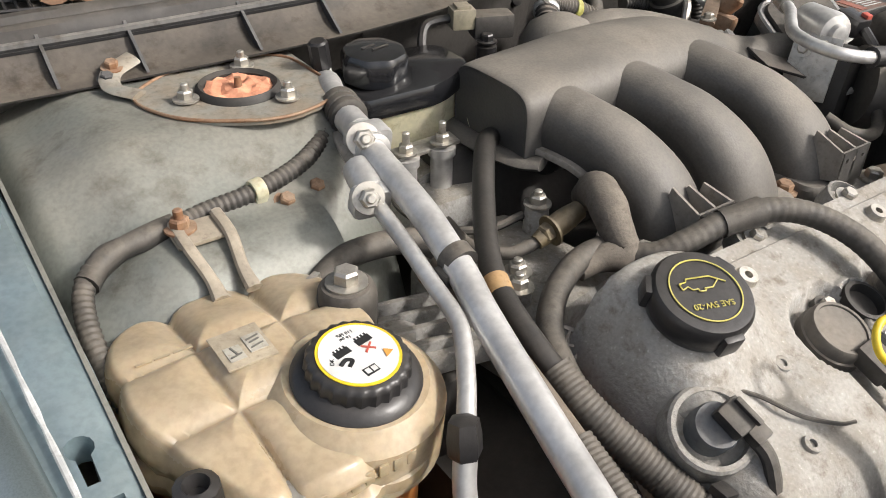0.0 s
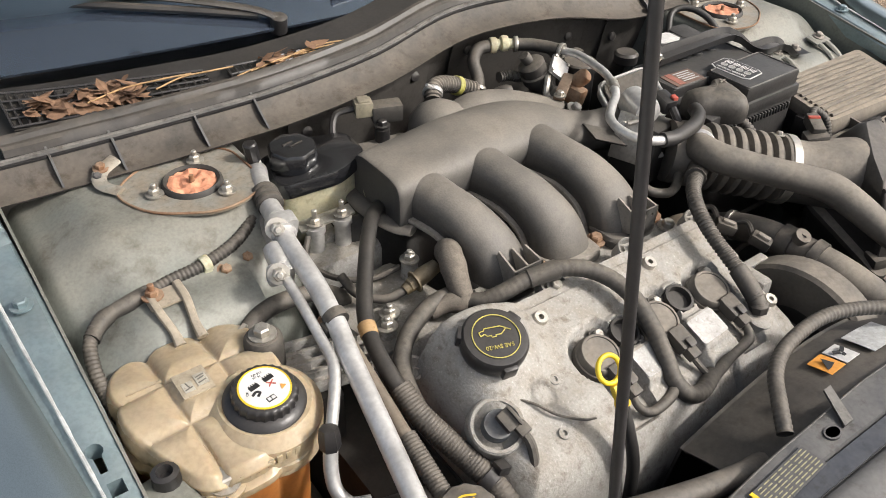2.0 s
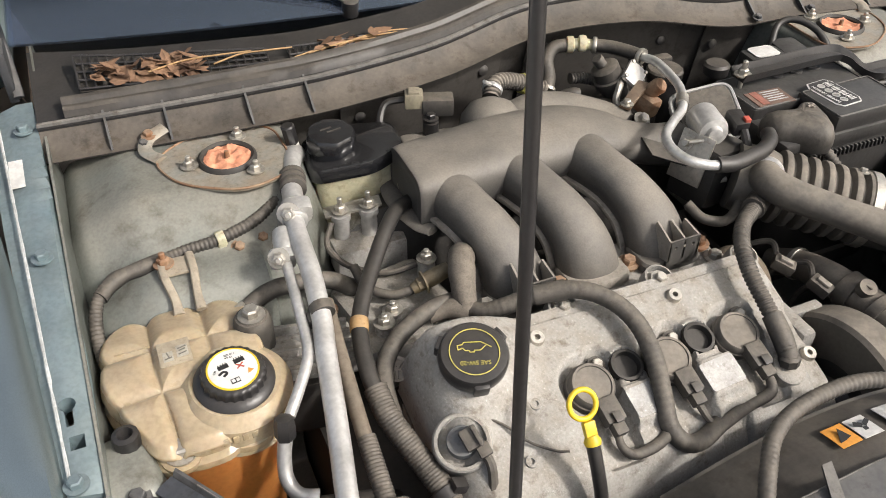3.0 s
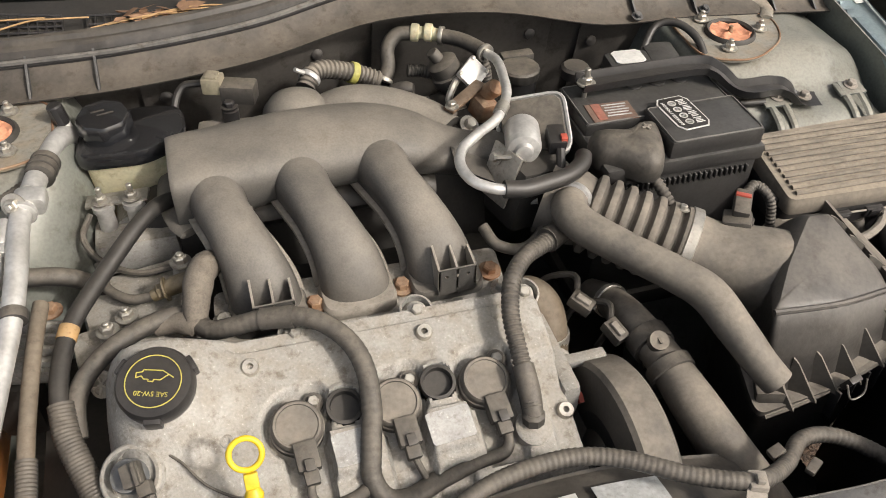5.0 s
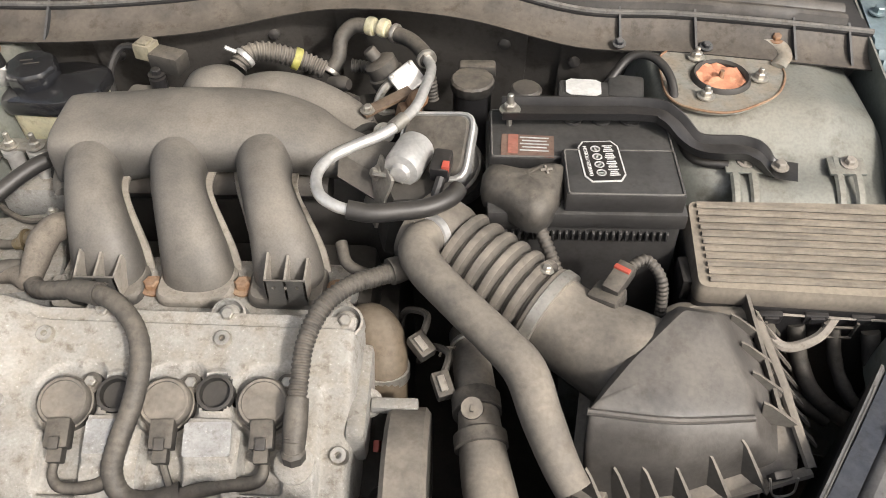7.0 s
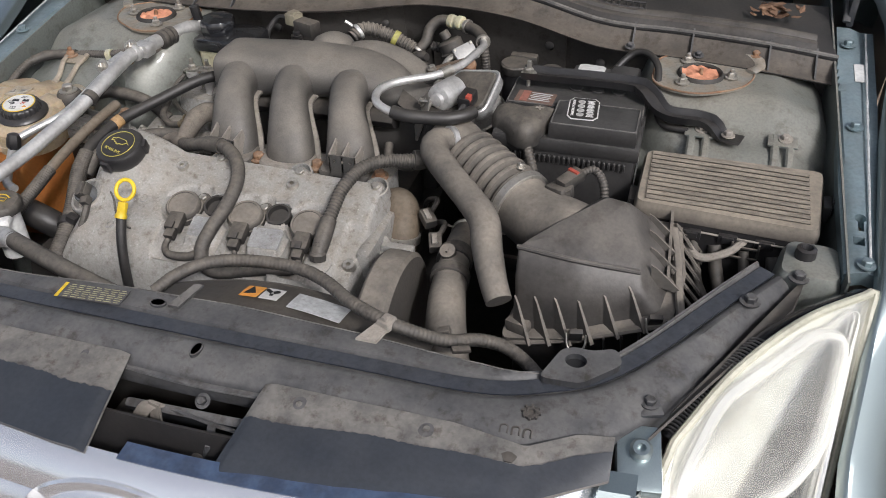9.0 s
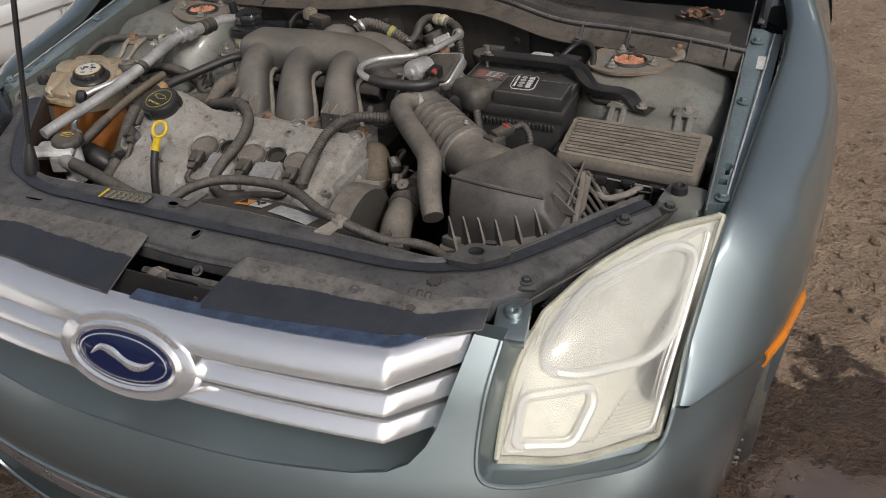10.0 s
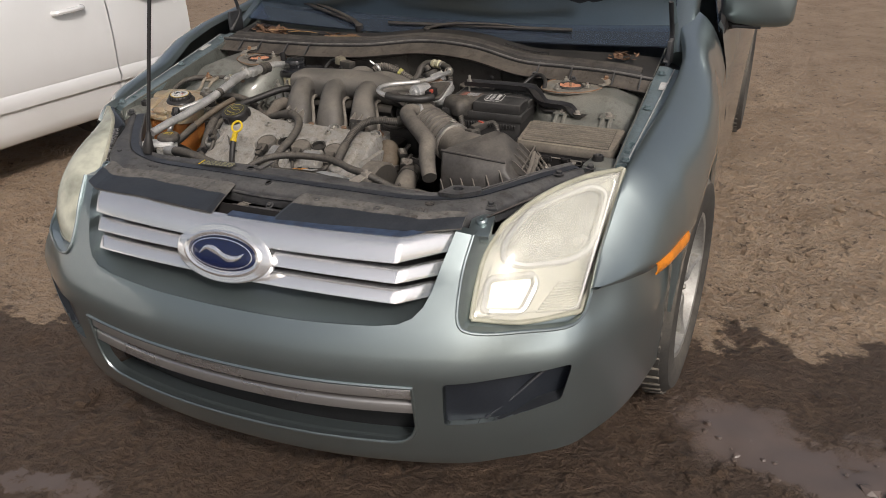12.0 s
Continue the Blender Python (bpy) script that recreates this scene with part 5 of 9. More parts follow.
def build_support():
    sup = spline(SUP, 8)
    def at(u):
        f = u * (len(sup) - 1)
        i = min(int(f), len(sup) - 2)
        return sup[i].lerp(sup[i + 1], f - i)
    def side(u):
        d = (at(min(1, u + 0.01)) - at(max(0, u - 0.01))).normalized()
        return Vector((-d.y, d.x, 0))
    def across(u):
        c, n = at(u), side(u)
        x = abs(c.x - NX)
        r, f = curve1(REAR_W, x), curve1(FRONT_W, x)
        wav = 0.0012 * noise.noise(Vector((c.x * 9, c.y * 9, 3)))
        prof = [(r, -0.045), (r + 0.001, -0.004), (r - 0.003, 0.004), (r * 0.55 + 0.008, 0.005), (0.0145, 0.003), (0.011, -0.004), (-0.011, -0.005), (-0.0145, 0.000), (-0.022, 0.001), (-0.5 * f, 0.0), (-0.8 * f, -0.003), (-f, -0.010), (-f - 0.004, -0.014), (-f - 0.005, -0.045)]
        return [c + n * a + Vector((0, 0, b + wav)) for a, b in prof]
    s = thing("radiator_support", (0, 0.12, 0.70), "grey dusty upper radiator support crossing the bay", "panel")
    part("cover", rings([across(u) for u in np.linspace(0, 1, 130)], close=False), SHROUD, s, sharp=50)
    part("seal_band", grid(lambda u, v: at(u) + side(u) * (0.0105 - 0.021 * v) + Vector((0, 0, -0.0018 + 0.0008 * noise.noise(Vector((u * 40, v * 3, 1))))), 160, 3, 0.002), RUBBED, s, "clean dark band under the hood seal")
    part("rear_edge", tube([across(u)[2] + Vector((0, 0, 0.0004)) for u in np.linspace(0.02, 0.98, 90)], 0.0009, 5, per=1), DUSTSHIELD, s)
    tabline = rounded([(0.372, 0.170), (0.390, 0.222), (0.405, 0.230), (0.424, 0.228), (0.452, 0.240), (0.462, 0.215), (0.42, 0.172)], 0.010)
    tab = part("tab", panel(tabline, lambda a, b: Vector((a, b, 0.7985)), [oval(0.409, 0.207, 0.0125, 0.0115)], 0.008, Vector((0, 0, -0.009))), SHROUD, s)
    # black disc painted as the dark seen through the tab's hole
    part("tab_hole", lathe([(0.013, 0.0), (0.0128, 0.0006), (0.001, 0.0006)], (0.409, 0.207, 0.7900), (0, 0, 1), 18), INK, s)
    for x, y in ((0.66, 0.43), (0.60, 0.365), (-0.69, 0.43)):
        part("support_bolt", hexbolt((x, y, 0.802), (0, 0, 1), 0.008), SHROUD, s)
    # stud clip, hex clip and moulded loops near the lamp
    part("star_clip", join(lathe([(0.0095, 0.0), (0.009, 0.003), (0.005, 0.0035), (0.004, 0.001)], (0.374, 0.124, 0.787), (0, 0, 1), 16), *[box((0.374 + 0.0085 * math.cos(w), 0.124 + 0.0085 * math.sin(w), 0.789), (0.005, 0.003, 0.004), (0, 0, math.degrees(w)), 0.0008) for w in (math.tau * k / 8 for k in range(8))]), BLACK, s)
    part("hex_clip", lathe([(0.009, 0.0), (0.0085, 0.004), (0.004, 0.0045)], (0.363, 0.066, 0.778), (0, -0.2, 1), 6), BLACK, s)
    for k in range(3):
        part("moulded_loop", tube([(0.346 + 0.013 * k, 0.093, 0.782), (0.346 + 0.013 * k, 0.101, 0.785), (0.353 + 0.013 * k, 0.102, 0.785), (0.354 + 0.013 * k, 0.094, 0.782)], 0.0012, 5), BLACK, s)
    # black discs in raised rims, painted as the dark of long slots
    for x, y, z, a, b in ((-0.116, 0.173, 0.7932, 0.0095, 0.006), (-0.029, 0.114, 0.7884, 0.005, 0.010), (-0.36, 0.113, 0.787, 0.016, 0.004)):
        rim = part("slot_rim", rings([[(x + (a + q) * math.cos(w), y + (b + q) * math.sin(w), z + h) for w in (math.tau * i / 18 for i in range(18))] for q, h in ((0.0022, -0.004), (0.0020, 0.0012), (0.0, 0.0014), (-0.0002, -0.002))], caps=False), SHROUD, s)
        part("slot", rings([[(x + a * k * math.cos(w), y + b * k * math.sin(w), z + 0.0008) for w in (math.tau * i / 18 for i in range(18))] for k in (1.0, 0.1)]), INK, rim)
    # body under it
    part("skirt", grid(lambda u, v: across(u)[0] + Vector((0, 0, 0.02 - 0.5 * v)), 40, 6, 0.004), DARK, s)
    # sight shield in two pieces with a broken gap between them
    def shield(x, v):
        fore = 0.030 + 0.020 * smooth01(0.25, 0.45, abs(x)) if x < -0.05 else 0.016
        q = abs(x - NX)
        yr, yf = curve1(SHIELD_REAR, q), curve1(SHIELD_FRONT, q)
        return Vector((x, yr + (yf - fore - yr) * v, 0.7835 - (0.018 if x > -0.05 else 0.015 + 0.006 * smooth01(0.25, 0.45, abs(x))) * v - 0.004 * v * v))
    for x0, x1, g0, g1 in ((NX - 0.465, -0.105, 0.0, 0.024), (0.074, NX + 0.488, -0.012, 0.0)):
        def sheet(u, v, lift=0.0):
            x = x0 + (x1 - x0) * u + (g1 * u + g0 * (1 - u)) * v
            return shield(x, v) + Vector((0, 0, lift + 0.0012 * noise.noise(Vector((x * 14, v * 3, 2))) - (0.004 * smooth01(0.03, 0.0, u if x0 > 0 else 1 - u))))
        sh = part("sight_shield", grid(lambda u, v: sheet(u, v), 60, 12, 0.003), DUSTSHIELD, s, "dusty black plastic sight shield")
        part("covered_strip", grid(lambda u, v: sheet(u, 0.40 + 0.05 * noise.noise(Vector((u * 4, x0, 0))) * (1 - v) + (0.016 * noise.noise(Vector((u * 60, x0, 3))) + 0.012 * noise.noise(Vector((u * 150, x0, 5)))) * (1 - v) + 0.60 * v + 0.004, 0.0044), 260, 8, 0.0012), CLEANSHIELD, sh, "clean blue black strip")
    for x, y in ((-0.157, 0.073), (0.123, 0.071), (-0.30, 0.076), (0.27, 0.076)):
        part("shield_clip", lathe([(0.0105, 0), (0.010, 0.003), (0.004, 0.004), (0.0035, 0.002)], (x, y, 0.7805), (0, -0.2, 1), 16), SHROUD, s)
    # corner pieces beside the headlights
    for sgn in (1, -1):
        cx = NX if sgn < 0 else 0
        part("corner_cover", grid(lambda u, v: Vector((sgn * (0.502 + 0.15 * v + 0.020 * u) + cx, 0.135 + 0.05 * u + 0.26 * v - 0.03 * (1 - u) * v, 0.770 + 0.028 * v - 0.004 * math.sin(math.pi * u))), 8, 14, 0.003), BLACK, s)
        part("bumper_tab", join(box((sgn * 0.494 + cx, 0.122, 0.750), (0.050, 0.078, 0.022), (16, 0, sgn * 8), 0.007), lathe([(0.0125, 0.0), (0.0125, 0.012), (0.009, 0.016), (0.005, 0.016), (0.005, 0.008)], (sgn * 0.495 + cx, 0.126, 0.758), (0, -0.3, 1), 20)), PAINT, s)
        part("lug", join(box((sgn * 0.497 + cx, 0.178, 0.779), (0.026, 0.03, 0.006), (6, 0, sgn * 20), 0.002), hexbolt((sgn * 0.497 + cx, 0.178, 0.783), (0, 0, 1), 0.0065)), SHROUD, s)
    # latch and folded plates seen in the gap
    lat = part("latch", box((-0.010, 0.066, 0.722), (0.17, 0.012, 0.060), (28, 0, 2), 0.004), SHROUD, s, "dusty hood latch")
    ribbon = lambda pts, w: rings([[Vector(p) + Vector((dx, dy, 0)) for dx, dy in ((-w, 0.001), (w, -0.003), (w, 0.001), (-w, 0.004))] for p in spline(pts, 4)])
    part("latch_plate", ribbon([(-0.078, 0.020, 0.700), (-0.072, 0.026, 0.730), (-0.060, 0.040, 0.756), (-0.046, 0.046, 0.760)], 0.010), DUCT, lat)
    part("latch_plate", ribbon([(-0.050, 0.044, 0.762), (-0.042, 0.030, 0.738), (-0.034, 0.010, 0.712), (-0.030, -0.002, 0.700)], 0.008), DUCT, lat)
    part("latch_plate", ribbon([(-0.030, 0.050, 0.748), (-0.010, 0.046, 0.752), (0.020, 0.044, 0.748), (0.050, 0.046, 0.742)], 0.006), SHROUD, lat)
    part("latch_hook", tube([(-0.022, 0.012, 0.716), (-0.018, 0.020, 0.734), (-0.004, 0.022, 0.742), (0.012, 0.018, 0.740), (0.020, 0.008, 0.728), (0.010, -0.002, 0.712)], [0.006, 0.009, 0.009, 0.008, 0.008, 0.005], 10, flat=0.4), DUCT, lat)
    part("latch_lever", box((0.024, 0.026, 0.730), (0.010, 0.034, 0.040), (0, 18, 24), 0.002), SHROUD, lat)
    part("latch_rivet", hexbolt((-0.004, 0.072, 0.750), (0, -0.6, 0.8), 0.006), SHROUD, lat)
    part("gap_panel", grid(lambda u, v: Vector((-0.14 + 0.24 * u, 0.095 - 0.115 * v, 0.690 + 0.006 * math.sin(9 * u) * v)), 12, 4, 0.003), DARK, s)
    part("gap_ledge", tube([(-0.12, 0.086, 0.768), (-0.02, 0.082, 0.766), (0.09, 0.084, 0.768)], 0.006, 8, flat=0.6), SHROUD, s)
    # label with yellow edge
    lm = Matrix.Translation((-0.203, 0.1635, 0.7958)) @ pose(0, 0, 0, 0, 0, 4)
    lab = part("label", moved(box((0, 0, 0), (0.088, 0.028, 0.0008), bev=0), lm), material("dark printed label", (0.045, 0.046, 0.05), 0.45, dust=0.35, scale=40, dusttone=(0.2, 0.19, 0.175)), s, "worn dark label with pale print")
    part("label_edge", moved(box((-0.0455, 0, 0.0004), (0.0045, 0.028, 0.0012), bev=0), lm), YELLOW, lab, "yellow label edge")
    pale = material("faded label print", (0.42, 0.40, 0.22), 0.5, dust=0.3, scale=60, bump=0.0)
    for k in range(7):
        part("label_print", moved(join(*[box((-0.034 + 0.0118 * q, 0.0115 - 0.0038 * k, 0.0006), (0.0085 + 0.0022 * ((q * 7 + k * 5) % 3 - 1), 0.0011, 0.0005), bev=0) for q in range(7)]), lm), pale, lab)
    # folded tabs at the rear edge that carry the loom
    part("loom_tab", rings([[(0.150, 0.176, 0.793), (0.176, 0.176, 0.793), (0.190, 0.206, 0.802), (0.172, 0.208, 0.802)], [(0.150, 0.176, 0.797), (0.176, 0.176, 0.797), (0.190, 0.206, 0.806), (0.172, 0.208, 0.806)]]), SEAM, s, "pale worn tab")
    part("rear_fold", rings([[(-0.10, 0.170, 0.792), (-0.085, 0.170, 0.792), (-0.070, 0.209, 0.801), (-0.082, 0.209, 0.801)], [(-0.10, 0.170, 0.796), (-0.085, 0.170, 0.796), (-0.070, 0.209, 0.804), (-0.082, 0.209, 0.804)]]), DUSTSHIELD, s)
    return at


build_support()

# ---- the engine ----


def cover_z(x, y):
    return 0.801 + 0.38 * (y - 0.469) - 0.02 * (x + 0.2525)


COVER_N = Vector((0.02, -0.38, 1)).normalized()
COILS = ((-0.218, 0.406), (-0.115, 0.408), (-0.016, 0.411))
WELLS = ((-0.167, 0.412), (-0.066, 0.416))
engine = thing("engine", (-0.15, 0.45, 0.30), "dusty transverse engine block with a cast aluminium valve cover", "engine")


def well_mask(x, y):
    m = 0.0
    for cx, cy in COILS:
        r = math.hypot(x - cx, y - cy)
        m = max(m, smooth01(0.036, 0.031, r))
        lx = abs(x - (cx + 0.004))
        if y < cy:
            m = max(m, smooth01(0.024, 0.019, lx) * smooth01(cy - 0.085, cy - 0.078, y))
        ear = math.hypot(x - cx - 0.021, y - cy - 0.022)
        m = max(m, smooth01(0.017, 0.013, ear))
    return m


def build_valve_cover():
    X0, X1, Y0, Y1 = -0.405, 0.080, 0.30, 0.511
    NU, NV = 176, 80

    def f(u, v):
        x, y = X0 + (X1 - X0) * u, Y0 + (Y1 - Y0) * v
        z = cover_z(x, y)
        # swelling under the filler neck
        d = math.hypot((x + 0.345) / 0.085, (y - 0.462) / 0.075)
        z += 0.026 * smooth01(1.15, 0.35, d)
        # step along the back edge
        z -= 0.004 * smooth01(0.484, 0.488, y) * smooth01(-0.28, -0.26, x)
        # lowered right end
        z -= 0.010 * smooth01(0.04, 0.046, x) * smooth01(0.43, 0.42, y)
        # coil wells and plug holes
        z -= 0.014 * well_mask(x, y)
        for cx, cy in WELLS:
            z -= 0.045 * smooth01(0.0185, 0.0160, math.hypot(x - cx, y - cy))
            z += 0.003 * smooth01(0.0245, 0.0225, math.hypot(x - cx, y - cy))
        # raised pads
        for cx, w in ((-0.166, 0.024), (-0.066, 0.026)):
            z += 0.009 * smooth01(w, w - 0.003, abs(x - cx)) * smooth01(0.022, 0.019, abs(y - 0.368))
        # scallops along the front lower edge
        for cx in (-0.07,):
            z -= 0.02 * smooth01(0.022, 0.018, math.hypot(x - cx, y - 0.318))
        # rolled-off rim
        e = min((x - X0) / 0.05, (X1 - x) / 0.014, (y - Y0) / 0.045, (Y1 - y) / 0.012)
        e = max(0.0, min(1.0, e))
        z -= 0.075 * (1 - math.sqrt(max(0.0, 1 - (1 - e) ** 2)))
        # corner roundness on the left
        q = math.hypot(max(0.0, -0.33 - x) / 0.075, max(0.0, 0.36 - y) / 0.06)
        z -= 0.03 * max(0.0, q - 0.55) ** 1.5
        return Vector((x, y, z))

    vc = part("valve_cover", grid(f, NU, NV), ALU, engine, "stained cast aluminium valve cover", sharp=55)
    part("cover_skirt", rings([[(X0 + 0.004, Y0 + 0.004, z), (X1 - 0.004, Y0 + 0.004, z), (X1 - 0.004, Y1 - 0.004, z + 0.05), (X0 + 0.004, Y1 - 0.004, z + 0.05)] for z in (0.55, 0.668)]), ALU, vc)
    for x, y in ((-0.2525, 0.469), (-0.066, 0.470), (0.063, 0.366)):
        part("boss", lathe([(0.0105, -0.004), (0.009, 0.004), (0.008, 0.006), (0.0035, 0.006), (0.0035, 0.0), (0.001, 0.0)], (x, y, cover_z(x, y) - (0.010 if x > 0 else 0)), COVER_N, 20), STEEL, vc)
    # near-black cups paint in the shade of the deep wells
    for x, y in WELLS:
        part("plug_well", lathe([(0.0195, -0.004), (0.0190, 0.004), (0.0155, 0.0045), (0.0145, -0.002), (0.0142, -0.036), (0.001, -0.036)], (x, y, cover_z(x, y)), COVER_N, 28), DARK, vc)
    for x, y in ((-0.287, 0.403), (-0.318, 0.351)):
        part("boss_hole", lathe([(0.0075, -0.003), (0.0065, 0.002), (0.0032, 0.002), (0.0032, -0.004), (0.001, -0.004)], (x, y, cover_z(x, y) + 0.001), COVER_N, 18), ALU, vc)
    for x, y in ((-0.066, 0.500), (-0.20, 0.500), (0.060, 0.497)):
        part("cover_bolt", hexbolt((x, y, cover_z(x, y) - 0.008), COVER_N, 0.007), STEEL, vc)
        part("bolt_cup", lathe([(0.020, -0.02), (0.019, 0.0), (0.0165, 0.001), (0.015, -0.010)], (x, y, cover_z(x, y) - 0.006), COVER_N, 20), ALU, vc)
    for x, w in ((-0.166, 0.043), (-0.066, 0.047)):
        part("bare_pad", moved(rings([[(a, c, z) for a, c in rounded([(-w / 2, -0.017), (w / 2, -0.017), (w / 2, 0.017), (-w / 2, 0.017)], 0.004)] for z in (-0.002, 0.001)]), aim((x, 0.368, cover_z(x, 0.368) + 0.009), COVER_N)), BAREALU, vc, "scuffed bare aluminium pad")
    for x, y in WELLS:
        part("well_floor", lathe([(0.0138, 0.0), (0.001, 0.001)], (x, y, cover_z(x, y) - 0.022), COVER_N, 24), RUST, vc, "rusty well floor")
    # tag moulded on the left flank
    tag = part("end_tag", lathe([(0.0135, 0.0), (0.0145, 0.002), (0.0145, 0.005), (0.0115, 0.006), (0.011, 0.003)], (-0.402, 0.512, 0.773), (-0.5, -0.5, 0.7), 20), SEAM, vc)
    tm = aim((-0.402, 0.512, 0.773), (-0.5, -0.5, 0.7))
    for q in range(5):
        part("tag_web", moved(box((0.006, 0, 0.004), (0.012, 0.0022, 0.004), bev=0.0006), tm @ pose(0, 0, 0, 0, 0, 72 * q)), SEAM, tag)


def build_coils():
    for k, (cx, cy) in enumerate(COILS):
        z = cover_z(cx, cy) - 0.010
        c = thing("ignition_coil", (cx, cy, z - 0.002), "dusty black ignition coil bolted into the valve cover", "ignition coil", "ignition coils")
        n = COVER_N
        part("coil_head", lathe([(0.028, -0.004), (0.028, 0.006), (0.0265, 0.007), (0.026, 0.015), (0.024, 0.0175), (0.0215, 0.0175), (0.021, 0.016), (0.004, 0.0165)], (cx, cy, z), n, 36), DUCT, c)
        e = Vector((cx + 0.021, cy + 0.021, z + 0.010))
        part("ear", join(tube([(cx, cy, z + 0.006), e - Vector((0, 0, 0.003))], [0.018, 0.010], 10, flat=0.4), lathe([(0.011, -0.005), (0.0105, 0.002)], e, n, 16)), RUBBER, c)
        part("bolt", hexbolt(e, n, 0.0062), STEEL, c)
        conn = part("connector", join(box((cx + 0.004, cy - 0.036, z + 0.002), (0.024, 0.030, 0.016), (21, 0, 3), 0.003), box((cx + 0.005, cy - 0.055, z - 0.006), (0.015, 0.016, 0.013), (21, 0, 3), 0.002)), RUBBER, c)
        part("clip", box((cx + 0.005, cy - 0.05, z + 0.008), (0.010, 0.012, 0.004), (21, 0, 3), 0.001), BLACK, conn)


def text_obj(s, size, mat, m, parent, name="lettering"):
    cu = bpy.data.curves.new(name, "FONT")
    cu.body, cu.size, cu.extrude, cu.align_x, cu.align_y = s, size, 0.0003, "CENTER", "CENTER"
    tmp = bpy.data.objects.new(name, cu)
    scene.collection.objects.link(tmp)
    bpy.context.view_layer.update()
    me = bpy.data.meshes.new_from_object(tmp)
    bpy.data.objects.remove(tmp)
    bpy.data.curves.remove(cu)
    me.materials.clear()
    me.materials.append(mat)
    bm = bmesh.new()
    bm.from_mesh(me)
    bmesh.ops.transform(bm, matrix=m, verts=bm.verts)
    bpy.data.meshes.remove(me)
    return part(name, bm, mat, parent)


def build_oil_cap():
    a = Vector((-0.341, 0.450, 0.822))
    ax = Vector((-0.05, -0.30, 0.95)).normalized()
    oc = thing("oil_filler_cap", a, "black oil filler cap with yellow markings on the valve cover", "oil cap")
    part("cap", lathe([(0.030, -0.010), (0.036, -0.002), (0.0375, 0.004), (0.0375, 0.016), (0.035, 0.020), (0.032, 0.0205), (0.002, 0.0205)], a, ax, 72), CLEANBLACK, oc)
    for q in range(3):
        w = math.tau * q / 3 + 0.5
        part("grip_lug", moved(box((0.037 * math.cos(w), 0.037 * math.sin(w), 0.008), (0.009, 0.017, 0.018), (0, 0, math.degrees(w)), 0.003), aim(a, ax)), CLEANBLACK, oc)
    base = aim(a + ax * 0.0212, ax) @ pose(0, 0, 0, 0, 0, -8)
    ym = material("faded yellow print", (0.60, 0.52, 0.10), 0.5, dust=0.2, scale=60, bump=0.0)
    ring = rings([[(r * math.cos(w), r * math.sin(w), z) for w in (math.tau * i / 56 for i in range(56))] for r, z in ((0.0268, 0), (0.0268, 0.0006), (0.0258, 0.0006), (0.0258, 0))], caps=False)
    part("print_ring", moved(ring, base), ym, oc)
    can = [(-0.0185, 0.0065), (-0.0135, 0.0035), (-0.0065, 0.0095), (0.0, 0.0095), (0.0, 0.0115), (0.005, 0.0115), (0.005, 0.0095), (0.0095, 0.0095), (0.012, 0.0065), (0.017, 0.0085), (0.0175, 0.0035), (0.012, 0.0025), (0.0105, 0.0), (-0.0075, 0.0), (-0.0135, 0.0035)]
    part("print_can", moved(join(*[tube([(*p, 0.0003), (*q, 0.0003)], 0.0006, 5, per=1) for p, q in zip(can, can[1:])]), base @ pose(0, 0.011, 0, 0, 0, 180)), ym, oc)
    text_obj("SAE 5W-20", 0.0068, ym, base @ pose(0, -0.0125, 0.0002, 0, 0, 180), oc)


def build_dipstick():
    d = thing("dipstick", (-0.268, 0.335, 0.70), "yellow ring-handled dipstick in a black tube", "dipstick")
    c = Vector((-0.269, 0.347, 0.830))
    tor = [[c + Vector(((0.0148 + 0.0029 * math.cos(b)) * math.cos(w), -0.0029 * math.sin(b) * 0.78 + 0.62 * (0.0148 + 0.0029 * math.cos(b)) * math.sin(w), 0.78 * (0.0148 + 0.0029 * math.cos(b)) * math.sin(w) + 0.0029 * math.sin(b) * 0.62)) for b in (math.tau * j / 10 for j in range(10))] for w in (math.tau * i / 32 for i in range(33))]
    h = part("handle", rings(tor, caps=False), YELLOW, d)
    part("neck", join(box(c + Vector((0.001, -0.016, -0.020)), (0.013, 0.008, 0.016), (-38, 0, 0), 0.002), lathe([(0.0085, 0), (0.009, 0.004), (0.006, 0.010)], c + Vector((0.001, -0.026, -0.033)), (0, 0.6, 0.8), 16)), YELLOW, h)
    part("tube", tube([c + Vector((0.001, -0.024, -0.031)), c + Vector((0.003, -0.040, -0.065)), c + Vector((0.006, -0.052, -0.11)), c + Vector((0.006, -0.058, -0.19))], 0.0072, 12), CLEANRUBBER, d)


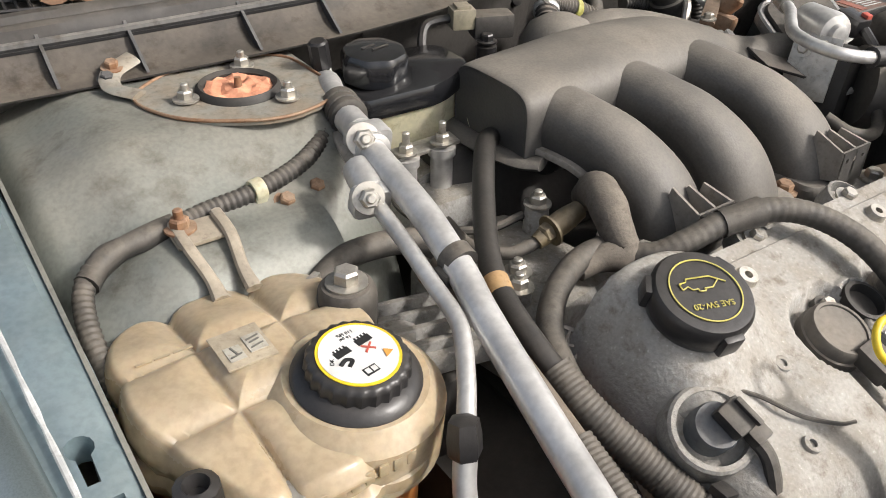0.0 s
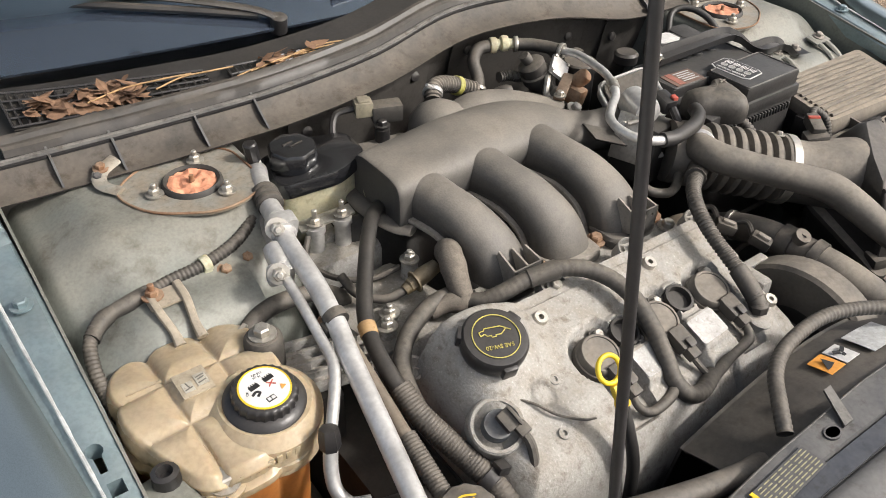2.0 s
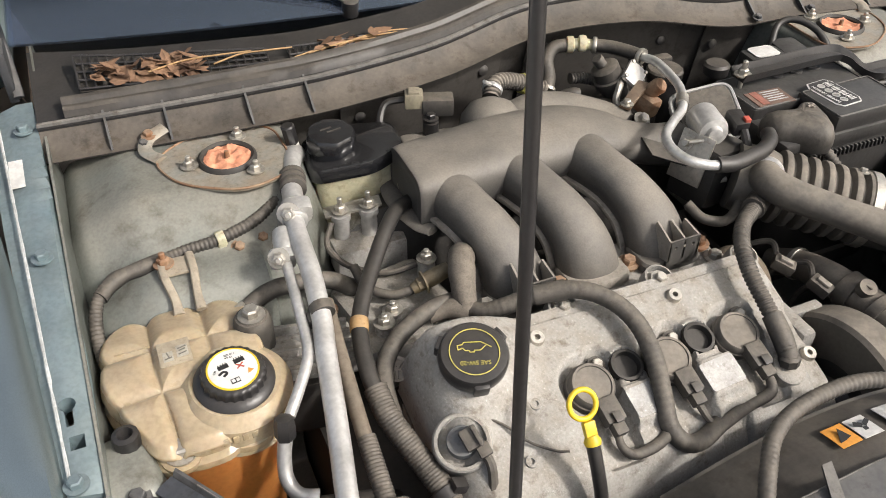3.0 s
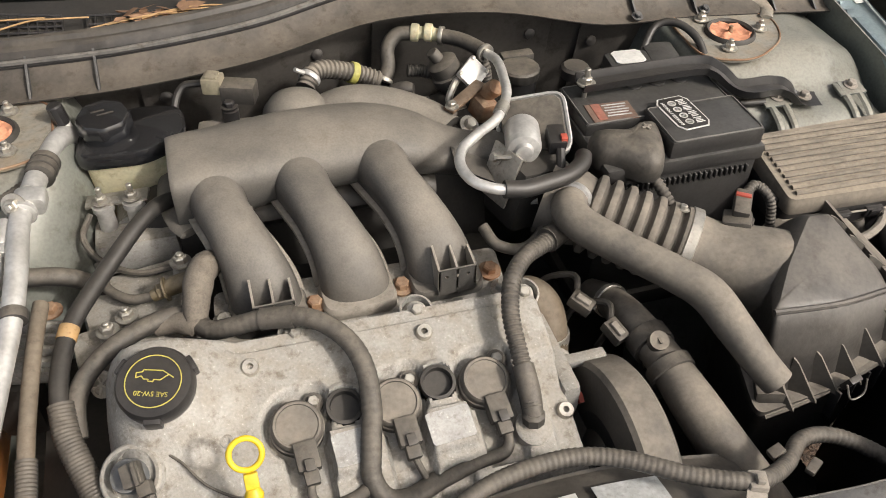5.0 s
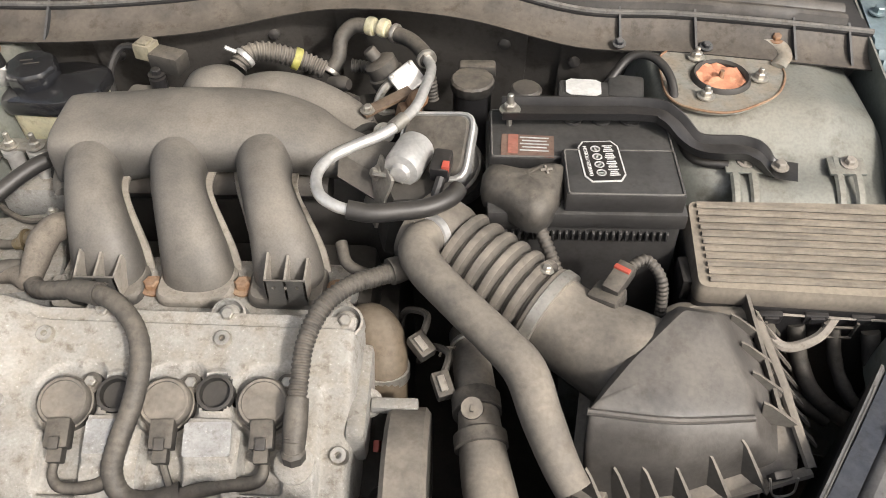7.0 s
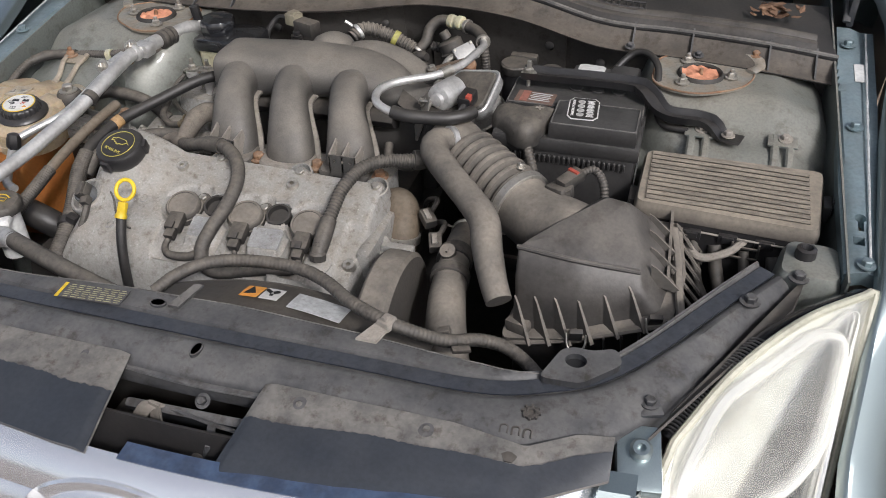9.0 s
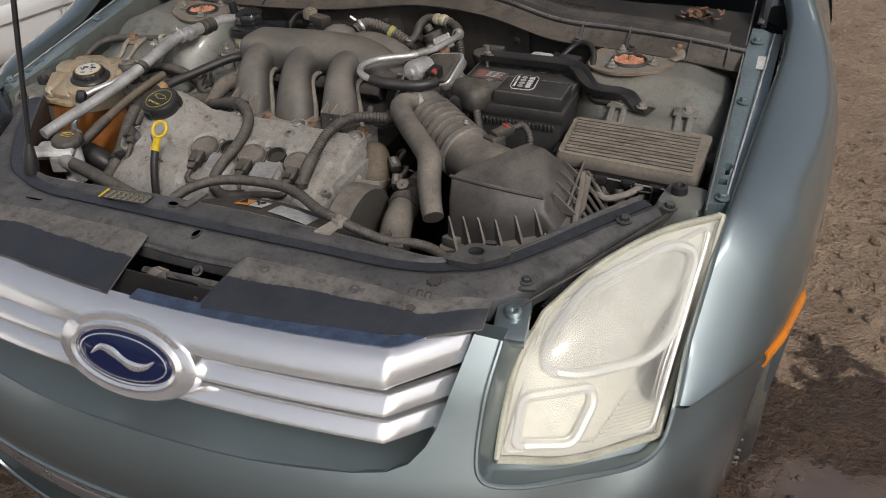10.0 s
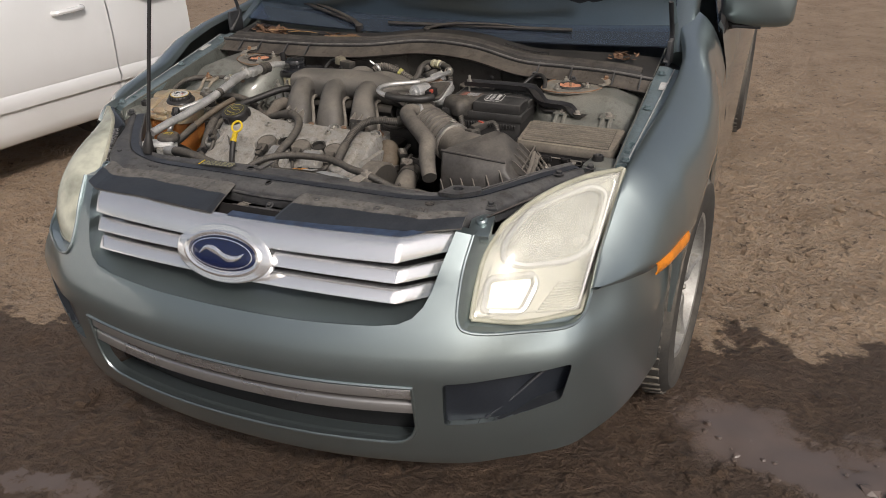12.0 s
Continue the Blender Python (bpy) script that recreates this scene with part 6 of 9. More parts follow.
def build_cam_sensor():
    a = Vector((-0.378, 0.392, 0.772))
    ax = Vector((-0.25, -0.45, 0.85)).normalized()
    s = thing("cam_sensor", a, "round black sensor with a plugged connector on the valve cover", "sensor")
    part("seat", lathe([(0.033, -0.014), (0.031, 0.004), (0.029, 0.006), (0.0255, 0.006), (0.0245, -0.006)], a, ax, 32), ALU, s)
    barrel = material("dusty blue grey plastic", (0.10, 0.115, 0.13), 0.45, dust=0.4, scale=30)
    part("barrel", lathe([(0.017, -0.012), (0.0165, 0.012), (0.0155, 0.0145), (0.003, 0.015)], a, ax, 28), barrel, s)
    plug = part("plug", moved(join(box((0.004, 0, 0.021), (0.019, 0.023, 0.014), bev=0.003), box((0.010, -0.002, 0.030), (0.004, 0.022, 0.005), bev=0.001), box((0.010, -0.016, 0.016), (0.014, 0.014, 0.012), bev=0.002)), aim(a, ax) @ pose(0.006, 0, 0, 0, 0, 35)), RUBBER, s)
    part("wire", tube([a + Vector((0.014, -0.020, 0.006)), a + Vector((0.016, -0.040, -0.01)), a + Vector((0.004, -0.065, -0.06)), a + Vector((-0.006, -0.07, -0.13))], 0.0055, 8), RUBBER, plug)
    part("cable", tube([(-0.362, 0.418, 0.786), (-0.346, 0.403, 0.784), (-0.330, 0.388, 0.779), (-0.313, 0.366, 0.770), (-0.29, 0.350, 0.763), (-0.277, 0.345, 0.762)], 0.0016, 6), RUBBER, s)


# intake manifold
RUN = [(-0.258, -0.222), (-0.158, -0.119), (-0.056, -0.014)]


def runner_path(xt, xe):
    k = xe - xt
    return [(xt, 0.750, 0.846), (xt, 0.708, 0.850), (xt + 0.15 * k, 0.668, 0.850), (xt + 0.5 * k, 0.630, 0.840), (xt + 0.85 * k, 0.597, 0.815), (xt + k, 0.576, 0.780), (xt + k, 0.570, 0.75), (xt + k, 0.568, 0.72)]


def build_manifold():
    man = thing("intake_manifold", (-0.12, 0.62, 0.70), "dust-covered grey plastic intake manifold with three curved runners", "intake manifold")
    loops = []
    for x, cy, cz, hy, hz, p in ((-0.301, 0.735, 0.848, 0.030, 0.020, 4.0), (-0.303, 0.736, 0.849, 0.050, 0.036, 4.4), (-0.298, 0.736, 0.850, 0.056, 0.041, 4.2), (-0.24, 0.742, 0.853, 0.060, 0.041, 3.2), (-0.15, 0.752, 0.857, 0.064, 0.040, 2.4), (-0.06, 0.752, 0.856, 0.062, 0.038, 2.3), (0.0, 0.745, 0.848, 0.052, 0.034, 2.2), (0.035, 0.735, 0.838, 0.040, 0.030, 2.0), (0.075, 0.722, 0.83, 0.034, 0.03, 2.0), (0.11, 0.712, 0.828, 0.034, 0.034, 2.0)):
        ring = []
        for i in range(40):
            w = math.tau * i / 40
            c, s = math.cos(w), math.sin(w)
            ring.append((x, cy + hy * math.copysign(abs(c) ** (2 / p), c), cz + hz * math.copysign(abs(s) ** (2 / p), s)))
        loops.append(ring)
    dens = []
    for i in range(40):
        dens.append(spline([lp[i] for lp in loops], 4))
    part("plenum", rings([[d[k] for d in dens] for k in range(len(dens[0]))]), INTAKE, man, sharp=60)
    part("rear_lobe", lathe([(0.046, -0.05), (0.047, -0.01), (0.043, 0.012), (0.032, 0.027), (0.016, 0.035), (0.002, 0.037)], (-0.138, 0.825, 0.858), (0.0, 0.1, 1), 32), INTAKE, man)
    part("lobe_bridge", tube([(-0.14, 0.80, 0.855), (-0.14, 0.765, 0.86)], 0.040, 16, flat=0.75), INTAKE, man)
    part("rear_bulge", tube([(-0.12, 0.822, 0.845), (-0.07, 0.832, 0.85), (-0.02, 0.825, 0.845), (0.03, 0.80, 0.835), (0.055, 0.77, 0.83)], [0.03, 0.034, 0.034, 0.032, 0.028], 18), INTAKE, man)
    for k, (xt, xe) in enumerate(RUN):
        path = spline(runner_path(xt, xe), 7)
        loops = []
        for i, p in enumerate(path):
            t = i / (len(path) - 1)
            d = (path[min(i + 1, len(path) - 1)] - path[max(i - 1, 0)]).normalized()
            s = Vector((1, 0, 0))
            u = s.cross(d).normalized() * -1
            w = 0.0385 - 0.007 * smooth01(0.0, 0.3, t) + 0.0095 * smooth01(0.3, 0.75, t)
            h = 0.036 - 0.004 * smooth01(0.05, 0.35, t)
            ring = []
            for j in range(32):
                a = math.tau * j / 32
                c, q = math.cos(a), math.sin(a)
                ring.append(p + s * (w * math.copysign(abs(c) ** 0.85, c)) + u * (h * math.copysign(abs(q) ** 0.9, q)))
            loops.append(ring)
        run = part("runner", rings(loops), INTAKE, man, sharp=60)
        # weld seam along both flanks
        for sg in (1, -1):
            seam = []
            for i, p in enumerate(path[4:-3]):
                t = (i + 4) / (len(path) - 1)
                d = (path[i + 5] - path[i + 3]).normalized()
                back = Vector((0, d.z, -d.y)) * (0.017 - 0.010 * smooth01(0.7, 1.0, t))
                if back.z > 0:
                    back = -back
                w = 0.0385 - 0.007 * smooth01(0.0, 0.3, t) + 0.0095 * smooth01(0.3, 0.75, t)
                seam.append((p + Vector((sg * w * 0.90, 0, 0)) + back, back.normalized()))
            flange = [[c + Vector((sg * a, 0, 0)) + n * b for a, b in ((-0.006, -0.002), (0.0078, -0.002), (0.0088, 0.0), (0.0078, 0.0045), (-0.006, 0.0045))] for c, n in seam]
            part("seam", rings(flange), SEAM, run)
        # foot with its gusset pockets
        if k != 1:
            x0, x1, yf, yb = xe - 0.016, xe + 0.027, 0.531, 0.566
            for q in range(3):
                x = x0 + (x1 - x0) * q / 2
                part("gusset", rings([[(x + o, yf, 0.792), (x + o, yb + 0.01, 0.780), (x + o, yb - 0.002, 0.834 - 0.004 * q), (x + o, yf, 0.822)] for o in (-0.0013, 0.0013)]), SEAM, run)
            holes = [oval(x0 + (x1 - x0) * f, 0.812, 0.0022, 0.0024, 8) for f in (0.2, 0.5, 0.8)] if k == 2 else [oval(x0 + (x1 - x0) * f, 0.814, 0.004, 0.002, 8) for f in (0.75,)]
            part("pocket_wall", panel([(x0 - 0.001, 0.785), (x1 + 0.001, 0.785), (x1 + 0.001, 0.823), (x0 - 0.001, 0.823)], lambda a, c: Vector((a, yf, c)), holes, 0.008, Vector((0, 0.0024, 0))), INTAKE, run)
            part("pocket_floor", box(((x0 + x1) / 2, 0.55, 0.793), (0.042, 0.036, 0.003), bev=0.0008), INTAKE, run)
        part("foot", rings([[(xe + a * r, 0.561 + c * r, z) for a, c in rounded([(-0.043, -0.026), (0.043, -0.026), (0.045, 0.03), (-0.045, 0.03)], 0.016)] for r, z in ((0.94, 0.770), (1.0, 0.773), (1.0, 0.783), (0.93, 0.787))]), SEAM if k == 1 else INTAKE, run)
    flange = part("flange", panel(rounded([(-0.285, 0.535), (0.055, 0.527), (0.062, 0.60), (-0.28, 0.61)], 0.012), lambda a, b: Vector((a, b, 0.771 + 0.12 * (b - 0.55))), [], 0.03, Vector((0, 0, -0.035))), ALU, man, "grimy aluminium lower flange")
    for x, y, z in ((-0.272, 0.556, 0.790), (-0.170, 0.560, 0.786), (-0.0665, 0.562, 0.786), (0.042, 0.560, 0.786), (0.050, 0.535, 0.778)):
        brass = STEEL if x < -0.2 or x > 0.045 else RUST
        part("flange_bolt", join(hexbolt((x, y, z - 0.008), (0, -0.1, 1), 0.0088), cyl((x, y, z - 0.03), (x, y, z - 0.006), 0.010, seg=16)), brass, flange)
    # left end lip and the clamshell edge of the plenum
    part("plenum_edge", tube([(-0.270, 0.812, 0.822), (-0.296, 0.802, 0.822), (-0.309, 0.785, 0.822), (-0.314, 0.75, 0.823), (-0.310, 0.712, 0.823), (-0.302, 0.685, 0.823), (-0.293, 0.668, 0.826)], 0.013, 10, flat=0.4), INTAKE, man)
    part("plenum_base", tube([(-0.25, 0.745, 0.80), (-0.10, 0.75, 0.80), (0.02, 0.74, 0.80)], [0.05, 0.055, 0.045], 16, flat=0.5), BLACK, man)
    part("stiffener", grid(lambda u, v: Vector((0.035 + 0.06 * u, 0.675 - 0.03 * u + 0.03 * v, 0.862 - 0.02 * u - 0.012 * (1 - v))), 6, 4, 0.003), BLACK, man)


def build_lower_engine():
    # plain near-black bodies that fill the bay under the detailed parts
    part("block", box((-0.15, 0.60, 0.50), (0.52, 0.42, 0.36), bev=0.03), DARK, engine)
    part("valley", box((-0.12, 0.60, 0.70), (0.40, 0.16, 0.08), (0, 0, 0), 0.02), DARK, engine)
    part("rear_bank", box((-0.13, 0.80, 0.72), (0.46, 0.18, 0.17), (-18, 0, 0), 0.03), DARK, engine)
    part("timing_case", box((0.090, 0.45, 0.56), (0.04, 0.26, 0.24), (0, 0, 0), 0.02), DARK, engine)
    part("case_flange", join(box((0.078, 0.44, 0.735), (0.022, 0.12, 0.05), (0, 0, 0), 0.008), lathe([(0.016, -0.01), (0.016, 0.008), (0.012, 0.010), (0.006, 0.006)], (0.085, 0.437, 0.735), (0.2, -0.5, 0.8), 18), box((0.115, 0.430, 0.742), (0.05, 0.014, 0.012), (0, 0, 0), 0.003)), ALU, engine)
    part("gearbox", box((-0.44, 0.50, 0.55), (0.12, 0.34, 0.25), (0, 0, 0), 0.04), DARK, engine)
    # belt pulley seen beside the timing case
    p = thing("pulley_guard", (0.135, 0.345, 0.545), "dust-coated round pulley cover beside the engine", "pulley")
    part("drum", lathe([(0.100, -0.022), (0.113, -0.022), (0.118, -0.017), (0.118, 0.018), (0.112, 0.023), (0.07, 0.023)], (0.130, 0.342, 0.660), (1, 0, 0), 56), DUCT, p)
    part("hub", join(lathe([(0.085, -0.024), (0.08, -0.026), (0.04, -0.03), (0.03, -0.045), (0.002, -0.045)], (0.136, 0.342, 0.660), (1, 0, 0), 40), cyl((0.07, 0.34, 0.656), (0.12, 0.34, 0.656), 0.03, seg=24)), CLEANBLACK, p)
    part("red_tab", box((0.097, 0.400, 0.71), (0.006, 0.012, 0.03), (30, 0, 0), 0.001), REDINK, p)


build_lower_engine()
build_valve_cover()
build_coils()
build_oil_cap()
build_dipstick()
build_cam_sensor()
build_manifold()


# ---- air intake ----
def build_throttle():
    t = thing("throttle_body", (0.14, 0.70, 0.78), "aluminium throttle body with its motor and red-locked plug", "throttle body")
    n = Vector((-0.32, -0.42, 0.85)).normalized()
    m = aim((0.150, 0.712, 0.862), n) @ pose(0, 0, 0, 0, 0, 24)
    o = rounded([(-0.045, -0.040), (0.045, -0.040), (0.045, 0.045), (-0.045, 0.045)], 0.018)
    part("plate", moved(rings([[(a * k, b * k, z) for a, b in o] for k, z in ((0.98, -0.012), (1.0, -0.010), (1.0, 0.004), (0.97, 0.007))]), m), BAREALU, t, "bright aluminium plate rim")
    part("cover", moved(rings([[(a * k, b * k, z) for a, b in o] for k, z in ((0.90, 0.007), (0.90, 0.010), (0.86, 0.013))]), m), RUBBER, t)
    rim = [m @ Vector((a * 0.99, b * 0.99, 0.007)) for a, b in o]
    part("plate_edge", tube(rim + rim[:1], 0.0028, 6, per=1), PIPE, t, "bright machined edge")
    part("worm_clamp", lathe([(0.0405, -0.060), (0.0425, -0.058), (0.0425, -0.046), (0.0405, -0.044)], m @ Vector((0, 0, 0)), n, 32), STEEL, t)
    part("linkage", join(box((0.100, 0.660, 0.815), (0.006, 0.030, 0.050), (10, 15, 30), 0.002), tube([(0.095, 0.65, 0.80), (0.105, 0.63, 0.815), (0.125, 0.622, 0.82)], 0.004, 8), hexbolt((0.103, 0.642, 0.822), (-0.3, -0.8, 0.4), 0.0055)), ALU, t)
    part("bore", moved(lathe([(0.038, -0.09), (0.040, -0.012)], (0, 0, 0)), m), ALU, t)
    part("motor", lathe([(0.018, 0.0), (0.0225, 0.004), (0.0225, 0.045), (0.020, 0.052), (0.012, 0.054), (0.010, 0.060), (0.006, 0.061)], (0.128, 0.702, 0.876), (-0.30, -0.95, 0.05), 28), PIPE, t)
    plug = part("plug", join(box((0.158, 0.662, 0.880), (0.022, 0.034, 0.022), (10, 0, -10), 0.004), tube([(0.158, 0.645, 0.876), (0.150, 0.62, 0.86), (0.140, 0.59, 0.835)], 0.006, 8)), CLEANBLACK, t)
    part("red_lock", box((0.163, 0.650, 0.888), (0.008, 0.010, 0.010), (10, 0, -10), 0.001), REDINK, plug, "red locking clip")
    part("bracket", join(box((0.085, 0.655, 0.845), (0.004, 0.05, 0.07), (0, 20, 20), 0.001), tube([(0.08, 0.66, 0.868), (0.10, 0.65, 0.872), (0.115, 0.648, 0.866)], 0.003, 6), hexbolt((0.083, 0.668, 0.862), (-0.8, -0.3, 0.4), 0.006)), STEEL, t)
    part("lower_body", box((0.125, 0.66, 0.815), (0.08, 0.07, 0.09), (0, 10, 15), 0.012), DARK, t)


def build_intake_duct():
    d = thing("intake_duct", (0.20, 0.55, 0.76), "dust-coated ribbed intake bellows with hose clamps", "intake duct")
    a, b, c = Vector((0.150, 0.612, 0.820)), Vector((0.282, 0.512, 0.795)), Vector((0.372, 0.450, 0.785))
    ax = (b - a).normalized()
    part("neck", lathe([(0.046, -0.02), (0.048, 0.0), (0.048, 0.02), (0.044, 0.034)], a, ax, 32), DUCT, d)
    prof, h, L = [], 0.034, (b - a).length
    while h < L - 0.012:
        prof += [(0.0425, h), (0.0505, h + 0.004), (0.0515, h + 0.008), (0.0505, h + 0.012), (0.0425, h + 0.0165)]
        h += 0.0185
    part("bellows", lathe(prof, a, ax, 40), DUCT, d)
    part("clamp", lathe([(0.0515, L - 0.014), (0.053, L - 0.013), (0.053, L - 0.001), (0.0515, L)], a, ax, 40), STEEL, d)
    part("outlet", tube([b - ax * 0.012, b + ax * 0.03, c, c + Vector((0.05, -0.03, -0.02))], [0.048, 0.048, 0.058, 0.06], 28), DUCT, d)
    part("screw", hexbolt(b + Vector((-0.01, 0.02, 0.052)), (0.2, 0.2, 1), 0.005), STEEL, d)
    s = thing("air_sensor", (0.345, 0.515, 0.80), "grey air flow sensor with a red-locked plug on the duct", "sensor")
    part("body", join(box((0.335, 0.508, 0.832), (0.034, 0.028, 0.02), (0, -10, -35), 0.004), box((0.347, 0.522, 0.845), (0.020, 0.040, 0.018), (10, 0, -35), 0.003), cyl((0.345, 0.50, 0.80), (0.342, 0.503, 0.84), 0.010)), RUBBER, s)
    part("lock", box((0.350, 0.528, 0.8555), (0.018, 0.006, 0.004), (0, 0, -35), 0.001), REDINK, s, "red locking clip")
    part("cable", tube([(0.358, 0.535, 0.848), (0.378, 0.545, 0.852), (0.395, 0.530, 0.835), (0.398, 0.515, 0.79)], 0.0065, 10, pitch=0.005, rib=0.001), RUBBER, s)
    b2 = thing("breather_pipe", (0.21, 0.46, 0.76), "smooth dusty grey plastic pipe bent down beside the air box", "pipe")
    part("pipe", tube([(0.158, 0.588, 0.842), (0.138, 0.565, 0.851), (0.142, 0.535, 0.850), (0.178, 0.492, 0.842), (0.222, 0.447, 0.832), (0.247, 0.418, 0.823), (0.262, 0.378, 0.805), (0.279, 0.343, 0.782), (0.292, 0.322, 0.768)], [0.020, 0.022, 0.0215, 0.0205, 0.021, 0.022, 0.021, 0.019, 0.018], 20, per=5), DUCT, b2)
    part("pipe_clamp", lathe([(0.0225, -0.005), (0.024, -0.004), (0.024, 0.004), (0.0225, 0.005)], (0.152, 0.583, 0.845), (0.7, 0.7, -0.25), 28), PIPE, b2)


def build_air_box():
    b = thing("air_filter_box", (0.40, 0.43, 0.55), "dusty black plastic air filter box with ribbed lid", "air filter box")
    # lid: outlines that shrink upwards to a sloping ridge
    base = [(0.308, 0.344, 0.700), (0.395, 0.340, 0.726), (0.496, 0.362, 0.760), (0.506, 0.430, 0.777), (0.494, 0.522, 0.790), (0.420, 0.535, 0.780), (0.330, 0.480, 0.745)]
    mid = [(0.300, 0.360, 0.780), (0.385, 0.348, 0.785), (0.470, 0.365, 0.790), (0.478, 0.420, 0.806), (0.458, 0.500, 0.822), (0.405, 0.508, 0.818), (0.345, 0.460, 0.79)]
    top = [(0.301, 0.372, 0.820), (0.385, 0.366, 0.817), (0.466, 0.378, 0.806), (0.464, 0.412, 0.817), (0.440, 0.480, 0.846), (0.400, 0.486, 0.848), (0.342, 0.425, 0.832)]
    ridge = [(0.312, 0.381, 0.827), (0.385, 0.376, 0.824), (0.455, 0.387, 0.814), (0.452, 0.415, 0.826), (0.432, 0.471, 0.853), (0.405, 0.475, 0.854), (0.350, 0.424, 0.838)]
    def smooth_ring(pts, r=5):
        out, m = [], len(pts)
        for i in range(m):
            p, q, s = (Vector(pts[(i + k) % m]) for k in (-1, 0, 1))
            a, c = q.lerp(p, 0.13), q.lerp(s, 0.13)
            out += [a * (1 - t) ** 2 + q * 2 * t * (1 - t) + c * t * t for t in (j / r for j in range(r + 1))]
        return out
    R = [smooth_ring(x) for x in (base, mid, top, ridge)]
    R.append([q.lerp(Vector((0.392, 0.418, 0.838)), 0.6) for q in R[3]])
    lerp = lambda A, B, t: [p.lerp(q, t) for p, q in zip(A, B)]
    lid = part("lid", rings([R[0], lerp(R[0], R[1], 0.5), R[1], lerp(R[1], R[2], 0.55), R[2], R[3], R[4]]), LID, b, sharp=40)
    # flange, tray and the fins along the front and side
    part("flange", rings([[Vector((p.x + (p.x - 0.40) * k, p.y + (p.y - 0.43) * k, p.z + dz)) for p in R[0]] for k, dz in ((0.06, -0.012), (0.17, -0.010), (0.17, -0.002), (0.06, 0.002))]), DUCT, b)
    part("tray", rings([[Vector((p.x + (p.x - 0.40) * k, p.y + (p.y - 0.43) * k, p.z + dz)) for p in R[0]] for k, dz in ((-0.12, -0.22), (0.02, -0.06), (0.03, -0.010))]), BLACK, b)
    def fin(p, q, inward, h):
        p, q = Vector(p), Vector(q)
        d = Vector(inward)
        t = (q - p).normalized() * 0.0022
        return rings([[p - d * 0.018 + o, p + d * 0.026 + o, p + d * 0.030 + Vector((0, 0, h)) + o * 0.5, p + d * 0.022 + Vector((0, 0, h * 0.9)) + o * 0.5] for o in (-t * 1.3, t * 1.3)])
    A, B = Vector((0.398, 0.330, 0.722)), Vector((0.494, 0.352, 0.757))
    C = Vector((0.318, 0.334, 0.700))
    part("flange_rail", tube([(0.305, 0.332, 0.692), (0.345, 0.330, 0.704), (0.40, 0.332, 0.722), (0.46, 0.340, 0.742), (0.524, 0.352, 0.762)], 0.0065, 8, flat=0.7), DUCT, b)
    fins = []
    for k in range(6):
        t = (k + 0.3) / 6
        fins.append((C.lerp(A, t * 2) if t < 0.5 else A.lerp(B, (t - 0.5) * 2), 0.052 - 0.002 * k))
    for p, h in fins:
        part("fin", fin(p, p + Vector((0.0065, 0.007, 0)), (-0.62, 0.62, 0.12), h), DUCT, lid)
    for k in range(4):
        p = Vector((0.506, 0.395, 0.777)).lerp(Vector((0.492, 0.505, 0.791)), k / 3.3)
        part("fin", fin(p, p + Vector((0, 0.01, 0)), (-1.0, 0.05, 0.15), 0.03), DUCT, lid)
    for k in range(6):
        p = Vector((0.39, 0.318, 0.725)).lerp(Vector((0.50, 0.345, 0.75)), k / 5)
        part("tray_rib", box(p + Vector((0, 0.004, -0.03)), (0.003, 0.012, 0.055), (0, -8, 15), 0.001), BLACK, b)
    for p in ((0.396, 0.318, 0.738), (0.492, 0.346, 0.762)):
        clip = part("clip", box(p, (0.018, 0.008, 0.02), (20, 0, 12), 0.002), BLACK, b)
        part("wire_bail", tube([Vector(p) + Vector((-0.012, -0.006, 0.006)), Vector(p) + Vector((-0.006, -0.014, -0.012)), Vector(p) + Vector((0.012, -0.012, -0.01)), Vector(p) + Vector((0.014, -0.006, 0.008))], 0.0012, 6), STEEL, clip)
    part("side_rail", tube([(0.500, 0.508, 0.797), (0.510, 0.45, 0.787), (0.517, 0.393, 0.776), (0.524, 0.354, 0.764)], 0.0058, 8, flat=0.8), DUCT, b, "dusty raised side rail")
    part("lid_ridge", tube([(0.303, 0.374, 0.8225), (0.385, 0.368, 0.8195), (0.464, 0.380, 0.8085)], 0.0036, 8), LID, lid)
    part("corner_foot", box((0.318, 0.350, 0.712), (0.034, 0.03, 0.02), (0, -10, -25), 0.005), DUCT, b)
    # pale upright web and slats on the tray's side
    part("side_web", rings([[(0.500 + o, 0.400, 0.735), (0.500 + o, 0.398, 0.790), (0.494 + o, 0.550, 0.808), (0.494 + o, 0.555, 0.755)] for o in (-0.002, 0.002)]), DUCT, b)
    for k in range(7):
        y = 0.400 + 0.024 * k
        part("side_slat", rings([[(0.503, y, 0.784 + 0.07 * (y - 0.40)), (0.503, y + 0.012, 0.780 + 0.07 * (y - 0.40)), (0.546, y + 0.002, 0.738), (0.546, y - 0.010, 0.742)], [(0.503, y + 0.001, 0.788 + 0.07 * (y - 0.40)), (0.503, y + 0.013, 0.784 + 0.07 * (y - 0.40)), (0.546, y + 0.003, 0.742), (0.546, y - 0.009, 0.746)]]), DUCT, b)
    part("side_wall", box((0.500, 0.45, 0.72), (0.01, 0.16, 0.07), (0, 14, 6), 0.002), BLACK, b)


